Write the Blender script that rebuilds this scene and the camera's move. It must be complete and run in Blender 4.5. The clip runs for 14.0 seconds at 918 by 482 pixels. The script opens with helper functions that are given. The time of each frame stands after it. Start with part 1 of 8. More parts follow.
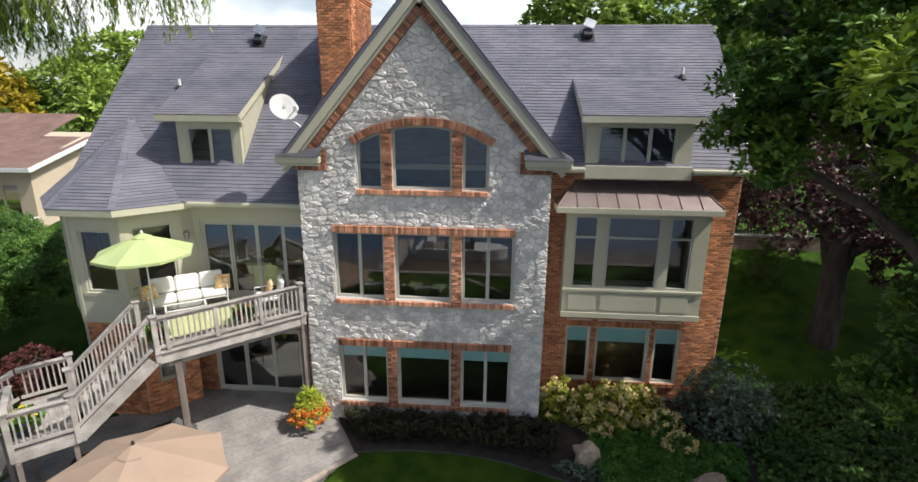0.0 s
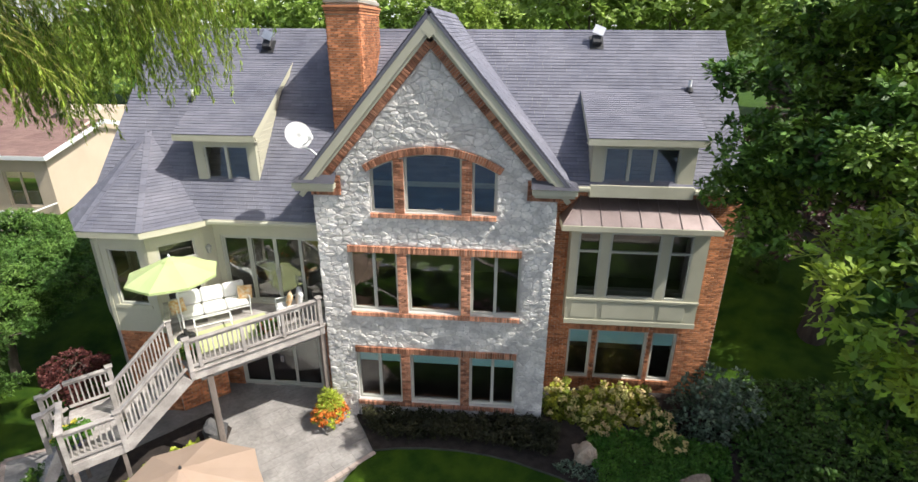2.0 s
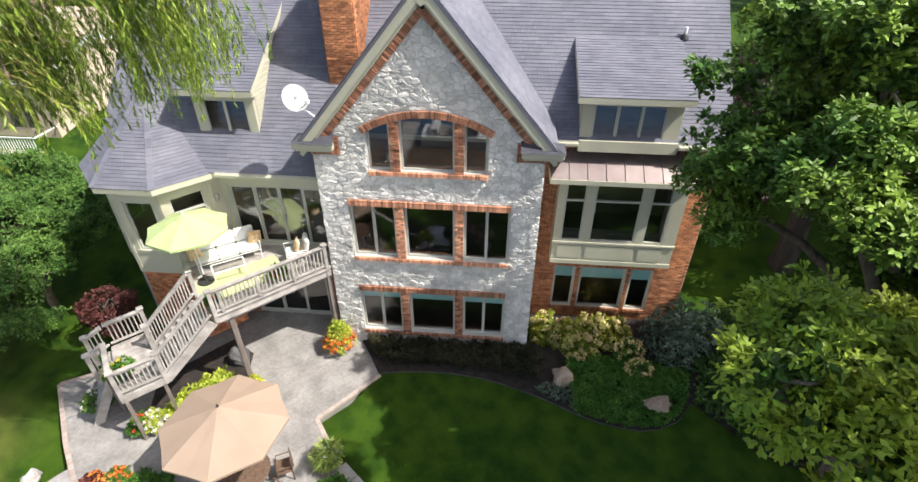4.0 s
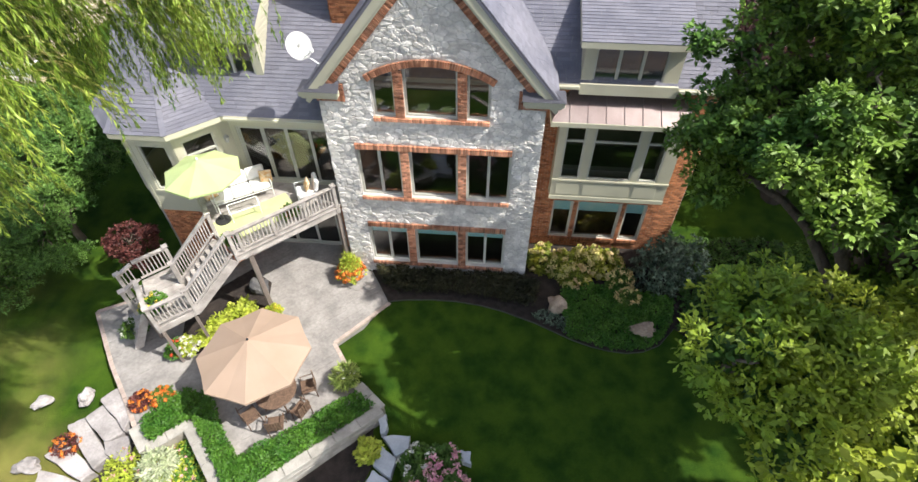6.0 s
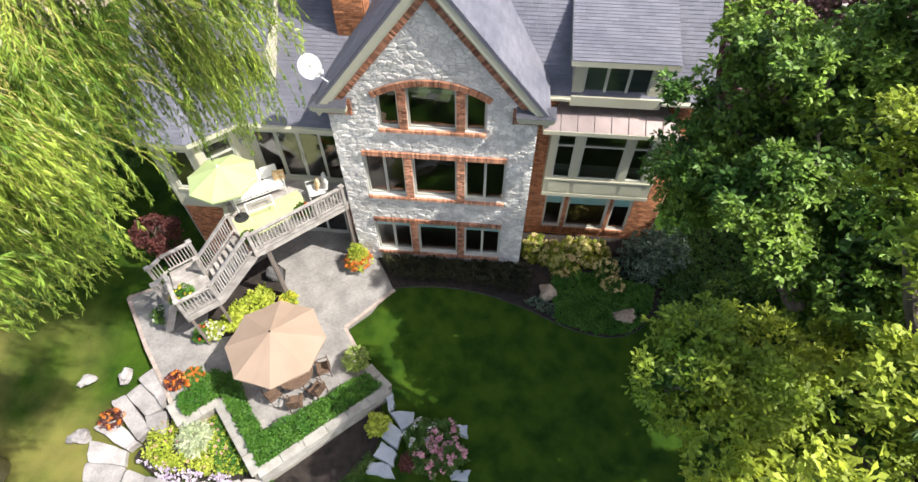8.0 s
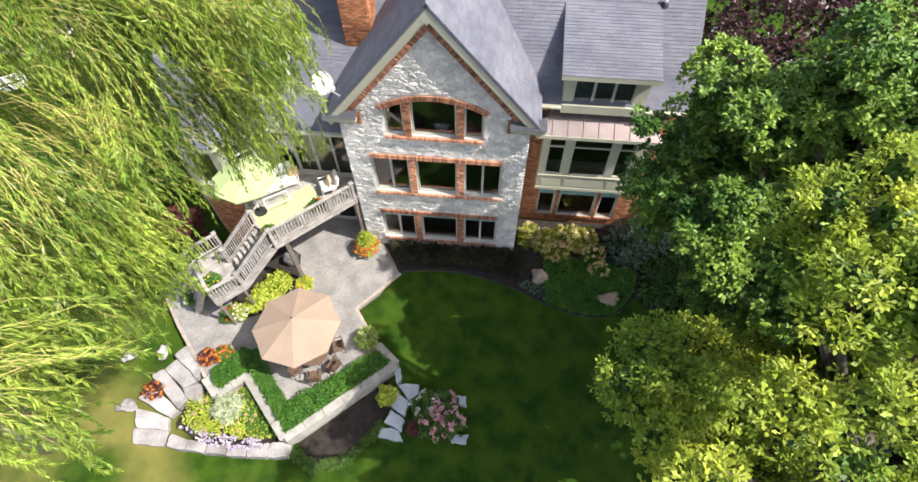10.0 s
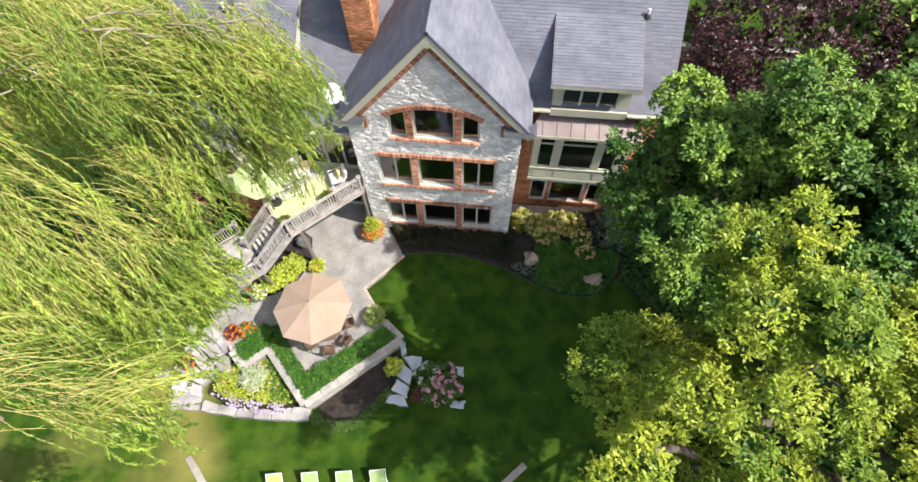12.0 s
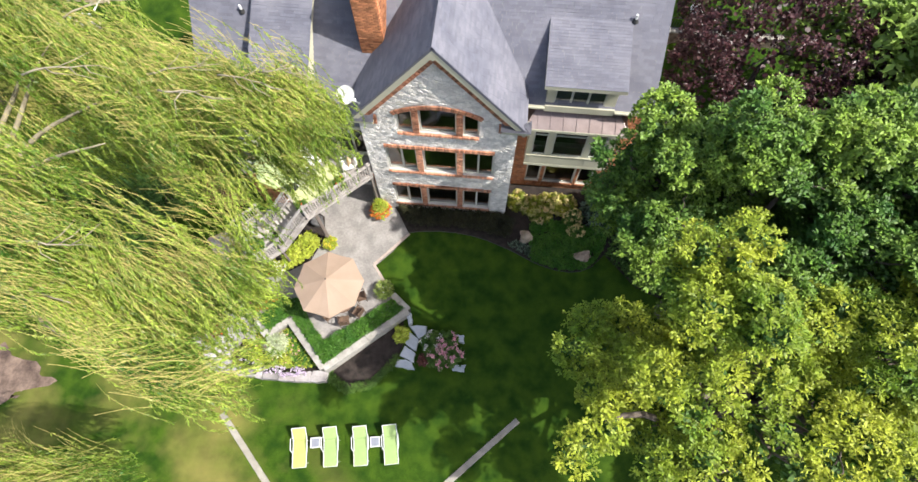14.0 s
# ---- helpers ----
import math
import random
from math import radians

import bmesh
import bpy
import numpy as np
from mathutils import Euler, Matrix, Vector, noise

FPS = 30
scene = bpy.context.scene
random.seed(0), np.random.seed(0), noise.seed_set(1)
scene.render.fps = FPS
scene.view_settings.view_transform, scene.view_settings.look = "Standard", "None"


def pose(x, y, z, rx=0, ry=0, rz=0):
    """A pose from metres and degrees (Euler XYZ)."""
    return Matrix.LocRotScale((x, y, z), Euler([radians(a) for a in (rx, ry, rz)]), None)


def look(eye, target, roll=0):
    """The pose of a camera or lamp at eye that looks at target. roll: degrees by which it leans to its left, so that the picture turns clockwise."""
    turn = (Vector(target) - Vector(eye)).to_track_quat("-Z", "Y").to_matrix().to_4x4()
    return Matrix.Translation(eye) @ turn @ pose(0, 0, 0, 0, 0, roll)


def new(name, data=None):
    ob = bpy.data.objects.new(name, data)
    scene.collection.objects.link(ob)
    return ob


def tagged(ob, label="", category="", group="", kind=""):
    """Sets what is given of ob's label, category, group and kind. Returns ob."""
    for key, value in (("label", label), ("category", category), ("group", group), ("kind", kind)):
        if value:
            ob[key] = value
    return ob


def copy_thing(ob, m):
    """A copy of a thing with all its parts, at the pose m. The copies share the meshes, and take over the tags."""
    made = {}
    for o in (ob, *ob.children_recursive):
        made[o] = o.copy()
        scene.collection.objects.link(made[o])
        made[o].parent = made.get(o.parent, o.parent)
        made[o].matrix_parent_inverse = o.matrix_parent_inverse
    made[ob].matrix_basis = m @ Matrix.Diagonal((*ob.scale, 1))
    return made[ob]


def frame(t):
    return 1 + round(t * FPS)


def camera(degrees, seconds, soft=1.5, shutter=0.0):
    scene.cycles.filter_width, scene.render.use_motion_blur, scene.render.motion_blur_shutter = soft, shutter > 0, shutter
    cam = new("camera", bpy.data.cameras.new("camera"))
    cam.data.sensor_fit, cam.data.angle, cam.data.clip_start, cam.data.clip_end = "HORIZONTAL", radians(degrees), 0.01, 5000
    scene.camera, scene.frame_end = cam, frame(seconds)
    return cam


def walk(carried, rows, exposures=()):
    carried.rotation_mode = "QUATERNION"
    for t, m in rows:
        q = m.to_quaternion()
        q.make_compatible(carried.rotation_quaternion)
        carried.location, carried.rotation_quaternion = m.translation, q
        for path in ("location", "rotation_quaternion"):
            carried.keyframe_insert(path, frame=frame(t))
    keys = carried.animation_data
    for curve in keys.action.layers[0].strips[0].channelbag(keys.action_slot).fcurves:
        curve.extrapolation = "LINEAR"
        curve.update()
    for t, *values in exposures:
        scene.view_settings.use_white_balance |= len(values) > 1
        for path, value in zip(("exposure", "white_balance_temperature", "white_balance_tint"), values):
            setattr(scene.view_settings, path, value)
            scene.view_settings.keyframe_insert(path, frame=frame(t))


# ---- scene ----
cam = camera(82.6, 14.0)
PATH = [
    (0, (2.001, -13.301, 9.381), (1.852, -11.382, 8.839), 0.5),
    (0.5, (1.836, -13.304, 9.76), (1.699, -11.397, 9.174), 0.6),
    (1, (1.776, -13.348, 10.279), (1.632, -11.459, 9.637), 0.5),
    (1.5, (1.784, -13.34, 10.93), (1.627, -11.472, 10.234), 0.4),
    (2, (1.866, -13.309, 11.577), (1.705, -11.46, 10.831), 0.3),
    (2.5, (2.008, -13.273, 12.265), (1.845, -11.465, 11.425), 0.3),
    (5, (2.056, -13.296, 14.667), (1.931, -11.801, 13.344), 0.2),
    (5.5, (2.017, -13.282, 15.033), (1.896, -11.857, 13.635), 0.1),
    (6, (2.005, -13.222, 15.372), (1.878, -11.823, 13.948), -0.1),
    (6.5, (1.99, -13.227, 15.769), (1.866, -11.858, 14.316), -0.1),
    (7, (2.034, -13.173, 16.322), (1.911, -11.84, 14.835), -0.1),
    (7.5, (2.042, -13.152, 16.929), (1.921, -11.854, 15.412), -0.1),
    (8, (2.081, -13.159, 17.582), (1.962, -11.895, 16.037), -0.1),
    (10.5, (2.19, -13.106, 20.626), (2.08, -12.023, 18.948), -0.4),
    (11, (2.238, -13.077, 21.258), (2.131, -12.031, 19.557), -0.4),
    (11.5, (2.277, -13.082, 21.889), (2.171, -12.072, 20.166), -0.5),
    (12, (2.273, -13.01, 22.553), (2.171, -12.041, 20.807), -0.6),
    (12.5, (2.215, -12.958, 23.179), (2.117, -12.027, 21.411), -0.5),
    (13, (2.156, -12.898, 23.824), (2.064, -12.008, 22.035), -0.4),
    (13.5, (2.222, -12.859, 24.471), (2.13, -12.01, 22.662), -0.6),
    (14, (2.167, -12.873, 25.169), (2.084, -12.064, 23.342), -0.4),
]
walk(cam, [(t, look(eye, target, roll)) for t, eye, target, roll in PATH],
     exposures=[(0.0, 0.28), (1.5, 0.54), (2.5, 0.70), (5.0, 0.80), (8.0, 0.82), (14.0, 0.80)])

# ---- light: sun from the side, clear sky ----
SUN_DIR = Vector((0.75, -0.17, 1.0)).normalized()
world = bpy.data.worlds.new("sky")
scene.world = world
world.use_nodes = True
wn = world.node_tree.nodes
sky = wn.new("ShaderNodeTexSky")
sky.sky_type = "NISHITA"
sky.sun_disc = False
sky.sun_elevation = math.asin(SUN_DIR.z)
sky.sun_rotation = math.atan2(SUN_DIR.x, SUN_DIR.y)
sky.air_density, sky.dust_density, sky.ozone_density = 1.0, 3.0, 1.0
wn["Background"].inputs["Strength"].default_value = 0.15
wl = world.node_tree.links
wtc = wn.new("ShaderNodeTexCoord")
cloud = wn.new("ShaderNodeTexNoise")
cloud.inputs["Scale"].default_value, cloud.inputs["Detail"].default_value = 3.0, 8.0
wmap = wn.new("ShaderNodeMapping")
wmap.inputs["Scale"].default_value = (1.0, 1.0, 3.0)
wl.new(wtc.outputs["Generated"], wmap.inputs["Vector"])
wl.new(wmap.outputs["Vector"], cloud.inputs["Vector"])
cover = wn.new("ShaderNodeMapRange")
cover.inputs["From Min"].default_value, cover.inputs["From Max"].default_value = 0.36, 0.60
wl.new(cloud.outputs["Fac"], cover.inputs["Value"])
wsep = wn.new("ShaderNodeSeparateXYZ")
wl.new(wtc.outputs["Generated"], wsep.inputs["Vector"])
low_sky = wn.new("ShaderNodeMapRange")
low_sky.inputs["From Min"].default_value, low_sky.inputs["From Max"].default_value = 0.55, 0.12
wl.new(wsep.outputs["Z"], low_sky.inputs["Value"])
cover_low = wn.new("ShaderNodeMath")
cover_low.operation = "MULTIPLY"
wl.new(cover.outputs["Result"], cover_low.inputs[0])
wl.new(low_sky.outputs["Result"], cover_low.inputs[1])
wmix = wn.new("ShaderNodeMix")
wmix.data_type = "RGBA"
wmix.inputs["B"].default_value = (7.0, 7.1, 7.2, 1.0)
wl.new(cover_low.outputs[0], wmix.inputs["Factor"])
wl.new(sky.outputs["Color"], wmix.inputs["A"])
wl.new(wmix.outputs["Result"], wn["Background"].inputs["Color"])
sun = new("sun", bpy.data.lights.new("sun", "SUN"))
sun.data.energy, sun.data.angle, sun.data.color = 4.5, radians(0.53), (0.985, 0.953, 0.895)
sun.matrix_world = look(SUN_DIR * 60, (0, 0, 0))


# ---- materials ----
def rgb(c):
    return (*c, 1.0)


def material(name, c1, c2, scale=3.0, rough=0.8, bump=0.25, bscale=30.0, fine=0.25, metal=0.0, rnd=0.0, island=0.0,
             stretch=(1, 1, 1), spec=0.4, dist=0.01, through_light=0.0):
    """Two-scale noise in colour, fine relief, and a shade of its own for each piece."""
    m = bpy.data.materials.new(name)
    m.use_nodes = True
    nt, n = m.node_tree, m.node_tree.nodes
    b = n["Principled BSDF"]
    tc = n.new("ShaderNodeTexCoord")
    mp = n.new("ShaderNodeMapping")
    mp.inputs["Scale"].default_value = stretch
    nt.links.new(tc.outputs["Object"], mp.inputs["Vector"])
    big = n.new("ShaderNodeTexNoise")
    big.inputs["Scale"].default_value, big.inputs["Detail"].default_value = scale, 5.0
    nt.links.new(mp.outputs["Vector"], big.inputs["Vector"])
    ramp = n.new("ShaderNodeMapRange")
    ramp.inputs["From Min"].default_value, ramp.inputs["From Max"].default_value = 0.3, 0.7
    nt.links.new(big.outputs["Fac"], ramp.inputs["Value"])
    mix = n.new("ShaderNodeMix")
    mix.data_type = "RGBA"
    mix.inputs["A"].default_value, mix.inputs["B"].default_value = rgb(c1), rgb(c2)
    nt.links.new(ramp.outputs["Result"], mix.inputs["Factor"])
    small = n.new("ShaderNodeTexNoise")
    small.inputs["Scale"].default_value, small.inputs["Detail"].default_value = bscale, 4.0
    nt.links.new(mp.outputs["Vector"], small.inputs["Vector"])
    val = n.new("ShaderNodeMath")
    val.operation = "MULTIPLY_ADD"
    val.inputs[1].default_value, val.inputs[2].default_value = 2 * fine, 1 - fine
    nt.links.new(small.outputs["Fac"], val.inputs[0])
    out = val.outputs[0]
    for amount, node, socket in ((rnd, "ShaderNodeObjectInfo", "Random"), (island, "ShaderNodeNewGeometry", "Random Per Island")):
        if amount:
            src = n.new(node)
            k = n.new("ShaderNodeMath")
            k.operation = "MULTIPLY_ADD"
            k.inputs[1].default_value, k.inputs[2].default_value = 2 * amount, 1 - amount
            nt.links.new(src.outputs[socket], k.inputs[0])
            p = n.new("ShaderNodeMath")
            p.operation = "MULTIPLY"
            nt.links.new(out, p.inputs[0])
            nt.links.new(k.outputs[0], p.inputs[1])
            out = p.outputs[0]
    hsv = n.new("ShaderNodeHueSaturation")
    nt.links.new(mix.outputs["Result"], hsv.inputs["Color"])
    nt.links.new(out, hsv.inputs["Value"])
    nt.links.new(hsv.outputs["Color"], b.inputs["Base Color"])
    b.inputs["Roughness"].default_value, b.inputs["Metallic"].default_value = rough, metal
    b.inputs["Specular IOR Level"].default_value = spec
    if bump:
        bp = n.new("ShaderNodeBump")
        bp.inputs["Strength"].default_value, bp.inputs["Distance"].default_value = bump, dist
        nt.links.new(small.outputs["Fac"], bp.inputs["Height"])
        nt.links.new(bp.outputs["Normal"], b.inputs["Normal"])
    if through_light:
        tr = n.new("ShaderNodeBsdfTranslucent")
        nt.links.new(hsv.outputs["Color"], tr.inputs["Color"])
        ms = n.new("ShaderNodeMixShader")
        ms.inputs["Fac"].default_value = through_light
        nt.links.new(b.outputs["BSDF"], ms.inputs[1])
        nt.links.new(tr.outputs["BSDF"], ms.inputs[2])
        nt.links.new(ms.outputs["Shader"], n["Material Output"].inputs["Surface"])
    return m


def leaf(name, c1, c2, scale=0.8, island=0.35, rough=0.55, tl=0.3):
    return material(name, c1, c2, scale=scale, rough=rough, bump=0, fine=0.15, bscale=9, island=island, spec=0.35, through_light=tl)


def glass_material(name, tint, ior=1.5):
    m = bpy.data.materials.new(name)
    m.use_nodes = True
    nt, n = m.node_tree, m.node_tree.nodes
    n.remove(n["Principled BSDF"])
    clear, gloss = n.new("ShaderNodeBsdfTransparent"), n.new("ShaderNodeBsdfGlossy")
    clear.inputs["Color"].default_value = rgb(tint)
    gloss.inputs["Roughness"].default_value = 0.02
    fr = n.new("ShaderNodeFresnel")
    fr.inputs["IOR"].default_value = ior
    ms = n.new("ShaderNodeMixShader")
    coat = n.new("ShaderNodeMath")
    coat.operation, coat.use_clamp = "MULTIPLY", True
    coat.inputs[1].default_value = 3.2
    nt.links.new(fr.outputs["Fac"], coat.inputs[0])
    nt.links.new(coat.outputs[0], ms.inputs["Fac"])
    nt.links.new(clear.outputs["BSDF"], ms.inputs[1])
    nt.links.new(gloss.outputs["BSDF"], ms.inputs[2])
    nt.links.new(ms.outputs["Shader"], n["Material Output"].inputs["Surface"])
    return m


M_STONE = material("fieldstone", (0.53, 0.505, 0.475), (0.80, 0.76, 0.705), scale=2.6, bscale=13, bump=0.7, dist=0.018, fine=0.28, rnd=0.16, island=0.16, rough=0.62, spec=0.45)
M_MORTAR = material("mortar", (0.42, 0.40, 0.375), (0.56, 0.535, 0.50), scale=4, bscale=40, rough=0.95, bump=0.6, dist=0.012)
M_BRICK = material("brick", (0.34, 0.12, 0.055), (0.56, 0.25, 0.12), scale=5, bscale=40, fine=0.25, rnd=0.42, island=0.42, rough=0.85)
M_BRICK_TRIM = material("brick_dressing", (0.36, 0.135, 0.07), (0.62, 0.31, 0.19), scale=5, bscale=40, fine=0.25, rnd=0.5, island=0.5, rough=0.85)
M_JOINT = material("brick_joint", (0.46, 0.40, 0.34), (0.56, 0.49, 0.43), scale=6, bscale=60, rough=0.95)
M_SHINGLE = material("asphalt_shingle", (0.115, 0.117, 0.146), (0.172, 0.170, 0.198), scale=0.9, bscale=70, fine=0.35, island=0.11, bump=0.5, dist=0.004, rough=0.8, spec=0.35)
M_TRIM = material("beige_trim_paint", (0.46, 0.44, 0.33), (0.52, 0.50, 0.38), scale=1.5, bscale=25, fine=0.05, bump=0.06, rough=0.5)
M_SIDING = material("beige_siding", (0.45, 0.43, 0.33), (0.51, 0.49, 0.38), scale=0.8, bscale=18, fine=0.06, bump=0.08, rough=0.6)
M_FRAME = material("window_frame_paint", (0.42, 0.42, 0.36), (0.48, 0.47, 0.41), scale=2, bscale=30, fine=0.05, bump=0.04, rough=0.45)
M_GLASS = glass_material("window_glass", (0.80, 0.85, 0.84), 1.5)
M_CLEAR = glass_material("table_glass", (0.93, 0.95, 0.94), 1.35)
M_BLIND = material("teal_blind", (0.46, 0.70, 0.69), (0.52, 0.76, 0.74), scale=2, bscale=60, fine=0.08, rough=0.8)
M_ROOM = material("room_wall", (0.12, 0.092, 0.068), (0.23, 0.18, 0.13), scale=1, bscale=10, fine=0.1, rough=0.9)
M_METAL = material("bronze_roof_metal", (0.24, 0.185, 0.175), (0.32, 0.26, 0.245), scale=1.5, bscale=15, fine=0.12, bump=0.05, rough=0.42, metal=0.55, rnd=0.1)
M_DARK = material("dark_rubber", (0.02, 0.02, 0.022), (0.03, 0.03, 0.03), rough=0.6)
M_WHITE = material("white_paint", (0.72, 0.72, 0.70), (0.80, 0.80, 0.78), scale=3, bscale=30, fine=0.05, bump=0.03, rough=0.4)
M_STEEL = material("galvanised_steel", (0.42, 0.43, 0.44), (0.52, 0.53, 0.54), scale=5, bscale=30, fine=0.1, metal=0.8, rough=0.4)
M_DECK = material("weathered_deck_wood", (0.25, 0.225, 0.205), (0.43, 0.395, 0.365), scale=3, bscale=30, fine=0.3, rnd=0.18, island=0.14, rough=0.85)
M_POST = material("dark_post_wood", (0.13, 0.105, 0.09), (0.23, 0.19, 0.165), scale=3, bscale=30, fine=0.3, stretch=(1, 1, 0.3), rough=0.85)
M_PAVER = material("stone_paver", (0.195, 0.182, 0.172), (0.315, 0.294, 0.272), scale=1.3, bscale=9, fine=0.34, rnd=0.04, island=0.04, rough=0.9, bump=0.5, dist=0.012)
M_PAVE_EDGE = material("paver_border", (0.34, 0.27, 0.23), (0.42, 0.34, 0.29), scale=3, bscale=30, fine=0.15, rnd=0.12, rough=0.9)
M_SAND = material("joint_sand", (0.20, 0.187, 0.175), (0.30, 0.28, 0.26), scale=1.3, bscale=40, rough=1.0)
M_CAP = material("limestone_cap", (0.25, 0.235, 0.205), (0.37, 0.35, 0.315), scale=3, bscale=25, fine=0.22, rnd=0.12, rough=0.85, bump=0.4)
M_SLAB = material("step_slab", (0.19, 0.172, 0.165), (0.41, 0.38, 0.365), scale=1.3, bscale=12, fine=0.30, rnd=0.24, rough=0.85, bump=0.6, dist=0.02)
M_BLUESTONE = material("blue_flagstone", (0.36, 0.39, 0.42), (0.48, 0.50, 0.52), scale=2, bscale=16, fine=0.15, rnd=0.1, rough=0.8, bump=0.4)
M_BLOCK = material("wall_block", (0.15, 0.115, 0.09), (0.26, 0.20, 0.16), scale=3, bscale=25, fine=0.3, rnd=0.18, rough=0.95, bump=0.6)
M_BOULDER = material("boulder", (0.24, 0.17, 0.12), (0.44, 0.35, 0.27), scale=2.5, bscale=16, fine=0.35, rnd=0.1, rough=0.9, bump=0.9, dist=0.03)
M_DARK_ROCK = material("dark_rock", (0.06, 0.06, 0.065), (0.12, 0.115, 0.11), scale=3, bscale=18, fine=0.3, rough=0.9)
M_MULCH = material("dark_mulch", (0.018, 0.014, 0.012), (0.045, 0.034, 0.028), scale=4, bscale=45, fine=0.5, bump=1.0, dist=0.03, rough=1.0)
M_EARTH = material("bare_earth", (0.055, 0.035, 0.028), (0.26, 0.185, 0.14), scale=1.1, bscale=7, fine=0.5, bump=1.0, dist=0.06, rough=1.0)
M_BARK = material("bark", (0.075, 0.058, 0.045), (0.15, 0.12, 0.095), scale=5, bscale=25, fine=0.4, bump=1.0, dist=0.03, stretch=(1, 1, 0.25), rough=0.95)
M_DARK_BARK = material("dark_bark", (0.028, 0.022, 0.019), (0.065, 0.052, 0.044), scale=5, bscale=25, fine=0.4, bump=1.0, dist=0.03, stretch=(1, 1, 0.25), rough=0.95)
M_TWIG = material("willow_bark", (0.24, 0.21, 0.05), (0.52, 0.43, 0.14), scale=3, bscale=20, fine=0.3, rough=0.8)
M_PALE_BARK = material("pale_bark", (0.22, 0.19, 0.12), (0.38, 0.33, 0.23), scale=4, bscale=25, fine=0.25, rough=0.9)
M_EDGING = material("grey_edging", (0.03, 0.035, 0.025), (0.06, 0.065, 0.05), scale=3, bscale=30, fine=0.15, rough=0.8)
M_CONCRETE = material("concrete", (0.22, 0.20, 0.165), (0.34, 0.315, 0.265), scale=2, bscale=20, fine=0.3, rough=0.9)
M_BEIGE_CLOTH = material("tan_canvas", (0.41, 0.298, 0.22), (0.45, 0.33, 0.25), scale=1.2, bscale=140, fine=0.06, bump=0.15, rough=0.85, through_light=0.25)
M_LIME_CLOTH = material("lime_canvas", (0.52, 0.62, 0.28), (0.57, 0.67, 0.32), scale=1.2, bscale=140, fine=0.05, bump=0.1, rough=0.8, through_light=0.3)
M_CUSHION = material("white_cushion", (0.66, 0.65, 0.62), (0.72, 0.71, 0.69), scale=4, bscale=80, fine=0.05, bump=0.15, rough=0.9)
M_PILLOW = material("floral_fabric", (0.75, 0.68, 0.50), (0.62, 0.28, 0.05), scale=14, bscale=30, fine=0.3, rough=0.9)
M_LIME_RUG = material("lime_rug", (0.40, 0.43, 0.21), (0.47, 0.49, 0.26), scale=2, bscale=120, fine=0.15, bump=0.3, rough=0.95)
M_LIME_SLING = material("lime_sling", (0.30, 0.42, 0.15), (0.35, 0.47, 0.18), scale=3, bscale=120, fine=0.08, rough=0.75, through_light=0.2)
M_YELLOW_SLING = material("yellow_sling", (0.42, 0.46, 0.13), (0.48, 0.52, 0.17), scale=3, bscale=120, fine=0.08, rough=0.75, through_light=0.2)
M_WICKER = material("brown_wicker", (0.075, 0.045, 0.03), (0.16, 0.10, 0.065), scale=12, bscale=70, fine=0.4, bump=0.8, rough=0.7)
M_GREY_TOP = material("grey_table_top", (0.20, 0.21, 0.25), (0.26, 0.27, 0.31), scale=3, bscale=40, fine=0.1, rough=0.4)
M_POT = material("stone_urn", (0.40, 0.37, 0.33), (0.50, 0.46, 0.42), scale=5, bscale=30, fine=0.2, rough=0.85)
M_BLUE_POT = material("blue_glazed_pot", (0.06, 0.07, 0.14), (0.09, 0.10, 0.19), rough=0.25)
M_NEIGHBOUR_ROOF = material("brown_shingle", (0.17, 0.10, 0.085), (0.23, 0.145, 0.12), scale=1.0, bscale=40, fine=0.25, island=0.1, rough=0.9)
M_CREAM = material("cream_stucco", (0.50, 0.41, 0.31), (0.56, 0.46, 0.35), scale=0.7, bscale=20, fine=0.08, rough=0.85)
M_WATER = material("lake_water", (0.008, 0.045, 0.11), (0.02, 0.075, 0.16), scale=0.3, bscale=1.2, fine=0.1, bump=0.6, dist=0.2, rough=0.25, spec=0.5)
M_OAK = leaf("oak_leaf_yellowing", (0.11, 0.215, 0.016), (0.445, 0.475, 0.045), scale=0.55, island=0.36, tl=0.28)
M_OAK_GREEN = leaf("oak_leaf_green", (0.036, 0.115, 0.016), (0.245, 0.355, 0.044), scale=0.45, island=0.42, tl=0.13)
# darkened copy of the oak leaf: crown shade put into the colour
M_SHADED_LEAF = leaf("shaded_leaf", (0.032, 0.085, 0.012), (0.075, 0.145, 0.02), scale=0.5, tl=0.15)
M_WILLOW = leaf("willow_leaf", (0.056, 0.150, 0.014), (0.40, 0.50, 0.075), scale=0.9, island=0.55, rough=0.36, tl=0.40)
M_BEECH = leaf("purple_beech_leaf", (0.035, 0.012, 0.014), (0.075, 0.028, 0.03), scale=0.8, island=0.45, rough=0.4, tl=0.15)
M_PINE = leaf("soft_green_leaf", (0.06, 0.15, 0.03), (0.17, 0.29, 0.06), scale=0.9, island=0.5)
M_FAR = leaf("far_tree_leaf", (0.14, 0.24, 0.04), (0.32, 0.42, 0.08), scale=0.2)
M_FAR_YELLOW = leaf("yellow_tree_leaf", (0.30, 0.25, 0.02), (0.42, 0.32, 0.03), scale=0.3)
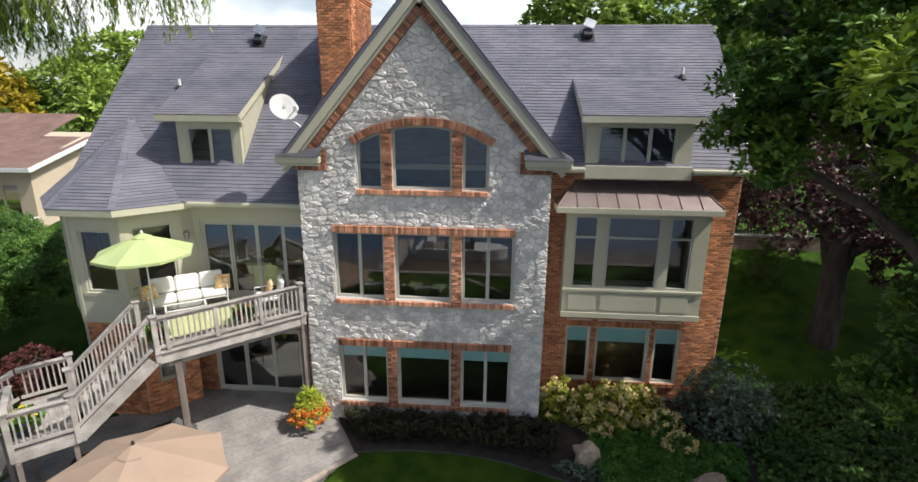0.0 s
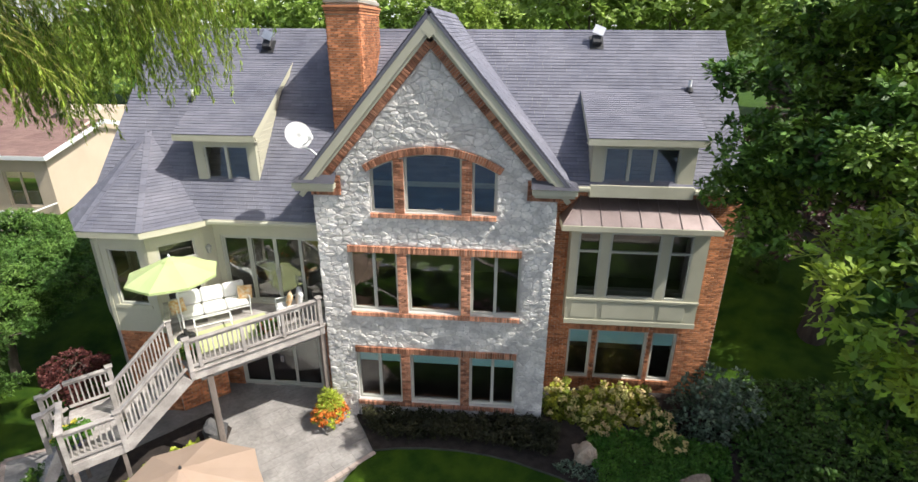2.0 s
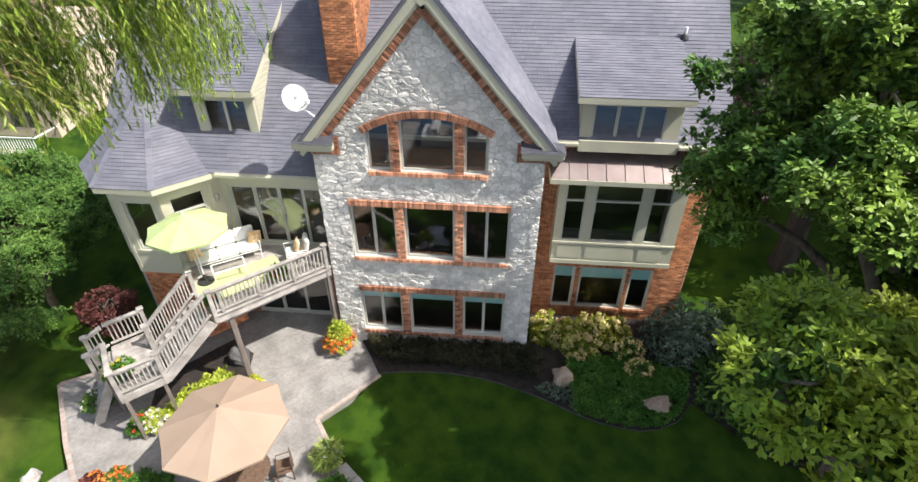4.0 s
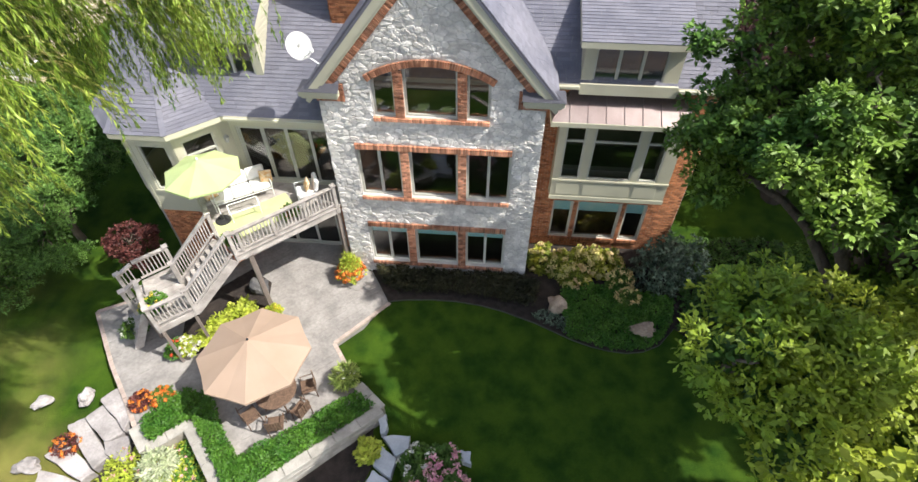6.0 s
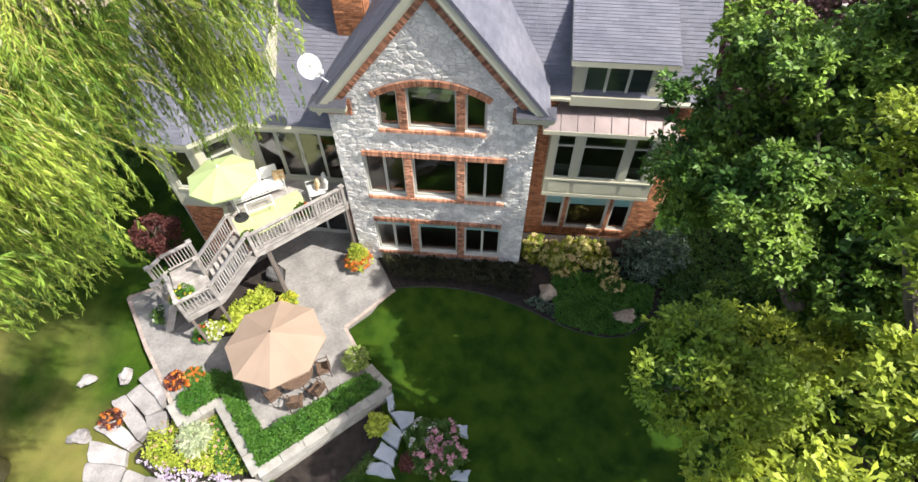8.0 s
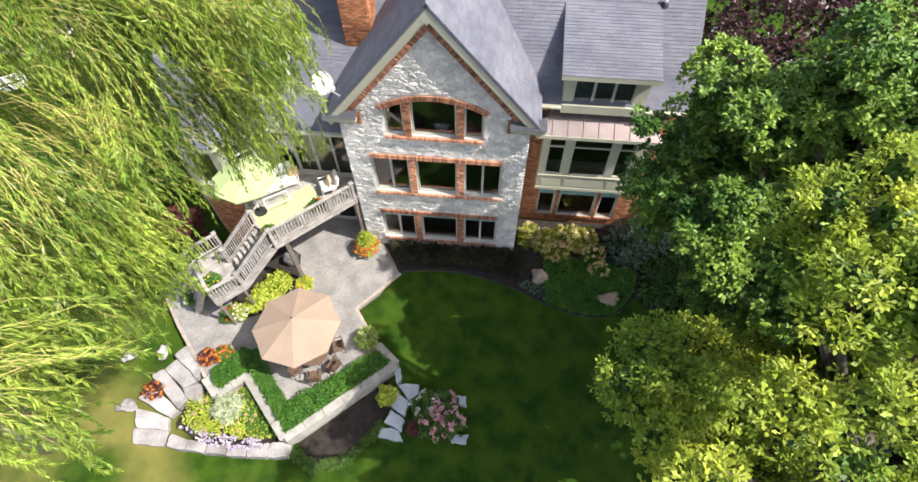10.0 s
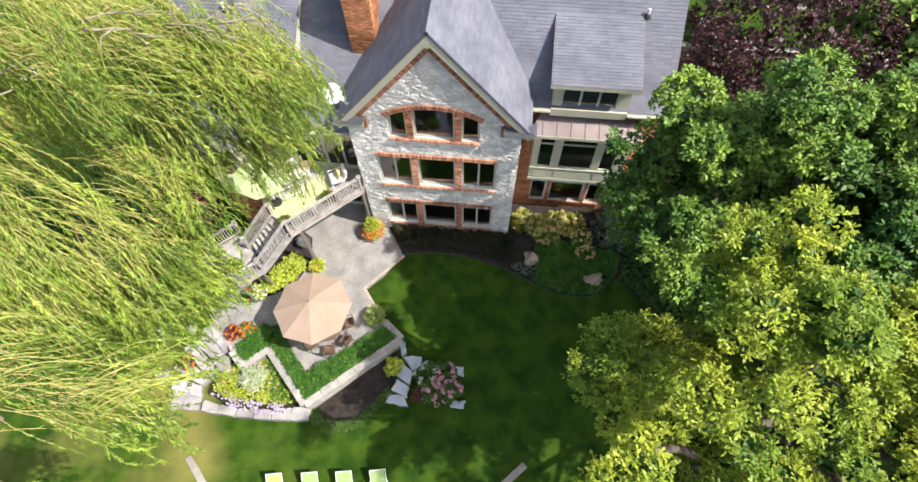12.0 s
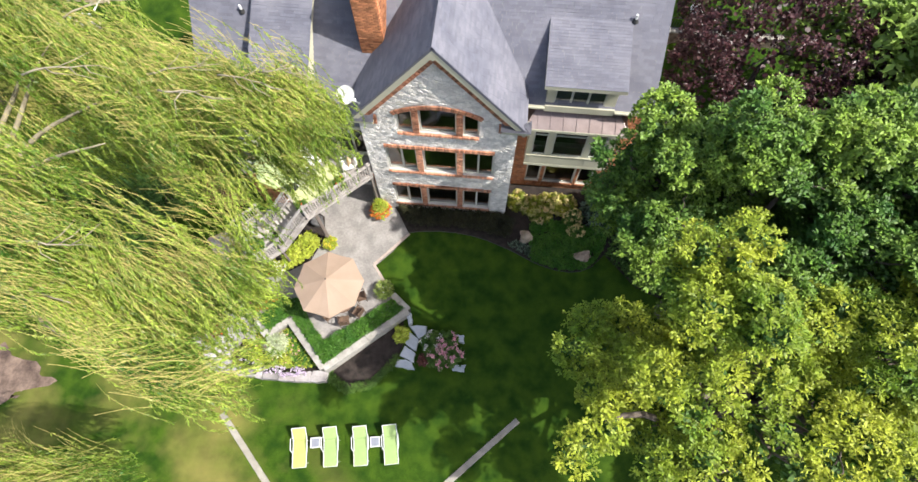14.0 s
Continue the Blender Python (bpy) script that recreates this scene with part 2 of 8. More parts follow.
M_DARK_SHRUB = leaf("dark_shrub_leaf", (0.016, 0.022, 0.010), (0.055, 0.052, 0.022), scale=1.2, island=0.5)
M_HYDRANGEA = leaf("hydrangea_leaf", (0.085, 0.145, 0.018), (0.44, 0.42, 0.05), scale=1.4, island=0.45)
M_RED_MAPLE = leaf("red_maple_leaf", (0.075, 0.022, 0.02), (0.17, 0.055, 0.045), scale=1.5, island=0.5)
M_SHRUB = leaf("shrub_leaf", (0.05, 0.12, 0.02), (0.13, 0.22, 0.035), scale=2)
M_HEDGE = leaf("groundcover_leaf", (0.04, 0.135, 0.013), (0.105, 0.23, 0.028), scale=1.5)
M_LIME_LEAF = leaf("lime_leaf", (0.30, 0.38, 0.035), (0.50, 0.54, 0.08), scale=2)
M_BLUE_LEAF = leaf("silver_green_leaf", (0.03, 0.065, 0.032), (0.19, 0.25, 0.18), scale=2, rough=0.32, island=0.6)
M_PALE_LEAF = leaf("variegated_leaf", (0.36, 0.44, 0.22), (0.60, 0.62, 0.44), scale=3)
M_STRIPED_LEAF = leaf("striped_leaf", (0.16, 0.26, 0.035), (0.46, 0.52, 0.16), scale=3, island=0.5)
M_CREAM_FLOWER = leaf("cream_flower", (0.55, 0.53, 0.17), (0.66, 0.46, 0.26), scale=1.6, tl=0.15, island=0.15)
M_PINK_FLOWER = leaf("pink_flower", (0.64, 0.22, 0.34), (0.76, 0.50, 0.46), scale=5, tl=0.15)
M_ORANGE_FLOWER = leaf("orange_flower", (0.62, 0.12, 0.02), (0.70, 0.30, 0.05), scale=4, tl=0.15)
M_RED_FLOWER = leaf("red_flower", (0.55, 0.05, 0.02), (0.62, 0.12, 0.04), scale=4, tl=0.15)
M_WHITE_FLOWER = leaf("white_flower", (0.70, 0.68, 0.60), (0.78, 0.76, 0.70), scale=4, tl=0.15)
M_YELLOW_FLOWER = leaf("yellow_flower", (0.70, 0.55, 0.04), (0.75, 0.65, 0.10), scale=4, tl=0.15)
M_PURPLE_FLOWER = leaf("lilac_flower", (0.50, 0.36, 0.58), (0.74, 0.64, 0.74), scale=3, tl=0.15)


def grass_material():
    m = material("lawn_grass", (0.011, 0.038, 0.0022), (0.048, 0.092, 0.006), scale=1.3, bscale=38, fine=0.6, bump=1.0, dist=0.03, rough=0.95, spec=0.15)
    nt, n = m.node_tree, m.node_tree.nodes
    b = n["Principled BSDF"]
    src = b.inputs["Base Color"].links[0].from_socket
    tc = n.new("ShaderNodeTexCoord")
    dry = n.new("ShaderNodeTexNoise")
    dry.inputs["Scale"].default_value, dry.inputs["Detail"].default_value = 0.28, 5
    nt.links.new(tc.outputs["Object"], dry.inputs["Vector"])
    rg = n.new("ShaderNodeMapRange")
    rg.inputs["From Min"].default_value, rg.inputs["From Max"].default_value, rg.inputs["To Max"].default_value = 0.44, 0.68, 0.62
    nt.links.new(dry.outputs["Fac"], rg.inputs["Value"])
    sep = n.new("ShaderNodeSeparateXYZ")
    nt.links.new(tc.outputs["Object"], sep.inputs["Vector"])
    west = n.new("ShaderNodeMapRange")
    west.inputs["From Min"].default_value, west.inputs["From Max"].default_value = -15.5, -20.0
    both = n.new("ShaderNodeMath")
    nt.links.new(sep.outputs["X"], both.inputs[0])
    nt.links.new(sep.outputs["Y"], both.inputs[1])
    nt.links.new(both.outputs[0], west.inputs["Value"])
    k = n.new("ShaderNodeMath")
    k.operation = "MULTIPLY"
    nt.links.new(rg.outputs["Result"], k.inputs[0])
    nt.links.new(west.outputs["Result"], k.inputs[1])
    mx = n.new("ShaderNodeMix")
    mx.data_type = "RGBA"
    mx.inputs["B"].default_value = rgb((0.30, 0.25, 0.075))
    nt.links.new(k.outputs[0], mx.inputs["Factor"])
    nt.links.new(src, mx.inputs["A"])
    nt.links.new(mx.outputs["Result"], b.inputs["Base Color"])
    return m


M_GRASS = grass_material()


def shallow_water(m):
    """Brown over the sandy bottom near the shore, blue farther out."""
    nt, n = m.node_tree, m.node_tree.nodes
    b = n["Principled BSDF"]
    src = b.inputs["Base Color"].links[0].from_socket
    tc, sep, far = n.new("ShaderNodeTexCoord"), n.new("ShaderNodeSeparateXYZ"), n.new("ShaderNodeMapRange")
    nt.links.new(tc.outputs["Object"], sep.inputs["Vector"])
    nt.links.new(sep.outputs["Y"], far.inputs["Value"])
    far.inputs["From Min"].default_value, far.inputs["From Max"].default_value = -18.5, -23.0
    mx = n.new("ShaderNodeMix")
    mx.data_type = "RGBA"
    mx.inputs["A"].default_value = rgb((0.13, 0.085, 0.05))
    nt.links.new(far.outputs["Result"], mx.inputs["Factor"])
    nt.links.new(src, mx.inputs["B"])
    nt.links.new(mx.outputs["Result"], b.inputs["Base Color"])


shallow_water(M_WATER)


# ---- mesh helpers ----
def finish(ob, mat, parent, label):
    ob.data.materials.append(mat)
    if parent is not None:
        ob.parent = parent
        ob.matrix_parent_inverse = parent.matrix_world.inverted()
    if label:
        tagged(ob, label=label)
    return ob


def part(name, bm, mat, parent=None, label="", smooth=False):
    me = bpy.data.meshes.new(name)
    bm.normal_update()
    bm.to_mesh(me)
    bm.free()
    if smooth:
        me.shade_smooth()
    return finish(new(name, me), mat, parent, label)


def raw(name, verts, faces, mat, parent=None, label="", smooth=False):
    me = bpy.data.meshes.new(name)
    me.from_pydata(verts, [], faces)
    if smooth:
        me.shade_smooth()
    return finish(new(name, me), mat, parent, label)


def thing(name, label, category, at=(0, 0, 0), group="", kind=""):
    e = new(name)
    e.location = at
    e.empty_display_size = 0.2
    e.matrix_world = Matrix.Translation(at)
    return tagged(e, label, category, group, kind)


def box(bm, x0, x1, y0, y1, z0, z1, m=None, bevel=0.0):
    v = [bm.verts.new((x, y, z)) for x in (x0, x1) for y in (y0, y1) for z in (z0, z1)]
    fs = [bm.faces.new([v[i] for i in q]) for q in ((0, 1, 3, 2), (4, 6, 7, 5), (0, 4, 5, 1), (2, 3, 7, 6), (0, 2, 6, 4), (1, 5, 7, 3))]
    if bevel:
        es = list({e for f in fs for e in f.edges})
        got = bmesh.ops.bevel(bm, geom=es, offset=bevel, segments=1, affect="EDGES", profile=0.5)
        v = list({w for f in got["faces"] for w in f.verts} | {w for w in v if w.is_valid})
    if m is not None:
        for w in v:
            w.co = m @ w.co
    return v


def beam(bm, a, b, w, h, up=(0, 0, 1), bevel=0.0):
    """A bar from a to b, w wide and h deep."""
    a, b = Vector(a), Vector(b)
    d = b - a
    x = d.normalized()
    y = Vector(up).cross(x)
    if y.length < 1e-4:
        y = Vector((0, 1, 0)).cross(x)
    y.normalize()
    z = x.cross(y)
    m = Matrix((x, y, z)).transposed().to_4x4()
    m.translation = a
    return box(bm, 0, d.length, -w / 2, w / 2, -h / 2, h / 2, m, bevel)


def tube(bm, pts, radii, n=6, cap=True):
    rings = []
    for i, p in enumerate(pts):
        p = Vector(p)
        d = (Vector(pts[min(i + 1, len(pts) - 1)]) - Vector(pts[max(i - 1, 0)])).normalized()
        s = d.cross(Vector((0.3, 0.9, 0.2)))
        if s.length < 0.05:
            s = d.cross(Vector((1, 0, 0)))
        s.normalize()
        t = d.cross(s)
        rings.append([bm.verts.new(p + radii[i] * (math.cos(a) * s + math.sin(a) * t)) for a in [2 * math.pi * k / n for k in range(n)]])
    for r0, r1 in zip(rings, rings[1:]):
        for k in range(n):
            bm.faces.new((r0[k], r0[(k + 1) % n], r1[(k + 1) % n], r1[k]))
    if cap:
        bm.faces.new(rings[0][::-1])
        bm.faces.new(rings[-1])


def lathe(bm, prof, n=16, at=(0, 0, 0), sx=1.0, sy=1.0):
    rings = [[bm.verts.new((at[0] + sx * r * math.cos(2 * math.pi * k / n), at[1] + sy * r * math.sin(2 * math.pi * k / n), at[2] + z)) for k in range(n)] for r, z in prof]
    for r0, r1 in zip(rings, rings[1:]):
        for k in range(n):
            bm.faces.new((r0[k], r0[(k + 1) % n], r1[(k + 1) % n], r1[k]))
    bm.faces.new(rings[0][::-1])
    bm.faces.new(rings[-1])


def prism(bm, poly, z0, z1, m=None):
    """A slab over a polygon in x and y (counter-clockwise)."""
    lo = [bm.verts.new((x, y, z0)) for x, y in poly]
    hi = [bm.verts.new((x, y, z1)) for x, y in poly]
    n = len(poly)
    for i in range(n):
        bm.faces.new((lo[i], lo[(i + 1) % n], hi[(i + 1) % n], hi[i]))
    bm.faces.new(hi)
    bm.faces.new(lo[::-1])
    if m is not None:
        for w in lo + hi:
            w.co = m @ w.co


def clip(poly, a, b, c):
    """The part of a polygon where a x + b y <= c."""
    out = []
    for i, p in enumerate(poly):
        q = poly[(i + 1) % len(poly)]
        dp, dq = a * p[0] + b * p[1] - c, a * q[0] + b * q[1] - c
        if dp <= 0:
            out.append(p)
        if dp * dq < 0:
            k = dp / (dp - dq)
            out.append((p[0] + k * (q[0] - p[0]), p[1] + k * (q[1] - p[1])))
    return out


def clip_box(poly, x0, x1, y0, y1):
    for a, b, c in ((-1, 0, -x0), (1, 0, x1), (0, -1, -y0), (0, 1, y1)):
        poly = clip(poly, a, b, c)
        if len(poly) < 3:
            return []
    return poly


def area(poly):
    return 0.5 * sum(p[0] * q[1] - q[0] * p[1] for p, q in zip(poly, poly[1:] + poly[:1]))


def inside(p, poly):
    n, hit = len(poly), False
    for i in range(n):
        (x0, y0), (x1, y1) = poly[i], poly[(i + 1) % n]
        if (y0 > p[1]) != (y1 > p[1]) and p[0] < (x1 - x0) * (p[1] - y0) / (y1 - y0) + x0:
            hit = not hit
    return hit


def wall_mesh(bm, x0, x1, z0, z1, y0, y1, holes, m=None):
    """An upright wall from y0 (front) to y1 with openings (x0, x1, z0, z1) through it."""
    xs = sorted({x0, x1, *[min(max(v, x0), x1) for h in holes for v in h[:2]]})
    zs = sorted({z0, z1, *[min(max(v, z0), z1) for h in holes for v in h[2:]]})
    def solid(i, j):
        if not (0 <= i < len(xs) - 1 and 0 <= j < len(zs) - 1):
            return False
        x, z = (xs[i] + xs[i + 1]) / 2, (zs[j] + zs[j + 1]) / 2
        return not any(h[0] < x < h[1] and h[2] < z < h[3] for h in holes)
    made = []
    def quad(*ps):
        vs = [bm.verts.new(p) for p in ps]
        made.extend(vs)
        bm.faces.new(vs)
    for i in range(len(xs) - 1):
        for j in range(len(zs) - 1):
            if not solid(i, j):
                continue
            a, b, c, d = xs[i], xs[i + 1], zs[j], zs[j + 1]
            quad((a, y0, c), (b, y0, c), (b, y0, d), (a, y0, d))
            quad((b, y1, c), (a, y1, c), (a, y1, d), (b, y1, d))
            if not solid(i - 1, j):
                quad((a, y1, c), (a, y0, c), (a, y0, d), (a, y1, d))
            if not solid(i + 1, j):
                quad((b, y0, c), (b, y1, c), (b, y1, d), (b, y0, d))
            if not solid(i, j - 1):
                quad((a, y1, c), (b, y1, c), (b, y0, c), (a, y0, c))
            if not solid(i, j + 1):
                quad((a, y0, d), (b, y0, d), (b, y1, d), (a, y1, d))
    if m is not None:
        for w in made:
            w.co = m @ w.co


def piece_data(name, bm, mat):
    me = bpy.data.meshes.new(name)
    bm.normal_update()
    bm.to_mesh(me)
    bm.free()
    me.materials.append(mat)
    return me


def place_piece(name, me, m, parent):
    ob = new(name, me)
    ob.parent = parent
    ob.matrix_parent_inverse = parent.matrix_world.inverted()
    ob.matrix_basis = m
    return ob


# ---- the house ----
house = thing("house", "large fieldstone and brick house with dark grey shingle roofs", "house")
rng = random.Random(7)
FX = 3.3                    # half width of the stone front
RIDGE_Y, RIDGE_Z = 5.65, 11.6
ROOF0 = RIDGE_Z - RIDGE_Y   # main roof: z = y + ROOF0
GZ, GS, GX = 12.07, 1.167, 3.62   # front gable: ridge height, slope, half width


def shingles(name, origin, u, v, poly, parent, expo=0.128, lift=0.015, mat=None, label="", wmin=0.2, wmax=0.5):
    """Overlapping courses laid on a plane; poly holds (along the eave, up the slope)."""
    o, u, v = Vector(origin), Vector(u).normalized(), Vector(v).normalized()
    n = u.cross(v).normalized()
    if n.z < 0:
        n = -n
    r = random.Random(len(poly) * 31 + int(10 * abs(origin[0])))
    us, vs = [p[0] for p in poly], [p[1] for p in poly]
    verts, faces = [], []
    b = min(vs)
    while b < max(vs):
        a = min(us) - r.random() * wmax
        while a < max(us):
            w = r.uniform(wmin, wmax)
            cell = clip_box(poly, a, a + w - 0.004, b, b + expo * 1.04)
            a += w
            if len(cell) < 3 or abs(area(cell)) < 1e-4:
                continue
            if area(cell) < 0:
                cell = cell[::-1]
            up = lift * r.uniform(0.8, 1.25)
            k = len(verts)
            top = [o + u * p + v * q + n * (up - (up - 0.001) * (q - b) / (expo * 1.04)) for p, q in cell]
            low = [o + u * p + v * q - n * 0.004 for p, q in cell]
            verts += [tuple(t) for t in top] + [tuple(t) for t in low]
            m = len(cell)
            order = range(m) if (u.cross(v)).dot(n) > 0 else range(m - 1, -1, -1)
            faces.append([k + i for i in order])
            for i in range(m):
                j = (i + 1) % m
                faces.append((k + m + i, k + m + j, k + j, k + i) if (u.cross(v)).dot(n) > 0 else (k + i, k + j, k + m + j, k + m + i))
        b += expo
    return tagged(raw(name, verts, faces, mat or M_SHINGLE, parent, label), kind="stuff")


def window(x0, x1, z0, z1, y, m=None, bars=(), rails=(), blind=0.0, fw=0.07, parent=None, mat=None):
    """A framed window in the plane y, its panes behind; bars: upright mullions; rails: level ones."""
    bm = bmesh.new()
    y0, y1 = y, y + 0.08
    box(bm, x0, x0 + fw, y0, y1, z0, z1, m)
    box(bm, x1 - fw, x1, y0, y1, z0, z1, m)
    box(bm, x0 + fw, x1 - fw, y0, y1, z0, z0 + fw, m)
    box(bm, x0 + fw, x1 - fw, y0, y1, z1 - fw, z1, m)
    w = part("window", bm, mat or M_FRAME, parent or house)
    edges = [x0 + fw, *[b for b in bars], x1 - fw]
    for b in bars:
        bm = bmesh.new()
        box(bm, b - 0.045, b + 0.045, y0 + 0.004, y1 - 0.004, z0 + fw, z1 - fw, m)
        part("mullion", bm, mat or M_FRAME, w)
    zs = [z0 + fw, *rails, z1 - fw]
    for c in rails:
        bm = bmesh.new()
        box(bm, x0 + fw, x1 - fw, y0 + 0.006, y1 - 0.006, c - 0.035, c + 0.035, m)
        part("rail", bm, mat or M_FRAME, w)
    for a, b in zip(edges, edges[1:]):
        for c, d in zip(zs, zs[1:]):
            bm = bmesh.new()
            q = [bm.verts.new(Vector(v) if m is None else m @ Vector(v)) for v in ((a, y0 + 0.05, c), (b, y0 + 0.05, c), (b, y0 + 0.05, d), (a, y0 + 0.05, d))]
            bm.faces.new(q)
            p = part("pane", bm, M_GLASS, w)
            p.visible_shadow = False
    if blind:
        bm = bmesh.new()
        box(bm, x0 + fw, x1 - fw, y0 + 0.065, y0 + 0.07, z1 - fw - blind * (z1 - z0), z1 - fw, m)
        part("roller_blind", bm, M_BLIND, w, "teal roller blind drawn part way down")
    return w


# -- stone front --
PIER = (0.77, 1.05)
MID = (3.88, 5.78)
LOW = (0.66, 2.46)
ARCH = (6.97, 8.15)
ARCH_R = 3.37
ARCH_C = 8.61 - ARCH_R
BAYS = [(-2.45, -PIER[1]), (-PIER[0], PIER[0]), (PIER[1], 2.45)]
ARCH_BAYS = [(-1.70, -PIER[1]), (-PIER[0], PIER[0]), (PIER[1], 1.70)]
holes = [(a, b, *MID) for a, b in BAYS] + [(a, b, *LOW) for a, b in BAYS] + [(-1.70, 1.70, ARCH[0], 8.62)]
bm = bmesh.new()
wall_mesh(bm, -FX, FX, -0.3, 7.6, 0.0, 0.28, [h for h in holes if h[3] < 7.5] + [(-1.7, 1.7, ARCH[0], 7.6)])
box(bm, -FX, -FX + 0.28, 0.282, 0.95, -0.3, 7.6)
box(bm, FX - 0.28, FX, 0.282, 2.0, -0.3, 7.6)
stone_wall = part("stone_wall", bm, M_MORTAR, house, "grey-white fieldstone wall with pale mortar")


def arch_z(x, r=ARCH_R):
    return ARCH_C + math.sqrt(r * r - x * x)


# gable infill above the shoulder, with the arched opening left out
bm = bmesh.new()
def upright(bm, poly, y0, y1):
    a = [bm.verts.new((x, y0, z)) for x, z in poly]
    b = [bm.verts.new((x, y1, z)) for x, z in poly]
    n = len(poly)
    bm.faces.new(a)
    bm.faces.new(b[::-1])
    for i in range(n):
        bm.faces.new((a[(i + 1) % n], a[i], b[i], b[(i + 1) % n]))
rake = lambda x: GZ - 0.30 - GS * abs(x)
N = 16
for s in range(2 * N):
    xa, xb = -1.7 + 3.4 * s / (2 * N), -1.7 + 3.4 * (s + 1) / (2 * N)
    upright(bm, [(xa, arch_z(xa)), (xb, arch_z(xb)), (xb, rake(xb)), (xa, rake(xa))], 0.0, 0.28)
for sgn in (-1, 1):
    p = [(sgn * 1.7, 7.6), (sgn * FX, 7.6), (sgn * FX, rake(FX)), (sgn * 1.7, rake(1.7))]
    upright(bm, p if sgn > 0 else p[::-1], 0.0, 0.28)
bmesh.ops.remove_doubles(bm, verts=bm.verts, dist=0.0005)
part("gable_wall", bm, M_MORTAR, house, "pale mortar of the fieldstone gable")

# fieldstones, each with its own outline and bulge
SOL = 0.20                  # height of a soldier course
BAND0, BAND1 = 0.37, 0.57   # brick band along the rake, square to it
gn = Vector((GS, 1.0)).normalized()
def gable_clip(p, off):
    for sgn in (-1, 1):
        p = clip(p, sgn * gn.x, gn.y, GZ * gn.y - off)
        if len(p) < 3:
            return []
    return p
blocks = [(a - 0.02, b + 0.02, MID[0] - 0.16, MID[1] + SOL) for a, b in [(-2.45, 2.45)]]
blocks += [(-2.45 - 0.02, 2.47, LOW[0] - 0.16, LOW[1] + SOL), (-1.72, 1.72, ARCH[0] - 0.15, ARCH[1])]
blocks += [(2.5, 3.4, 7.43, 7.62), (2.5, 2.74, 7.43, 8.0), (-3.4, -2.5, 7.43, 7.62), (-2.74, -2.5, 7.43, 8.0)]
pts = []
AX = 1.4
while len(pts) < 2200:
    c = None
    for _ in range(4):
        q = (rng.uniform(-FX, FX), rng.uniform(-0.3, 11.9))
        d = min([((q[0] - p[0]) / AX) ** 2 + (q[1] - p[1]) ** 2 for p in pts] or [9])
        if c is None or d > c[0]:
            c = (d, q)
    pts.append(c[1])
arr = np.array(pts) / np.array([AX, 1.0])
stones = []
for i, p in enumerate(pts):
    poly = [(p[0] - 0.6, p[1] - 0.5), (p[0] + 0.6, p[1] - 0.5), (p[0] + 0.6, p[1] + 0.5), (p[0] - 0.6, p[1] + 0.5)]
    near = np.argsort(((arr - arr[i]) ** 2).sum(1))[1:16]
    for j in near:
        q = pts[j]
        a, b = (q[0] - p[0]) / AX ** 2, (q[1] - p[1])
        mx, my = (p[0] + q[0]) / 2, (p[1] + q[1]) / 2
        poly = clip(poly, a, b, a * mx + b * my)
        if len(poly) < 3:
            break
    if len(poly) >= 3:
        poly = clip_box(poly, -FX - 0.01, FX + 0.01, -0.3, 11.6)
    if len(poly) >= 3:
        poly = gable_clip(poly, BAND1 + 0.01)
    if len(poly) < 3:
        continue
    dead = False
    for x0, x1, z0, z1 in blocks:
        c = clip_box(poly, x0, x1, z0, z1)
        if len(c) < 3:
            continue
        cx = sum(v[0] for v in poly) / len(poly)
        cz = sum(v[1] for v in poly) / len(poly)
        gap = max((x0 - cx, (1, 0, x0)), (cx - x1, (-1, 0, -x1)), (z0 - cz, (0, 1, z0)), (cz - z1, (0, -1, -z1)))
        if gap[0] < -0.05:
            dead = True
            break
        poly = clip(poly, *gap[1])
        if len(poly) < 3:
            dead = True
            break
    if dead:
        continue
    cx = sum(v[0] for v in poly) / len(poly)
    cz = sum(v[1] for v in poly) / len(poly)
    if ARCH[1] - 0.1 < cz and abs(cx) < 2.0:
        d = Vector((cx, cz - ARCH_C))
        ro = ARCH_R + SOL + 0.01
        if d.length < ro - 0.05 and cz < 8.85:
            continue
        d.normalize()
        if cz < 9.3 and abs(cx) < 1.9:
            poly = clip(poly, -d.x, -d.y, -(d.x * 0 + d.y * ARCH_C) - ro)
            if len(poly) < 3:
                continue
    if abs(area(poly)) > 0.006:
        stones.append(poly if area(poly) > 0 else poly[::-1])


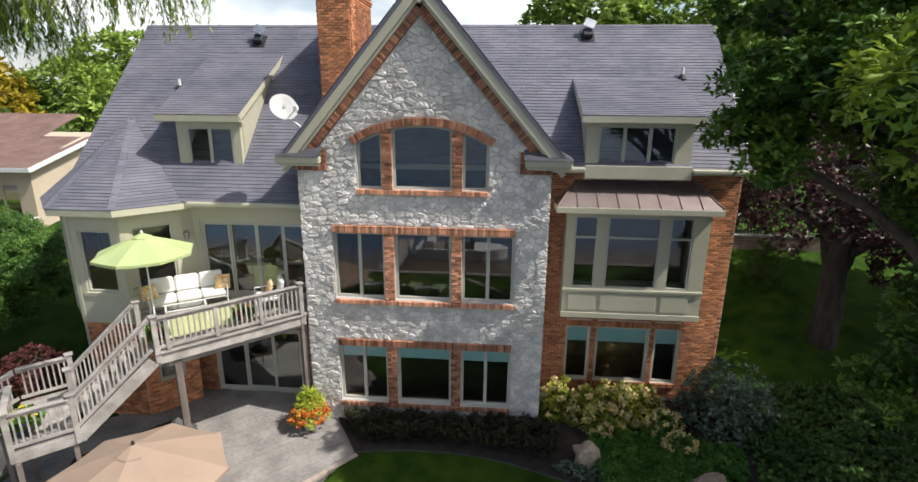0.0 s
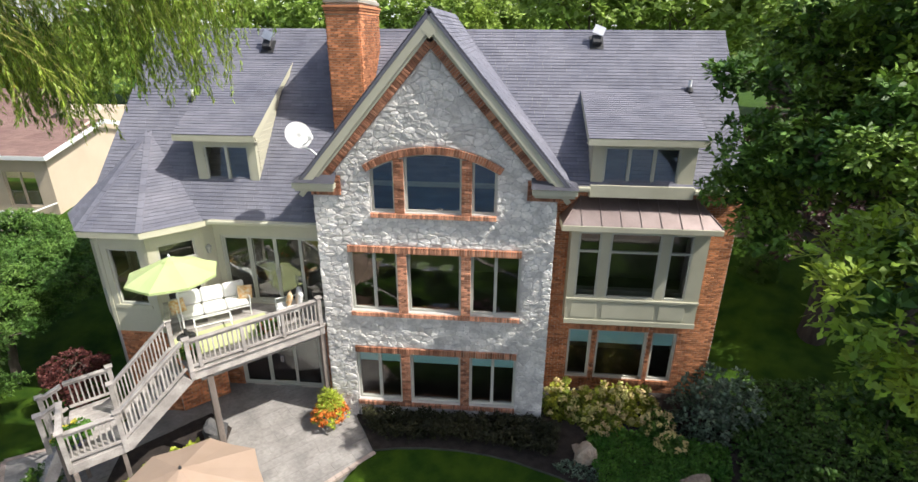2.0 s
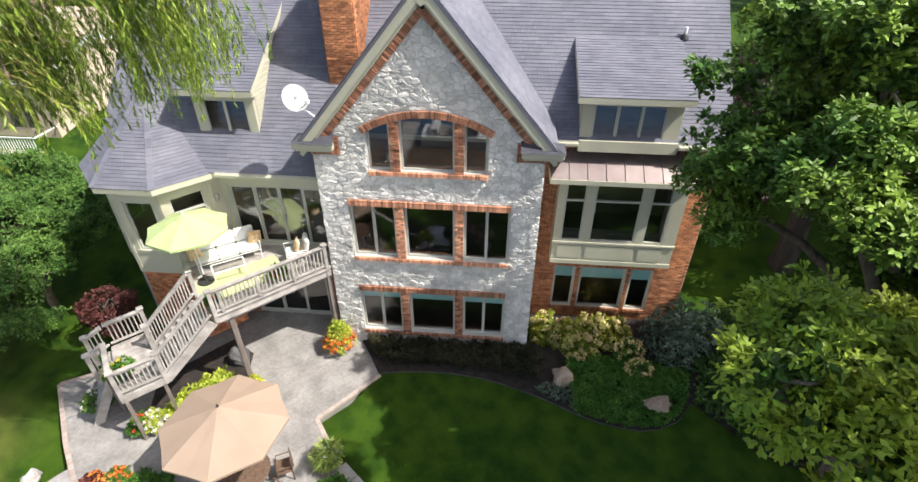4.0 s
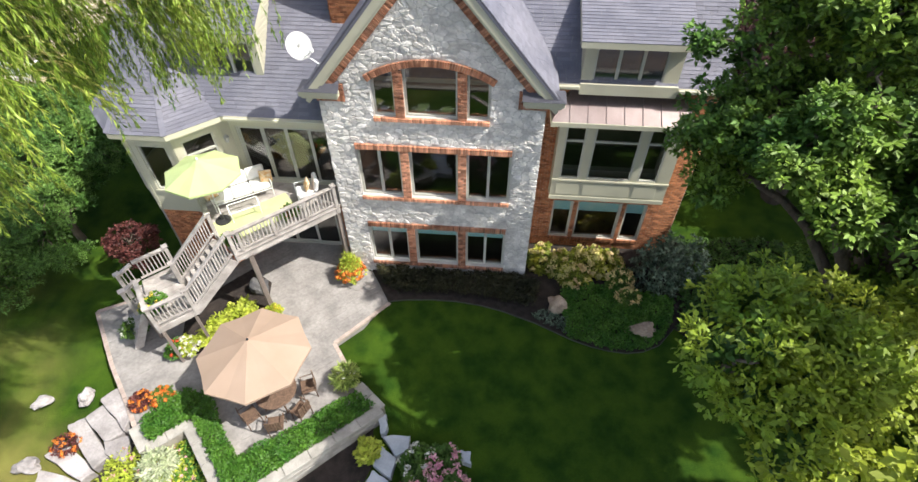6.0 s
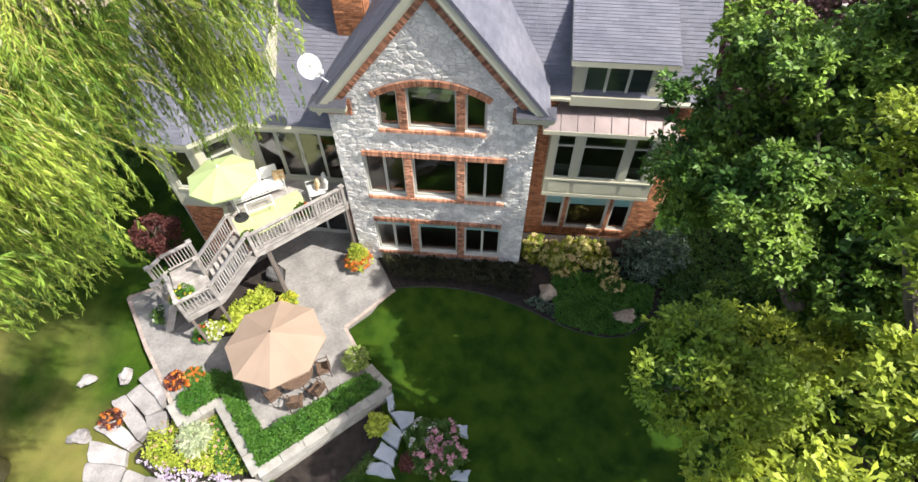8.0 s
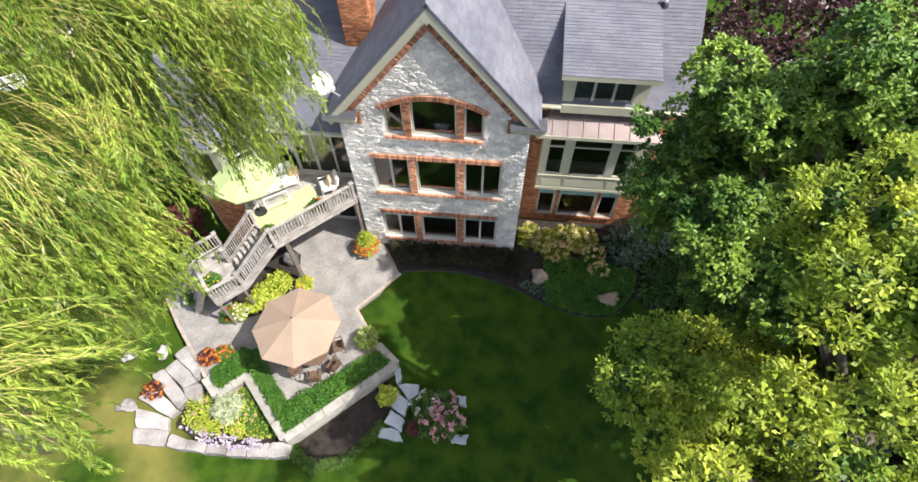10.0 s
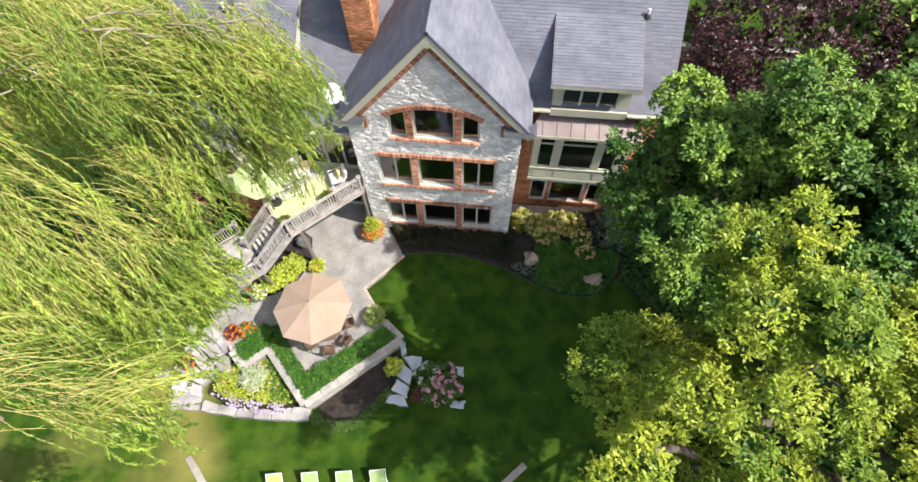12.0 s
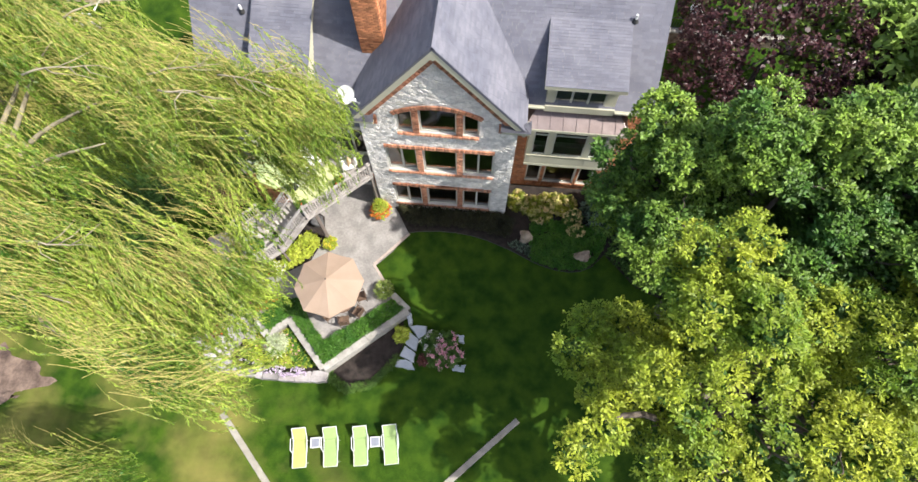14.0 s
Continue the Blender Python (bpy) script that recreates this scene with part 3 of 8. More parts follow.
def stone_geo(verts, faces, poly, r, y0=0.0):
    cx = sum(v[0] for v in poly) / len(poly)
    cz = sum(v[1] for v in poly) / len(poly)
    # round the corners: two points for each corner, pulled in
    ring = []
    n = len(poly)
    for i in range(n):
        p, q = poly[i], poly[(i + 1) % n]
        for t in (0.2, 0.8):
            ring.append((p[0] + t * (q[0] - p[0]), p[1] + t * (q[1] - p[1])))
    depth = r.uniform(0.010, 0.036)
    tilt = (r.uniform(-0.075, 0.075), r.uniform(-0.08, 0.08))
    k = len(verts)
    for f, d in ((0.985, 0.0), (0.90, 0.80), (0.55, 1.0)):
        for p in ring:
            x, z = cx + f * (p[0] - cx), cz + f * (p[1] - cz)
            dd = depth * d + (tilt[0] * (x - cx) + tilt[1] * (z - cz) if d else 0) + (r.uniform(-0.009, 0.009) if d else -0.01)
            verts.append((x, y0 - dd, z))
    verts.append((cx, y0 - depth * 1.05, cz))
    m = len(ring)
    for s in range(2):
        for i in range(m):
            j = (i + 1) % m
            faces.append((k + s * m + i, k + s * m + j, k + (s + 1) * m + j, k + (s + 1) * m + i))
    for i in range(m):
        faces.append((k + 2 * m + i, k + 2 * m + (i + 1) % m, k + 3 * m))


near_stones = sorted(stones, key=lambda p: abs(sum(v[1] for v in p) / len(p) - 6.2))[:280]
keep = {id(p) for p in near_stones}
rest_v, rest_f = [], []
for p in stones:
    if id(p) not in keep:
        stone_geo(rest_v, rest_f, p, rng)
raw("stonework", rest_v, rest_f, M_STONE, stone_wall, smooth=False)
tagged(bpy.data.objects["stonework"], kind="stuff")
STONE_PIECES = near_stones

# brick dressings of the stone front: lintels, sills, piers, arch, rake bands
def brick_box(verts, faces, m, lx, ly, lz):
    k = len(verts)
    hx, hy, hz, c = lx / 2, ly / 2, lz / 2, 0.006
    for y, e in ((hy, 0), (-hy + c, 0), (-hy, c)):
        for x, z in ((-hx + e, -hz + e), (hx - e, -hz + e), (hx - e, hz - e), (-hx + e, hz - e)):
            verts.append(tuple(m @ Vector((x, y, z))))
    for s in (0, 4):
        for i in range(4):
            j = (i + 1) % 4
            faces.append((k + s + i, k + s + j, k + s + 4 + j, k + s + 4 + i))
    faces.append((k + 8, k + 9, k + 10, k + 11))


dress = []                  # poses of single bricks: (matrix, length x, depth y, height z)
BW = 0.072
def soldier_row(x0, x1, zc, h, y=-0.035):
    n = max(1, round((x1 - x0) / BW))
    w = (x1 - x0) / n
    for i in range(n):
        dress.append((Matrix.Translation((x0 + (i + 0.5) * w, y + rng.uniform(-0.006, 0.006), zc)), w - 0.011, 0.11, h - 0.008))
def pier(x0, x1, z0, z1, y=-0.02):
    n = round((z1 - z0) / 0.0745)
    h = (z1 - z0) / n
    for i in range(n):
        cut = (0.66 if i % 2 else 0.34) * (x1 - x0)
        for a, b in ((x0, x0 + cut), (x0 + cut, x1)):
            dress.append((Matrix.Translation(((a + b) / 2, y + rng.uniform(-0.005, 0.005), z0 + (i + 0.5) * h)), b - a - 0.011, 0.10, h - 0.011))
for z0, z1 in (MID, LOW):
    soldier_row(-2.45, 2.45, z1 + SOL / 2, SOL)
    soldier_row(-2.47, 2.47, z0 - 0.075, 0.13, -0.05)
    pier(-PIER[1], -PIER[0], z0, z1)
    pier(PIER[0], PIER[1], z0, z1)
soldier_row(-1.72, 1.72, ARCH[0] - 0.07, 0.13, -0.05)
for sgn in (-1, 1):
    a, b = (PIER[0], PIER[1]) if sgn > 0 else (-PIER[1], -PIER[0])
    pier(a, b, ARCH[0], arch_z(0.9) - 0.02)
a0 = math.asin(1.83 / (ARCH_R + 0.1))
n = round(2 * a0 * (ARCH_R + 0.1) / BW)
for i in range(n):
    a = -a0 + (i + 0.5) * 2 * a0 / n
    m = Matrix.Translation((math.sin(a) * (ARCH_R + SOL / 2), -0.035 + rng.uniform(-0.006, 0.006), ARCH_C + math.cos(a) * (ARCH_R + SOL / 2))) @ Matrix.Rotation(a, 4, "Y")
    dress.append((m, BW - 0.011, 0.11, SOL - 0.006))
slope = math.atan(GS)
L = 3.36 / math.cos(slope)
n = round(L / BW)
for sgn in (-1, 1):
    for i in range(n):
        s = (i + 0.5) * L / n
        x, z = s * math.cos(slope), GZ - s * math.sin(slope)
        off = (BAND0 + BAND1) / 2
        x, z = x - gn.x * off, z - gn.y * off
        if x < 0.03 or z < 7.95:
            continue
        m = Matrix.Translation((sgn * x, -0.035 + rng.uniform(-0.006, 0.006), z)) @ Matrix.Rotation(sgn * slope, 4, "Y")
        dress.append((m, BW - 0.011, 0.11, SOL))
for sgn in (-1, 1):
    a, b = (2.5, 2.74) if sgn > 0 else (-2.74, -2.5)
    pier(a, b, 7.62, 7.98, -0.03)
    soldier_row(*((2.5, 3.32) if sgn > 0 else (-3.32, -2.5)), 7.53, 0.19, -0.03)
bm = bmesh.new()   # joints behind the dressings
for z0, z1 in (MID, LOW):
    box(bm, -2.45, 2.45, -0.012, 0.1, z1, z1 + SOL)
    box(bm, -2.47, 2.47, -0.03, 0.1, z0 - 0.14, z0 - 0.012)
    for a, b in ((-PIER[1], -PIER[0]), PIER):
        box(bm, a + 0.004, b - 0.004, -0.008, 0.2, z0, z1)
box(bm, -1.72, 1.72, -0.03, 0.1, ARCH[0] - 0.135, ARCH[0] - 0.012)
for a, b in ((-PIER[1], -PIER[0]), PIER):
    box(bm, a + 0.004, b - 0.004, -0.008, 0.2, ARCH[0], arch_z(0.9))
for sgn in (-1, 1):
    q = []
    for s, off in ((0.30, BAND0), (L - 0.35, BAND0), (L - 0.35, BAND1), (0.55, BAND1)):
        q.append((sgn * (s * math.cos(slope) - gn.x * off), GZ - s * math.sin(slope) - gn.y * off))
    upright(bm, q if sgn > 0 else q[::-1], -0.016, 0.02)
for i in range(24):
    t0, t1 = -a0 + 2 * a0 * i / 24, -a0 + 2 * a0 * (i + 1) / 24
    upright(bm, [(r * math.sin(t), ARCH_C + r * math.cos(t)) for r, t in ((ARCH_R + 0.01, t0), (ARCH_R + 0.01, t1), (ARCH_R + SOL, t1), (ARCH_R + SOL, t0))], -0.014, 0.02)
bmesh.ops.recalc_face_normals(bm, faces=bm.faces)
dress_wall = part("brick_dressing", bm, M_JOINT, house, "red brick lintels, sills and piers round the windows")

# windows of the stone front
for a, b in BAYS:
    mid = [(a + b) / 2] if abs(a + b) > 0.1 else []
    window(a, b, MID[0], MID[1], 0.10, bars=mid)
    window(a, b, LOW[0], LOW[1], 0.10, bars=mid, blind=0.2)
def arched_window(a, b):
    bm = bmesh.new()
    y0, y1, fw = 0.10, 0.17, 0.06
    z0 = ARCH[0]
    box(bm, a, a + fw, y0, y1, z0, arch_z(a + fw) - fw)
    box(bm, b - fw, b, y0, y1, z0, arch_z(b - fw) - fw)
    box(bm, a + fw, b - fw, y0, y1, z0, z0 + fw)
    k = 10
    for i in range(k):
        xa, xb = a + (b - a) * i / k, a + (b - a) * (i + 1) / k
        upright(bm, [(xa, arch_z(xa) - fw), (xb, arch_z(xb) - fw), (xb, arch_z(xb) + 0.01), (xa, arch_z(xa) + 0.01)], y0, y1)
    w = part("arched_window", bm, M_FRAME, house)
    bm = bmesh.new()
    k = 12
    xs = [a + fw + (b - a - 2 * fw) * i / k for i in range(k + 1)]
    bm.faces.new([bm.verts.new((x, y0 + 0.04, z)) for x, z in [(xs[0], z0 + fw), (xs[-1], z0 + fw)] + [(x, arch_z(x) - fw) for x in reversed(xs)]])
    p = part("pane", bm, M_GLASS, w)
    p.visible_shadow = False
for a, b in ARCH_BAYS:
    arched_window(a, b)

# rooms behind the glass
bm = bmesh.new()
for z in (-0.05, 3.02, 6.35):
    box(bm, -10.2, 3.2, 1.42, 9.9, z, z + 0.12)
    box(bm, 3.202, 8.5, 2.3, 9.9, z, z + 0.12)
    box(bm, -FX + 0.3, FX - 0.3, 0.29, 1.418, z, z + 0.12)
box(bm, -10.2, 8.5, 4.6, 4.7, -0.1, 9.5)
box(bm, -3.3, -3.2, 1.43, 4.598, -0.1, 6.9)
box(bm, 3.2, 3.3, 2.3, 4.598, -0.1, 6.9)
part("room", bm, M_ROOM, house, "dim rooms behind the windows")

# -- right wing: brick wall with a painted bay --
RY, RX = 2.0, 8.85
RW = [(4.22, 4.97), (5.16, 6.78), (6.95, 7.72)]
bm = bmesh.new()
wall_mesh(bm, FX, RX, -0.3, 7.3, RY, RY + 0.25, [(a, b, 0.55, 2.42) for a, b in RW] + [(4.2, 7.6, 3.9, 6.1)])
box(bm, RX - 0.25, RX, RY + 0.252, 10.35, -0.3, 7.3)
brick_wall = part("brick_wall", bm, M_JOINT, house, "red brick wall of the side wing")
for a, b in RW:
    window(a, b, 0.55, 2.42, RY + 0.06, blind=0.26)
bm = bmesh.new()
wall_mesh(bm, 3.95, 7.95, 2.95, 6.2, 1.45, 1.55, [(4.18, 4.86, 3.9, 6.07), (5.12, 6.62, 3.9, 6.07), (6.86, 7.53, 3.9, 6.07)])
box(bm, 3.95, 4.05, 1.552, 1.998, 2.95, 6.2)
box(bm, 7.85, 7.95, 1.552, 1.998, 2.95, 6.2)
box(bm, 4.052, 7.848, 1.552, 1.998, 2.95, 3.05)
bay = part("bay_window", bm, M_TRIM, house, "beige painted wooden bay with panels under its windows")
for a, b in ((4.18, 4.86), (5.12, 6.62), (6.86, 7.53)):
    window(a, b, 3.9, 6.07, 1.46, rails=(5.44,), fw=0.06)
    bm = bmesh.new()
    box(bm, a - 0.05, b + 0.05, 1.425, 1.449, 3.2, 3.72, bevel=0.008)
    part("panel", bm, M_TRIM, bay)
for z0, z1, d in ((3.80, 3.88, 0.05), (2.95, 3.12, 0.03), (6.08, 6.2, 0.03)):
    bm = bmesh.new()
    box(bm, 3.93, 7.97, 1.45 - d, 1.448, z0, z1, bevel=0.008)
    part("ledge", bm, M_TRIM, bay)
# metal roof over the bay: front slope and two hips with standing seams
E0, E1, T0, T1 = (3.62, 1.05, 6.40), (8.10, 1.05, 6.40), (4.2, 1.995, 7.02), (7.55, 1.995, 7.02)
WL, WR = (3.62, 1.995, 6.40), (8.10, 1.995, 6.40)
bm = bmesh.new()
V = [bm.verts.new(p) for p in (E0, E1, T1, T0, WL, WR)]
for f in ((0, 1, 2, 3), (0, 3, 4), (1, 5, 2), (0, 4, 5, 1), (4, 3, 2, 5)):
    bm.faces.new([V[i] for i in f])
metal_roof = part("metal_roof", bm, M_METAL, house, "bronze standing-seam metal roof over the bay")
bm = bmesh.new()
box(bm, 3.60, 8.12, 1.03, 1.998, 6.22, 6.39, bevel=0.01)
part("fascia", bm, M_TRIM, metal_roof)
for i in range(9):
    f = i / 8
    xe = 3.62 + 4.48 * f
    k = 1.0
    if xe < 4.2:
        k = (xe - 3.62) / 0.58
    elif xe > 7.55:
        k = (8.10 - xe) / 0.55
    xt = xe
    bm = bmesh.new()
    if k > 0.02 and k < 1:
        beam(bm, (xe, 1.05, 6.415), (xe, 1.05 + 0.945 * k, 6.415 + 0.62 * k), 0.018, 0.035)
    else:
        k = 1.0 if 3.7 < xe < 8.0 else 0.0
        a, b = (E0, T0) if xe < 4 else (E1, T1)
        if k:
            beam(bm, (xe, 1.05, 6.415), (xe, 1.995, 7.035), 0.018, 0.035)
        else:
            beam(bm, (a[0], a[1], a[2] + 0.015), (b[0], b[1], b[2] + 0.015), 0.02, 0.04)
    part("seam", bm, M_METAL, metal_roof)

# -- left wing: siding above brick, sliding doors, octagonal end --
LY = 0.95
bm = bmesh.new()
wall_mesh(bm, -7.0, -FX, 3.0, 6.25, LY, LY + 0.2, [(-6.76, -3.42, 3.42, 5.74)])
part("siding_wall", bm, M_SIDING, house, "beige painted wall behind the deck")
bm = bmesh.new()
wall_mesh(bm, -7.6, -FX, -0.3, 3.0, 1.2, 1.4, [(-6.9, -4.05, 0.0, 2.2)])
under_wall = part("brick_wall", bm, M_JOINT, house, "red brick basement wall under the deck")
bm = bmesh.new()
box(bm, -10.55, -10.35, 2.6, 10.35, -0.3, 6.9)
box(bm, -10.55, 8.85, 10.352, 10.55, -0.3, 6.9)
part("rear_wall", bm, M_SIDING, house)
# gable ends of the main roof
for x in (-10.5, 8.62):
    bm = bmesh.new()
    a = [bm.verts.new((x, y, z)) for y, z in ((1.55, 7.3 if x > 0 else 6.7), (10.35, 6.9), (RIDGE_Y, RIDGE_Z - 0.1))]
    b = [bm.verts.new((x + 0.2, y, z)) for y, z in ((1.55, 7.3 if x > 0 else 6.7), (10.35, 6.9), (RIDGE_Y, RIDGE_Z - 0.1))]
    bm.faces.new(a)
    bm.faces.new(b[::-1])
    for i in range(3):
        bm.faces.new((a[(i + 1) % 3], a[i], b[i], b[(i + 1) % 3]))
    part("gable_end", bm, M_SIDING, house)


def sliding_door(x0, x1, z0, z1, y, n, handle=2):
    bm = bmesh.new()
    box(bm, x0, x0 + 0.06, y, y + 0.12, z0, z1)
    box(bm, x1 - 0.06, x1, y, y + 0.12, z0, z1)
    box(bm, x0 + 0.06, x1 - 0.06, y, y + 0.12, z1 - 0.06, z1)
    box(bm, x0 + 0.06, x1 - 0.06, y, y + 0.12, z0, z0 + 0.05)
    d = part("sliding_door", bm, M_FRAME, house, "wide glass sliding door in a pale frame")
    w = (x1 - x0 - 0.12) / n
    for i in range(n):
        a, b = x0 + 0.06 + i * w, x0 + 0.06 + (i + 1) * w
        yy = y + (0.03 if i in (0, n - 1) else 0.07)
        bm = bmesh.new()
        for q in ((a, a + 0.055, z0 + 0.05, z1 - 0.06), (b - 0.055, b, z0 + 0.05, z1 - 0.06), (a + 0.055, b - 0.055, z0 + 0.05, z0 + 0.14), (a + 0.055, b - 0.055, z1 - 0.12, z1 - 0.06)):
            box(bm, q[0], q[1], yy, yy + 0.035, q[2], q[3])
        part("sash", bm, M_FRAME, d)
        bm = bmesh.new()
        box(bm, a + 0.055, b - 0.055, yy + 0.015, yy + 0.02, z0 + 0.14, z1 - 0.12)
        part("pane", bm, M_GLASS, d).visible_shadow = False
    for s in (-1, 1):
        bm = bmesh.new()
        xm = (x0 + x1) / 2 + s * 0.035
        box(bm, xm - 0.012, xm + 0.012, y + 0.01, y + 0.05, z0 + 0.95, z0 + 1.2, bevel=0.004)
        part("handle", bm, M_STEEL, d, "steel handle")


sliding_door(-6.76, -3.42, 3.42, 5.74, LY + 0.03, 4)
sliding_door(-6.9, -4.05, 0.02, 2.2, 1.22, 3)

OC, OA = (-8.98, 1.44), 1.85
def oct_pose(k):
    """A pose whose x runs along face k of the octagon and whose -y points out of it; 0: the front."""
    return Matrix.Translation((OC[0], OC[1], 0)) @ Matrix.Rotation(k * math.pi / 4, 4, "Z") @ Matrix.Translation((0, -OA, 0))
OCT_WALLS = []
HALF = OA * math.tan(math.pi / 8)
for k in (-2, -1, 0, 1):
    m = oct_pose(k)
    hole = [(-0.48, 0.48, 3.92, 5.72)]
    if k == 1:
        hole = [(-0.52, 0.52, 3.92, 5.78)]
    bm = bmesh.new()
    wall_mesh(bm, -HALF, HALF, 3.0, 6.25, 0.0, 0.15, hole, m)
    part("siding_wall", bm, M_SIDING, house)
    h = hole[0]
    window(h[0], h[1], h[2], h[3], 0.04, m=m, fw=0.06, rails=(5.2,) if k == 1 else ())
    bm = bmesh.new()
    low = [(-0.35, 0.35, 1.0, 2.1)] if k == 1 else []
    wall_mesh(bm, -HALF + 0.03, HALF - 0.03, -0.3, 2.998, 0.06, 0.2, low, m)
    ow = part("brick_wall", bm, M_JOINT, house, "red brick base of the octagonal end")
    if low:
        window(*low[0], 0.09, m=m)
    if k in (0, 1):
        OCT_WALLS.append((ow, m, low))
    for x in (-HALF + 0.05, HALF - 0.05):
        bm = bmesh.new()
        box(bm, x - 0.05, x + 0.05, -0.02, -0.001, 3.0, 6.2, m)
        part("corner_board", bm, M_TRIM, house)
    bm = bmesh.new()
    box(bm, h[0] - 0.08, h[1] + 0.08, -0.03, -0.001, h[2] - 0.1, h[2], m)
    part("sill", bm, M_TRIM, house)

# short return between the octagonal end and the deck wall
bm = bmesh.new()
prism(bm, [(-7.13, 0.66), (-6.95, 0.93), (-6.95, 1.1), (-7.3, 1.1), (-7.3, 0.8)], 3.0, 6.26)
part("siding_wall", bm, M_SIDING, house)
# -- roofs --
bm = bmesh.new()
prism(bm, [(-10.6, 0.9), (-7.35, 0.9), (-7.35, 0.45), (-3.0, 0.45), (-3.0, 1.5), (8.85, 1.5), (8.85, RIDGE_Y), (-10.6, RIDGE_Y)], 0, 0.12)
for v in bm.verts:
    v.co.z += v.co.y + ROOF0 - 0.16
roof = part("roof", bm, M_TRIM, house, "dark grey asphalt shingle roof")
s2 = math.sqrt(2)
shingles("shingle_course", (0, 0, ROOF0), (1, 0, 0), (0, 1, 1),
         [(-10.6, 0.9 * s2), (-7.35, 0.9 * s2), (-7.35, 0.45 * s2), (-3.0, 0.45 * s2), (-3.0, 1.5 * s2), (8.85, 1.5 * s2), (8.85, RIDGE_Y * s2), (-10.6, RIDGE_Y * s2)], roof)
shingles("shingle_course", (0, 2 * RIDGE_Y, ROOF0), (1, 0, 0), (0, -1, 1), [(-10.6, 0.4), (8.85, 0.4), (8.85, RIDGE_Y * s2), (-10.6, RIDGE_Y * s2)], roof)
bm = bmesh.new()
for i in range(60):
    x = -10.6 + i * 19.45 / 60
    for s in (-1, 1):
        beam(bm, (x + 0.16, RIDGE_Y + s * 0.075, RIDGE_Z - 0.05), (x + 0.16, RIDGE_Y, RIDGE_Z + 0.03), 0.32, 0.012)
tagged(part("ridge_cap", bm, M_SHINGLE, roof), kind="stuff")
# front gable roof
gl = math.hypot(1, GS)
GY0, GY1 = -0.23, 6.35
for sgn in (-1, 1):
    d = (sgn / gl, 0, -GS / gl)
    v_up = Vector((-sgn, 0, GS)).normalized()
    top = GX * gl
    poly = [(GY0, 0), (1.9, 0), (GY1, top), (GY0, top)]
    shingles("gable_shingles", (sgn * GX, 0, GZ - GS * GX), (0, 1, 0), v_up, poly, roof)
    bm = bmesh.new()
    n2 = Vector((sgn * GS, 0, 1)).normalized()
    a = [Vector((sgn * GX, y, GZ - GS * GX)) for y in (GY0, 1.9)] + [Vector((0, y, GZ)) for y in (GY1, GY0)]
    lo = [bm.verts.new(p - n2 * 0.02) for p in a]
    hi = [bm.verts.new(p - n2 * 0.10) for p in a]
    bm.faces.new(lo)
    bm.faces.new(hi[::-1])
    for i in range(4):
        bm.faces.new((lo[i], lo[(i + 1) % 4], hi[(i + 1) % 4], hi[i]))
    bmesh.ops.recalc_face_normals(bm, faces=bm.faces)
    part("roof_deck", bm, M_SHINGLE, roof)
    # rake boards: two stepped beige mouldings and a soffit
    for off, y0, y1, h in ((0.10, GY0 + 0.02, GY0 + 0.06, 0.20), (0.24, GY0 + 0.09, GY0 + 0.14, 0.13)):
        bm = bmesh.new()
        c = off + h / 2
        p0 = Vector((0, (y0 + y1) / 2, GZ)) - n2 * c
        p0.x = 0
        p0.z = GZ - c / n2.z
        p1 = p0 + Vector(d) * (GX * gl - 0.05)
        beam(bm, p0, p1, y1 - y0, h, up=n2)
        part("rake_board", bm, M_TRIM, roof, "beige rake moulding")
    bm = bmesh.new()
    p0 = Vector((0, (GY0 + 0.1) / 2, GZ - 0.34 / n2.z))
    beam(bm, p0, p0 + Vector(d) * (GX * gl - 0.1), 0.13, 0.03, up=n2)
    part("soffit", bm, M_TRIM, roof)
    # cornice return with its own small hip
    bm = bmesh.new()
    x0, x1 = (2.62, 3.78) if sgn > 0 else (-3.78, -2.62)
    box(bm, x0, x1, -0.25, 0.35, 7.64, 7.80, bevel=0.012)
    box(bm, x0 + 0.06, x1 - 0.06, -0.19, 0.34, 7.56, 7.638)
    part("cornice_return", bm, M_TRIM, house, "beige cornice return")
    bm = bmesh.new()
    xo, xi = (x1, x0) if sgn > 0 else (x0, x1)
    q = [bm.verts.new(p) for p in ((xo + sgn * 0.03, -0.29, 7.81), (xi - sgn * 0.03, -0.29, 7.81), (xi - sgn * 0.03, -0.02, 8.06), (xo - sgn * 0.36, -0.02, 8.06), (xo + sgn * 0.03, 0.36, 7.85))]
    bm.faces.new((q[0], q[1], q[2], q[3]))
    bm.faces.new((q[0], q[3], q[4]))
    bmesh.ops.solidify(bm, geom=bm.faces[:], thickness=0.03)
    part("return_roof", bm, M_SHINGLE, house)
bm = bmesh.new()
for i in range(21):
    y = GY0 + 0.16 + i * 0.31
    for s in (-1, 1):
        beam(bm, (s * 0.11, y, GZ - 0.105), (0, y, GZ + 0.035), 0.31, 0.012, up=(s, 0, 0.9))
tagged(part("ridge_cap", bm, M_SHINGLE, roof), kind="stuff")
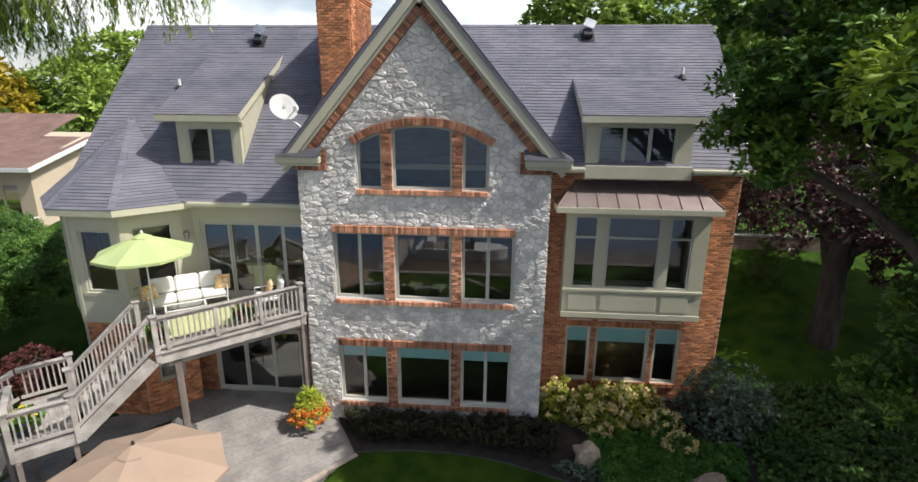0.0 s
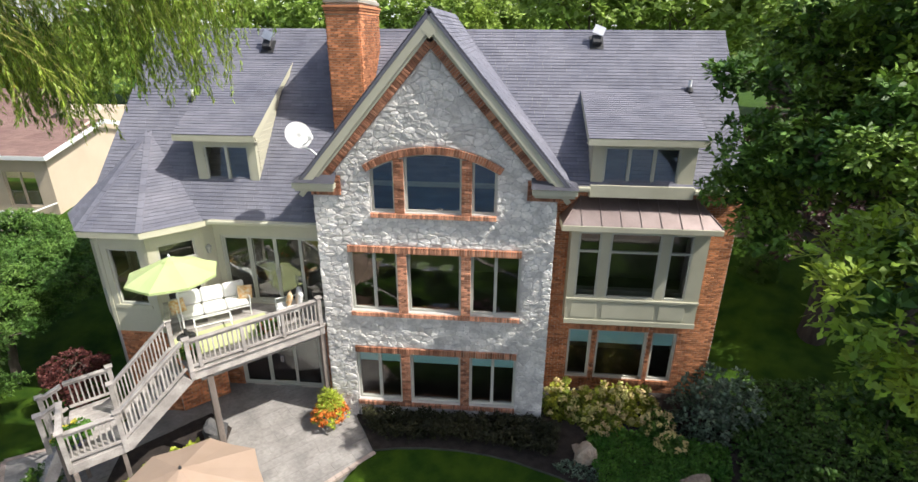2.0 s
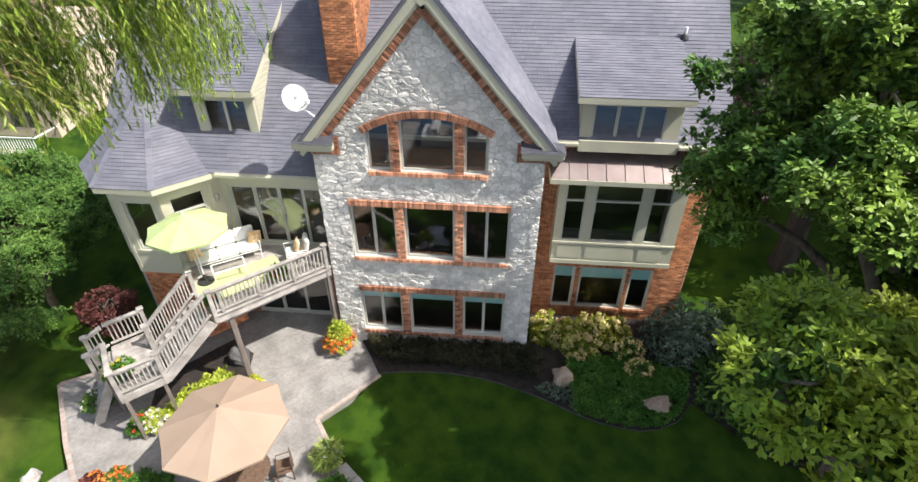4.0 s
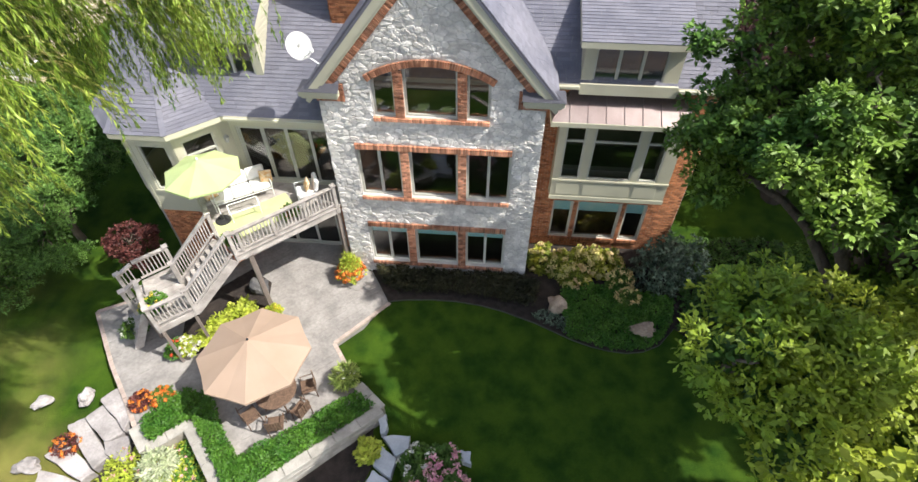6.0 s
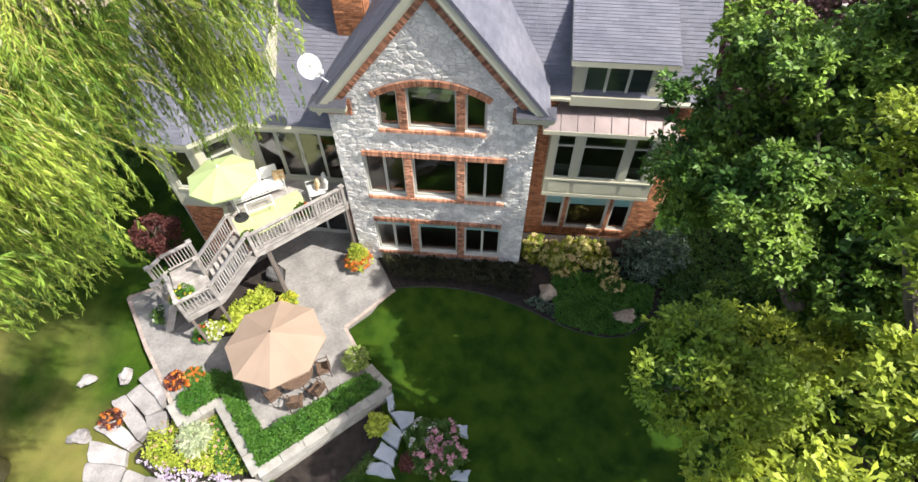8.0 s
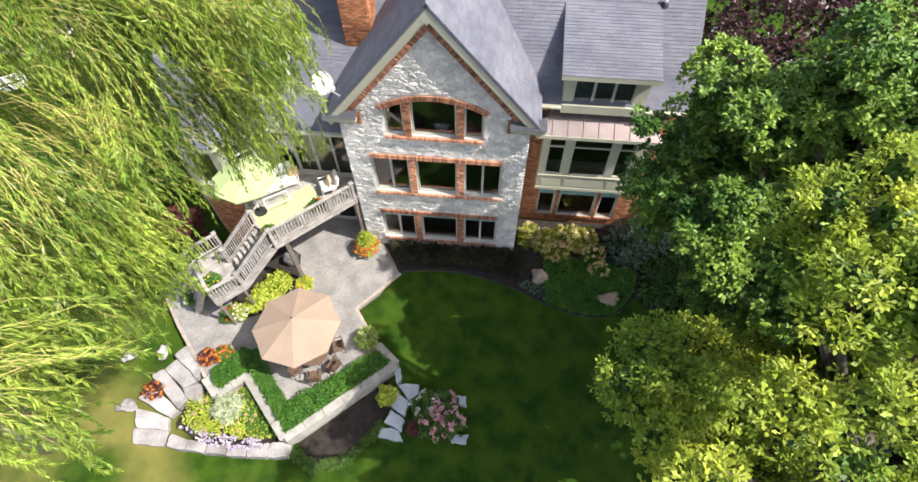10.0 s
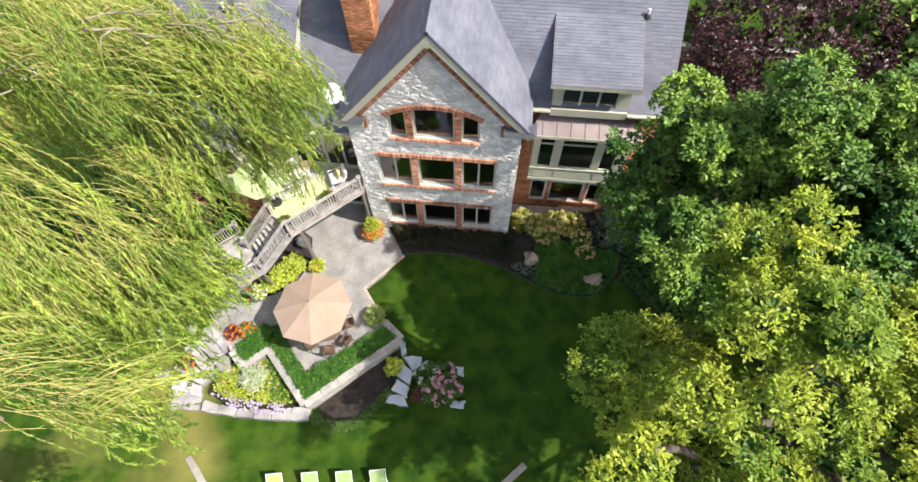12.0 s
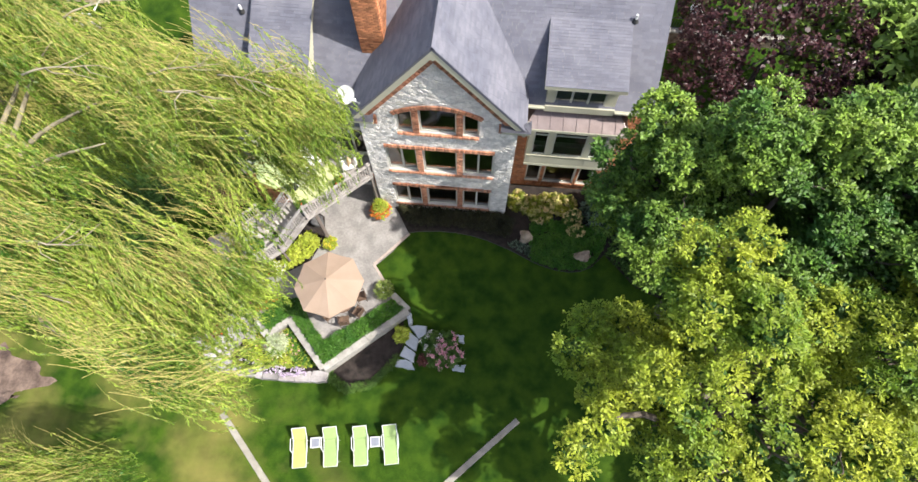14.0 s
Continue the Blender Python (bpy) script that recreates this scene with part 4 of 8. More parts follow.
# low roof of the octagonal end: facets that lean back and die into the main slope
AE = 2.21
APEX = Vector((-9.5, 2.58, 2.58 + ROOF0 + 0.03))
for k in (-3, -2, -1, 0, 1):
    ang = k * math.pi / 4
    mid = Vector((OC[0] + AE * math.sin(ang), OC[1] - AE * math.cos(ang), 6.37))
    u = Vector((math.cos(ang), math.sin(ang), 0))
    off = (APEX - mid).dot(u)
    v = (APEX - mid) - u * off
    h = AE * math.tan(math.pi / 8)
    shingles("turret_shingles", mid, u, v, [(-h, 0), (h, 0), (off, v.length)], roof, label="")
    bm = bmesh.new()
    lo = [bm.verts.new(q) for q in (mid - u * h, mid + u * h, APEX)]
    for w in lo:
        w.co.z -= 0.012
    bm.faces.new(lo)
    part("roof_deck", bm, M_SHINGLE, roof)
    bm = bmesh.new()
    a = [bm.verts.new(mid + u * (s * h) + Vector((0, 0, z))) for s, z in ((-1, -0.01), (1, -0.01), (1, -0.18), (-1, -0.18))]
    inn = mid + (Vector((OC[0], OC[1], 6.37)) - mid).normalized() * 0.4
    b = [bm.verts.new(inn + u * (s * (h - 0.165)) + Vector((0, 0, z))) for s, z in ((-1, 0.2), (1, 0.2), (1, -0.18), (-1, -0.18))]
    bm.faces.new(a)
    bm.faces.new((a[3], a[2], b[2], b[3]))
    bm.faces.new(b[::-1])
    bm.faces.new((a[0], b[0], b[1], a[1]))
    part("eave", bm, M_TRIM, roof)
    if k < 1:
        bm = bmesh.new()
        c0 = mid + u * h
        for i in range(14):
            p = c0.lerp(APEX, i / 14)
            q = c0.lerp(APEX, (i + 1.08) / 14)
            beam(bm, p + Vector((0, 0, 0.022)), q + Vector((0, 0, 0.012)), 0.18, 0.012)
        tagged(part("hip_cap", bm, M_SHINGLE, roof), kind="stuff")
# block where the two rakes meet
bm = bmesh.new()
upright(bm, [(0, GZ - 0.66), (0.26, GZ - 0.40), (0.03, GZ - 0.13), (-0.03, GZ - 0.13), (-0.26, GZ - 0.40)], GY0 + 0.015, GY0 + 0.2)
bmesh.ops.recalc_face_normals(bm, faces=bm.faces)
part("rake_block", bm, M_TRIM, roof)
# eave boards and gutters
for a, b, y, z in ((-6.7, -FX - 0.02, 0.42, 6.25), (FX + 0.02, 4.35, 1.47, 7.28), (7.25, 8.9, 1.47, 7.28)):
    bm = bmesh.new()
    box(bm, a, b, y, y + 0.05, z, z + 0.17)
    box(bm, a, b, y + 0.052, y + 0.5, z, z + 0.02)
    part("fascia", bm, M_TRIM, roof)
    bm = bmesh.new()
    box(bm, a, b, y - 0.1, y - 0.002, z + 0.05, z + 0.16, bevel=0.02)
    part("gutter", bm, M_TRIM, roof)
# painted apron under the wide dormer
bm = bmesh.new()
box(bm, 4.352, 7.248, 1.455, 1.60, 7.14, 7.50, bevel=0.006)
part("fascia", bm, M_TRIM, roof)
bm = bmesh.new()
beam(bm, (8.79, 1.48, ROOF0 + 1.28), (8.79, RIDGE_Y, RIDGE_Z - 0.2), 0.05, 0.2, up=(0, -1, 1))
part("rake_board", bm, M_TRIM, roof)
bm = bmesh.new()
beam(bm, (-10.57, 2.2, ROOF0 + 2.0), (-10.57, RIDGE_Y, RIDGE_Z - 0.2), 0.05, 0.2, up=(0, -1, 1))
part("rake_board", bm, M_TRIM, roof)
# downpipe beside the stone front
bm = bmesh.new()
tube(bm, [(3.42, 1.9, 7.3), (3.42, 1.88, 0.1)], [0.04, 0.04], 8)
part("downpipe", bm, M_TRIM, house)


def dormer(x0, x1, yw, z0, z1, ex0, ex1, ey, ez, top_y, panes):
    """A shed dormer: front wall with windows, cheeks and a roof back to the main slope."""
    bm = bmesh.new()
    a, b = panes[0][0] - 0.05, panes[-1][1] + 0.05
    pz0, pz1 = panes[0][2] - 0.05, panes[0][3] + 0.05
    wall_mesh(bm, x0, x1, z0, z1, yw, yw + 0.12, [(a, b, pz0, pz1)])
    w = part("dormer", bm, M_TRIM, house, "beige shed dormer with a row of casements")
    window(a, b, pz0, pz1, yw + 0.02, bars=[(p[1] + q[0]) / 2 for p, q in zip(panes, panes[1:])], fw=0.05)
    for x, s in ((x0, 1), (x1 - 0.1, 1)):
        bm = bmesh.new()
        poly = [(yw + 0.122, yw + ROOF0 - 0.1), (yw + 0.122, z1), (top_y, top_y + ROOF0)]
        aa = [bm.verts.new((x, y, z)) for y, z in poly]
        bb = [bm.verts.new((x + 0.1, y, z)) for y, z in poly]
        bm.faces.new(aa)
        bm.faces.new(bb[::-1])
        for i in range(3):
            bm.faces.new((aa[(i + 1) % 3], aa[i], bb[i], bb[(i + 1) % 3]))
        bmesh.ops.recalc_face_normals(bm, faces=bm.faces)
        part("cheek", bm, M_SIDING, w)
    # lap siding on the cheeks
    for x, s in ((x0, -1), (x1, 1)):
        bm = bmesh.new()
        z = yw + ROOF0
        while z < z1 + 0.6:
            ya = max(yw + 0.005, yw + 0.005)
            yb = z - ROOF0 + 0.02
            lim = (z - z1) / ((top_y + ROOF0 - z1) / (top_y - yw)) + yw if z > z1 - 0.1 else ya
            ya = max(ya, lim + 0.15)
            if yb - ya > 0.08:
                m = Matrix.Translation((x + s * 0.012, 0, z + 0.07)) @ Matrix.Rotation(s * 0.10, 4, "Y")
                box(bm, -0.007, 0.007, ya, yb, -0.07, 0.07, m)
            z += 0.14
        if bm.verts:
            tagged(part("lap_siding", bm, M_SIDING, w), kind="stuff")
        else:
            bm.free()
    bm = bmesh.new()
    box(bm, x0 + 0.02, x1 - 0.02, yw - 0.04, yw - 0.001, z0, z0 + 0.12)
    part("sill_board", bm, M_TRIM, w)
    sl = Vector((0, top_y - ey, top_y + ROOF0 - ez))
    dr = shingles("dormer_roof", (0, ey, ez), (1, 0, 0), sl, [(ex0, 0), (ex1, 0), (ex1, sl.length), (ex0, sl.length)], w)
    bm = bmesh.new()
    n2 = Vector((0, -sl.z, sl.y)).normalized()
    for e0, e1, off, th in ((ex0, ex1, 0.10, 0.17),):
        beam(bm, (e0, ey + 0.02, ez - 0.10), (e1, ey + 0.02, ez - 0.10), 0.04, 0.18)
        box(bm, e0, e1, ey + 0.041, yw + 0.1, ez - 0.19, ez - 0.17)
    for e in (ex0 + 0.02, ex1 - 0.02):
        beam(bm, Vector((e, ey + 0.04, ez)) - n2 * 0.095, Vector((e, ey, ez)) + sl - n2 * 0.095, 0.04, 0.17, up=n2)
    beam(bm, Vector(((ex0 + ex1) / 2, ey + 0.06, ez)) - n2 * 0.03, Vector(((ex0 + ex1) / 2, ey, ez)) + sl - n2 * 0.03, ex1 - ex0 - 0.1, 0.04, up=n2)
    part("eave_board", bm, M_TRIM, w)
    return w


dormer(4.36, 7.22, 1.6, 7.12, 8.66, 4.17, 7.42, 1.30, 8.86, 3.92, [(4.75, 5.36, 7.45, 8.52), (5.44, 6.05, 7.45, 8.52), (6.13, 6.74, 7.45, 8.52)])
dormer(-7.36, -5.46, 1.4, 7.02, 8.55, -7.8, -5.32, 1.12, 8.76, 4.65, [(-7.02, -6.42, 7.27, 8.34), (-6.36, -5.76, 7.27, 8.34)])

# chimney
CH = (-3.40, -2.45, 2.64, 5.1, 12.5)
bm = bmesh.new()
box(bm, CH[0] + 0.012, CH[1] - 0.012, CH[2] + 0.012, CH[3] - 0.012, 7.6, CH[4] - 0.02)
chimney = part("chimney", bm, M_JOINT, house, "tall red brick chimney with a corbelled top")
for i, (g, z) in enumerate(((0.03, 12.02), (0.055, 12.1), (0.08, 12.18))):
    bm = bmesh.new()
    box(bm, CH[0] - g, CH[1] + g, CH[2] - g, CH[3] + g, z, z + 0.072, bevel=0.008)
    part("corbel", bm, M_BRICK, chimney)
bm = bmesh.new()
box(bm, CH[0] - 0.05, CH[1] + 0.05, CH[2] - 0.05, CH[3] + 0.05, CH[4] - 0.2, CH[4] - 0.08, bevel=0.02)
part("crown", bm, M_CONCRETE, chimney)

# roof fittings
def vent_pipe(x, y, h=0.32):
    z = y + ROOF0
    bm = bmesh.new()
    tube(bm, [(x, y, z - 0.1), (x, y, z + h)], [0.05, 0.05], 10)
    v = part("vent_pipe", bm, M_WHITE, roof, "white plastic vent pipe")
    bm = bmesh.new()
    lathe(bm, [(0.14, -0.02), (0.10, 0.06), (0.06, 0.12)], 12, (x, y, z))
    part("boot", bm, M_DARK, v)
def roof_vent(x, y):
    z = y + ROOF0
    m = Matrix.Translation((x, y, z)) @ Matrix.Rotation(math.pi / 4, 4, "X")
    bm = bmesh.new()
    box(bm, -0.22, 0.22, -0.3, 0.25, 0.0, 0.03, m)
    box(bm, -0.15, 0.15, -0.18, 0.15, 0.03, 0.2, m, bevel=0.02)
    v = part("roof_vent", bm, M_DARK, roof, "black roof vent with a small tilted panel")
    bm = bmesh.new()
    box(bm, -0.18, 0.18, -0.02, 0.02, -0.14, 0.16, Matrix.Translation((x + 0.04, y - 0.10, z + 0.36)) @ Matrix.Rotation(-0.5, 4, "X") @ Matrix.Rotation(0.4, 4, "Y"))
    part("panel", bm, M_STEEL, v)
vent_pipe(-8.38, 3.5)
vent_pipe(7.47, 3.95)
roof_vent(-6.3, 5.1)
roof_vent(4.72, 5.3)

# wall lamp by the doors
bm = bmesh.new()
lathe(bm, [(0.05, -0.12), (0.075, 0.0), (0.10, 0.08), (0.02, 0.16)], 10, (-7.05, 0.72, 5.35))
beam(bm, (-7.05, 0.72, 5.38), (-7.02, 0.9, 5.38), 0.03, 0.03)
part("wall_lamp", bm, M_STEEL, house, "small bronze wall lantern")

# satellite dish on the gable's western slope
dish = thing("satellite_dish", "white satellite dish on a bent steel arm above grey shingles", "satellite dish", (-3.08, 0.05, 8.48))
bm = bmesh.new()
dm = look((-3.53, 0.01, 9.03), (-2.93, -0.75, 9.63)) @ Matrix.Rotation(math.pi, 4, "X")
rings = []
for r, d in ((0.02, -0.07), (0.14, -0.06), (0.26, -0.035), (0.36, 0.0)):
    rings.append([bm.verts.new(dm @ Vector((0.98 * r * math.cos(a), 1.04 * r * math.sin(a), d))) for a in [2 * math.pi * k / 24 for k in range(24)]])
for r0, r1 in zip(rings, rings[1:]):
    for k in range(24):
        bm.faces.new((r0[k], r0[(k + 1) % 24], r1[(k + 1) % 24], r1[k]))
bm.faces.new(rings[0])
bmesh.ops.solidify(bm, geom=bm.faces[:], thickness=0.012)
part("reflector", bm, M_WHITE, dish, smooth=True)
bm = bmesh.new()
tube(bm, [(-3.06, 0.08, 8.45), (-3.28, 0.1, 8.62), (-3.56, 0.1, 8.72), (-3.6, 0.09, 8.97)], [0.025, 0.025, 0.024, 0.022], 8)
tube(bm, [(-3.12, 0.08, 8.40), (-3.04, 0.08, 8.50)], [0.06, 0.06], 8)
part("mast", bm, M_STEEL, dish)
bm = bmesh.new()
tube(bm, [(-3.5, 0.0, 8.72), (-3.3, -0.14, 8.84), (-3.15, -0.2, 8.98)], [0.015, 0.013, 0.012], 6)
part("feed_arm", bm, M_STEEL, dish)
bm = bmesh.new()
box(bm, -3.2, -3.08, -0.25, -0.14, 8.95, 9.07, bevel=0.02)
part("receiver", bm, M_WHITE, dish)


# ---- ground ----
def ground_z(x, y):
    """Level by the house, down to the lower lawn in front, up to the street behind."""
    def ramp(v, a, b):
        k = min(max((v - a) / (b - a), 0), 1)
        return k * k * (3 - 2 * k)
    z = -0.85 * ramp(-y, 1.5, 9.5)
    if x > -1:
        z -= 0.10 * ramp(-y, 0.5, 4.0) * (1 - ramp(-y, 5, 9))
    side = max(ramp(x, 9.0, 12.5), ramp(-x, 11.3, 15.0))
    z += side * 2.9 * ramp(y, 0.0, 13.0)
    z += 3.0 * ramp(y, 10.5, 16.0) * (1 - side)
    z -= 0.9 * ramp(-y, 15.3, 16.2)
    return z


PATIO = [(-1.62, -1.55), (-2.60, -0.05), (-3.3, -0.02), (-3.3, 1.25), (-7.6, 1.25), (-9.0, -0.3), (-11.28, -2.30), (-12.19, -2.88), (-10.42, -4.96), (-9.2, -6.21), (-8.4, -7.02), (-7.78, -7.55), (-6.88, -6.70), (-4.75, -8.80), (-1.25, -5.72), (-2.0, -5.1), (-3.23, -3.45)]
PATIO = PATIO[::-1]
xs = [-400, -150, -80, -50, -38, -30] + [-25 + 0.5 * i for i in range(101)] + [30, 38, 50, 80, 150, 400]
ys = [-400, -150, -80, -50, -35, -27] + [-24 + 0.5 * i for i in range(91)] + [24, 30, 40, 60, 100, 200, 500]
verts, faces = [], []
for y in ys:
    for x in xs:
        z = ground_z(x, y)
        if inside((x, y), PATIO):
            z = -0.45
        verts.append((x, y, z + 0.02 * noise.noise(Vector((x * 0.4, y * 0.4, 0)))))
for j in range(len(ys) - 1):
    for i in range(len(xs) - 1):
        k = j * len(xs) + i
        faces.append((k, k + 1, k + len(xs) + 1, k + len(xs)))
ground = tagged(raw("ground", verts, faces, M_GRASS, smooth=True), "mown green lawn with dry patches by the willow", "lawn", kind="structure")
tagged(raw("water", [(-600, -15.3, -1.45), (600, -15.3, -1.45), (600, -600, -1.45), (-600, -600, -1.45)], [(3, 2, 1, 0)], M_WATER), "dark blue lake water beyond the lawn", "water", kind="structure")
bm = bmesh.new()
for i in range(20):
    box(bm, -60 + 6 * i, -60 + 6 * i + 5.97, -15.7, -15.25, -1.8, -0.80, bevel=0.03)
tagged(part("seawall", bm, M_CONCRETE), "pale concrete sea wall along the lake", "sea wall", kind="structure")


def pontoon_boat(x, y, z):
    b = thing("boat", "white motor boat moored at the dock", "boat", (x, y, z))
    bm = bmesh.new()
    prism(bm, [(-3.0, -1.1), (1.6, -1.1), (2.6, -0.7), (3.2, 0.0), (2.6, 0.7), (1.6, 1.1), (-3.0, 1.1)], 0.0, 0.8, Matrix.Translation((x, y, z - 0.2)))
    part("hull", bm, M_WHITE, b)
    bm = bmesh.new()
    box(bm, x - 2.6, x + 0.6, y - 0.9, y + 0.9, z + 0.602, z + 0.66)
    part("deck_floor", bm, M_CONCRETE, b)
    for dx in (-2.4, -0.9):
        bm = bmesh.new()
        box(bm, x + dx, x + dx + 0.6, y - 0.8, y + 0.8, z + 0.662, z + 1.1, bevel=0.06)
        part("seat", bm, M_CUSHION, b)
    bm = bmesh.new()
    box(bm, x + 0.62, x + 0.9, y - 0.8, y + 0.8, z + 0.602, z + 1.3, bevel=0.05)
    part("windscreen", bm, M_DARK, b)


def dock(x, y0, y1, w, z):
    d = thing("dock", "pale wooden dock reaching into the lake", "dock", (x, y0, z))
    y = y0
    while y > y1:
        bm = bmesh.new()
        box(bm, x, x + w, y - 0.19, y, z - 0.04, z)
        part("dock_board", bm, M_DECK, d)
        y -= 0.2
    for yy in (y0 - 1.0, (y0 + y1) / 2, y1 + 0.3):
        for xx in (x - 0.06, x + w + 0.06):
            bm = bmesh.new()
            tube(bm, [(xx, yy, z - 1.6), (xx, yy, z + 0.5)], [0.06, 0.06], 8)
            part("pile", bm, M_STEEL, d)


dock(-5.2, -15.72, -22.4, 1.3, -0.75)
pontoon_boat(-0.5, -20.9, -1.3)


def curb(bm, a, b, z0, z1, w):
    beam(bm, (a[0], a[1], (z0 + z1) / 2), (b[0], b[1], (z0 + z1) / 2), w, z1 - z0)


# patio of pavers
bm = bmesh.new()
prism(bm, PATIO, -0.5, -0.008)
patio = tagged(part("pavement", bm, M_SAND), "grey stone paver patio with reddish border", "patio", kind="structure")
PAVERS = []
ang = math.atan2(-2.70 + 0.1, -6.0 + 3.25)
ca, sa = math.cos(ang), math.sin(ang)
rp = random.Random(3)
loc = [(p[0] * ca + p[1] * sa, -p[0] * sa + p[1] * ca) for p in PATIO]
v0, v1 = min(p[1] for p in loc), max(p[1] for p in loc)
u0, u1 = min(p[0] for p in loc), max(p[0] for p in loc)
v = v0
while v < v1:
    h = rp.choice((0.22, 0.32, 0.42))
    u = u0 - rp.random() * 0.5
    while u < u1:
        w = rp.choice((0.3, 0.42, 0.55, 0.65))
        c = clip_box(loc, u + 0.003, u + w - 0.003, v + 0.003, v + h - 0.003)
        if len(c) >= 3 and abs(area(c)) > 0.004:
            c = [(p[0] * ca - p[1] * sa, p[0] * sa + p[1] * ca) for p in c]
            PAVERS.append(c if area(c) > 0 else c[::-1])
        u += w
    v += h
bed_under = [(-8.32, -4.46), (-7.43, -4.21), (-6.5, -3.55), (-6.04, -2.2), (-6.3, -1.0), (-7.3, -0.4), (-9.0, -2.4)]
PAVERS = [p for p in PAVERS if not inside((sum(q[0] for q in p) / len(p), sum(q[1] for q in p) / len(p)), bed_under)]


def bed(name, poly, z, mat, label, cat="planting bed", follow=False):
    """A slightly raised, uneven bed over a polygon."""
    xs0, xs1 = min(p[0] for p in poly), max(p[0] for p in poly)
    ys0, ys1 = min(p[1] for p in poly), max(p[1] for p in poly)
    vs, fs, idx = [], [], {}
    st = 0.18
    def vert(x, y):
        key = (round(x, 3), round(y, 3))
        if key not in idx:
            h = (ground_z(x, y) if follow else 0) + z + 0.025 * noise.noise(Vector((x * 5, y * 5, 3)))
            idx[key] = len(vs)
            vs.append((x, y, h))
        return idx[key]
    x = xs0
    while x < xs1:
        y = ys0
        while y < ys1:
            c = clip_box(poly, x, x + st, y, y + st)
            if len(c) >= 3 and abs(area(c)) > 1e-5:
                if area(c) < 0:
                    c = c[::-1]
                ids = []
                for p in c:
                    i = vert(*p)
                    if i not in ids:
                        ids.append(i)
                if len(ids) >= 3:
                    fs.append(ids)
            y += st
        x += st
    return tagged(raw(name, vs, fs, mat, smooth=True), label, cat, kind="structure")


LAWN_EDGE = [(-1.7, -1.51), (-1.02, -1.37), (-0.1, -1.27), (0.84, -1.28), (1.7, -1.38), (2.47, -1.55), (3.73, -1.98), (4.93, -2.52), (5.6, -2.74), (6.21, -2.86), (6.8, -2.9), (7.39, -2.8), (8.0, -2.5), (8.6, -1.8)]
# the stretch past x 9 is added to darken the shaded ground under the oak
bed("mulch_bed", [*LAWN_EDGE, (10.2, -3.4), (13.5, -4.6), (14.6, -1.0), (13.6, 2.6), (9.0, 2.6), (9.0, 1.98), (3.32, 1.98), (3.32, -0.02), (-2.6, -0.02)], 0.05, M_MULCH, "dark mulch bed along the house wall", follow=True)
bed("planting_bed", bed_under, 0.03, M_MULCH, "dark planting bed under the stairs")
bed("mulch_bed", [(-4.6, -9.0), (-3.6, -9.75), (-2.5, -9.4), (-1.55, -8.3), (-1.2, -7.3), (-1.35, -6.1)], 0.06, M_MULCH, "dark mulch bed in front of the retaining wall", follow=True)
bed("planting_bed", [(-9.3, -8.7), (-8.2, -9.25), (-6.5, -9.3), (-5.3, -9.1), (-4.9, -8.9), (-6.9, -6.9), (-7.8, -7.7), (-8.5, -7.2), (-9.1, -7.9)], 0.25, M_MULCH, "planting bed between the stone steps and the wall", follow=True)
bed("stony_ground", [(-21.2 + (2.7 + 0.7 * math.sin(3 * a) + 0.5 * math.sin(7 * a + 1)) * math.cos(a), -10.9 + (1.3 + 0.35 * math.sin(4 * a + 2) + 0.25 * math.sin(9 * a)) * math.sin(a)) for a in [2 * math.pi * k / 40 for k in range(40)]], 0.04, M_EARTH, "bare brown earth and stones under the willow", follow=True)

# edging strip of the lawn bed
bm = bmesh.new()
for a, b in zip(LAWN_EDGE, LAWN_EDGE[1:]):
    za, zb = ground_z(*a), ground_z(*b)
    beam(bm, (a[0], a[1], za + 0.02), (b[0], b[1], zb + 0.02), 0.02, 0.07)
tagged(part("lawn_edging", bm, M_EDGING), "thin grey edging between lawn and bed", "edging", kind="structure")

# retaining wall of the patio with stone caps
WALL = [(-2.02, -5.02), (-1.12, -5.76), (-4.75, -8.96), (-6.92, -6.76), (-7.80, -7.64), (-8.5, -7.0)]
bm = bmesh.new()
for a, b in zip(WALL, WALL[1:]):
    beam(bm, (a[0], a[1], -0.48), (b[0], b[1], -0.48), 0.24, 1.06)
rwall = tagged(part("retaining_wall", bm, M_CONCRETE), "low limestone retaining wall with flat caps", "retaining wall", kind="structure")
rc = random.Random(5)
for a, b in zip(WALL, WALL[1:]):
    a, b = Vector(a), Vector(b)
    n = max(1, round((b - a).length / 0.75))
    for i in range(n):
        p, q = a.lerp(b, i / n), a.lerp(b, (i + 1) / n)
        d = (q - p).normalized() * 0.006
        bm = bmesh.new()
        beam(bm, (p.x + d.x, p.y + d.y, 0.09 + rc.uniform(-0.006, 0.006)), (q.x - d.x, q.y - d.y, 0.09), 0.34, 0.075, bevel=0.012)
        part("cap_stone", bm, M_CAP, rwall)
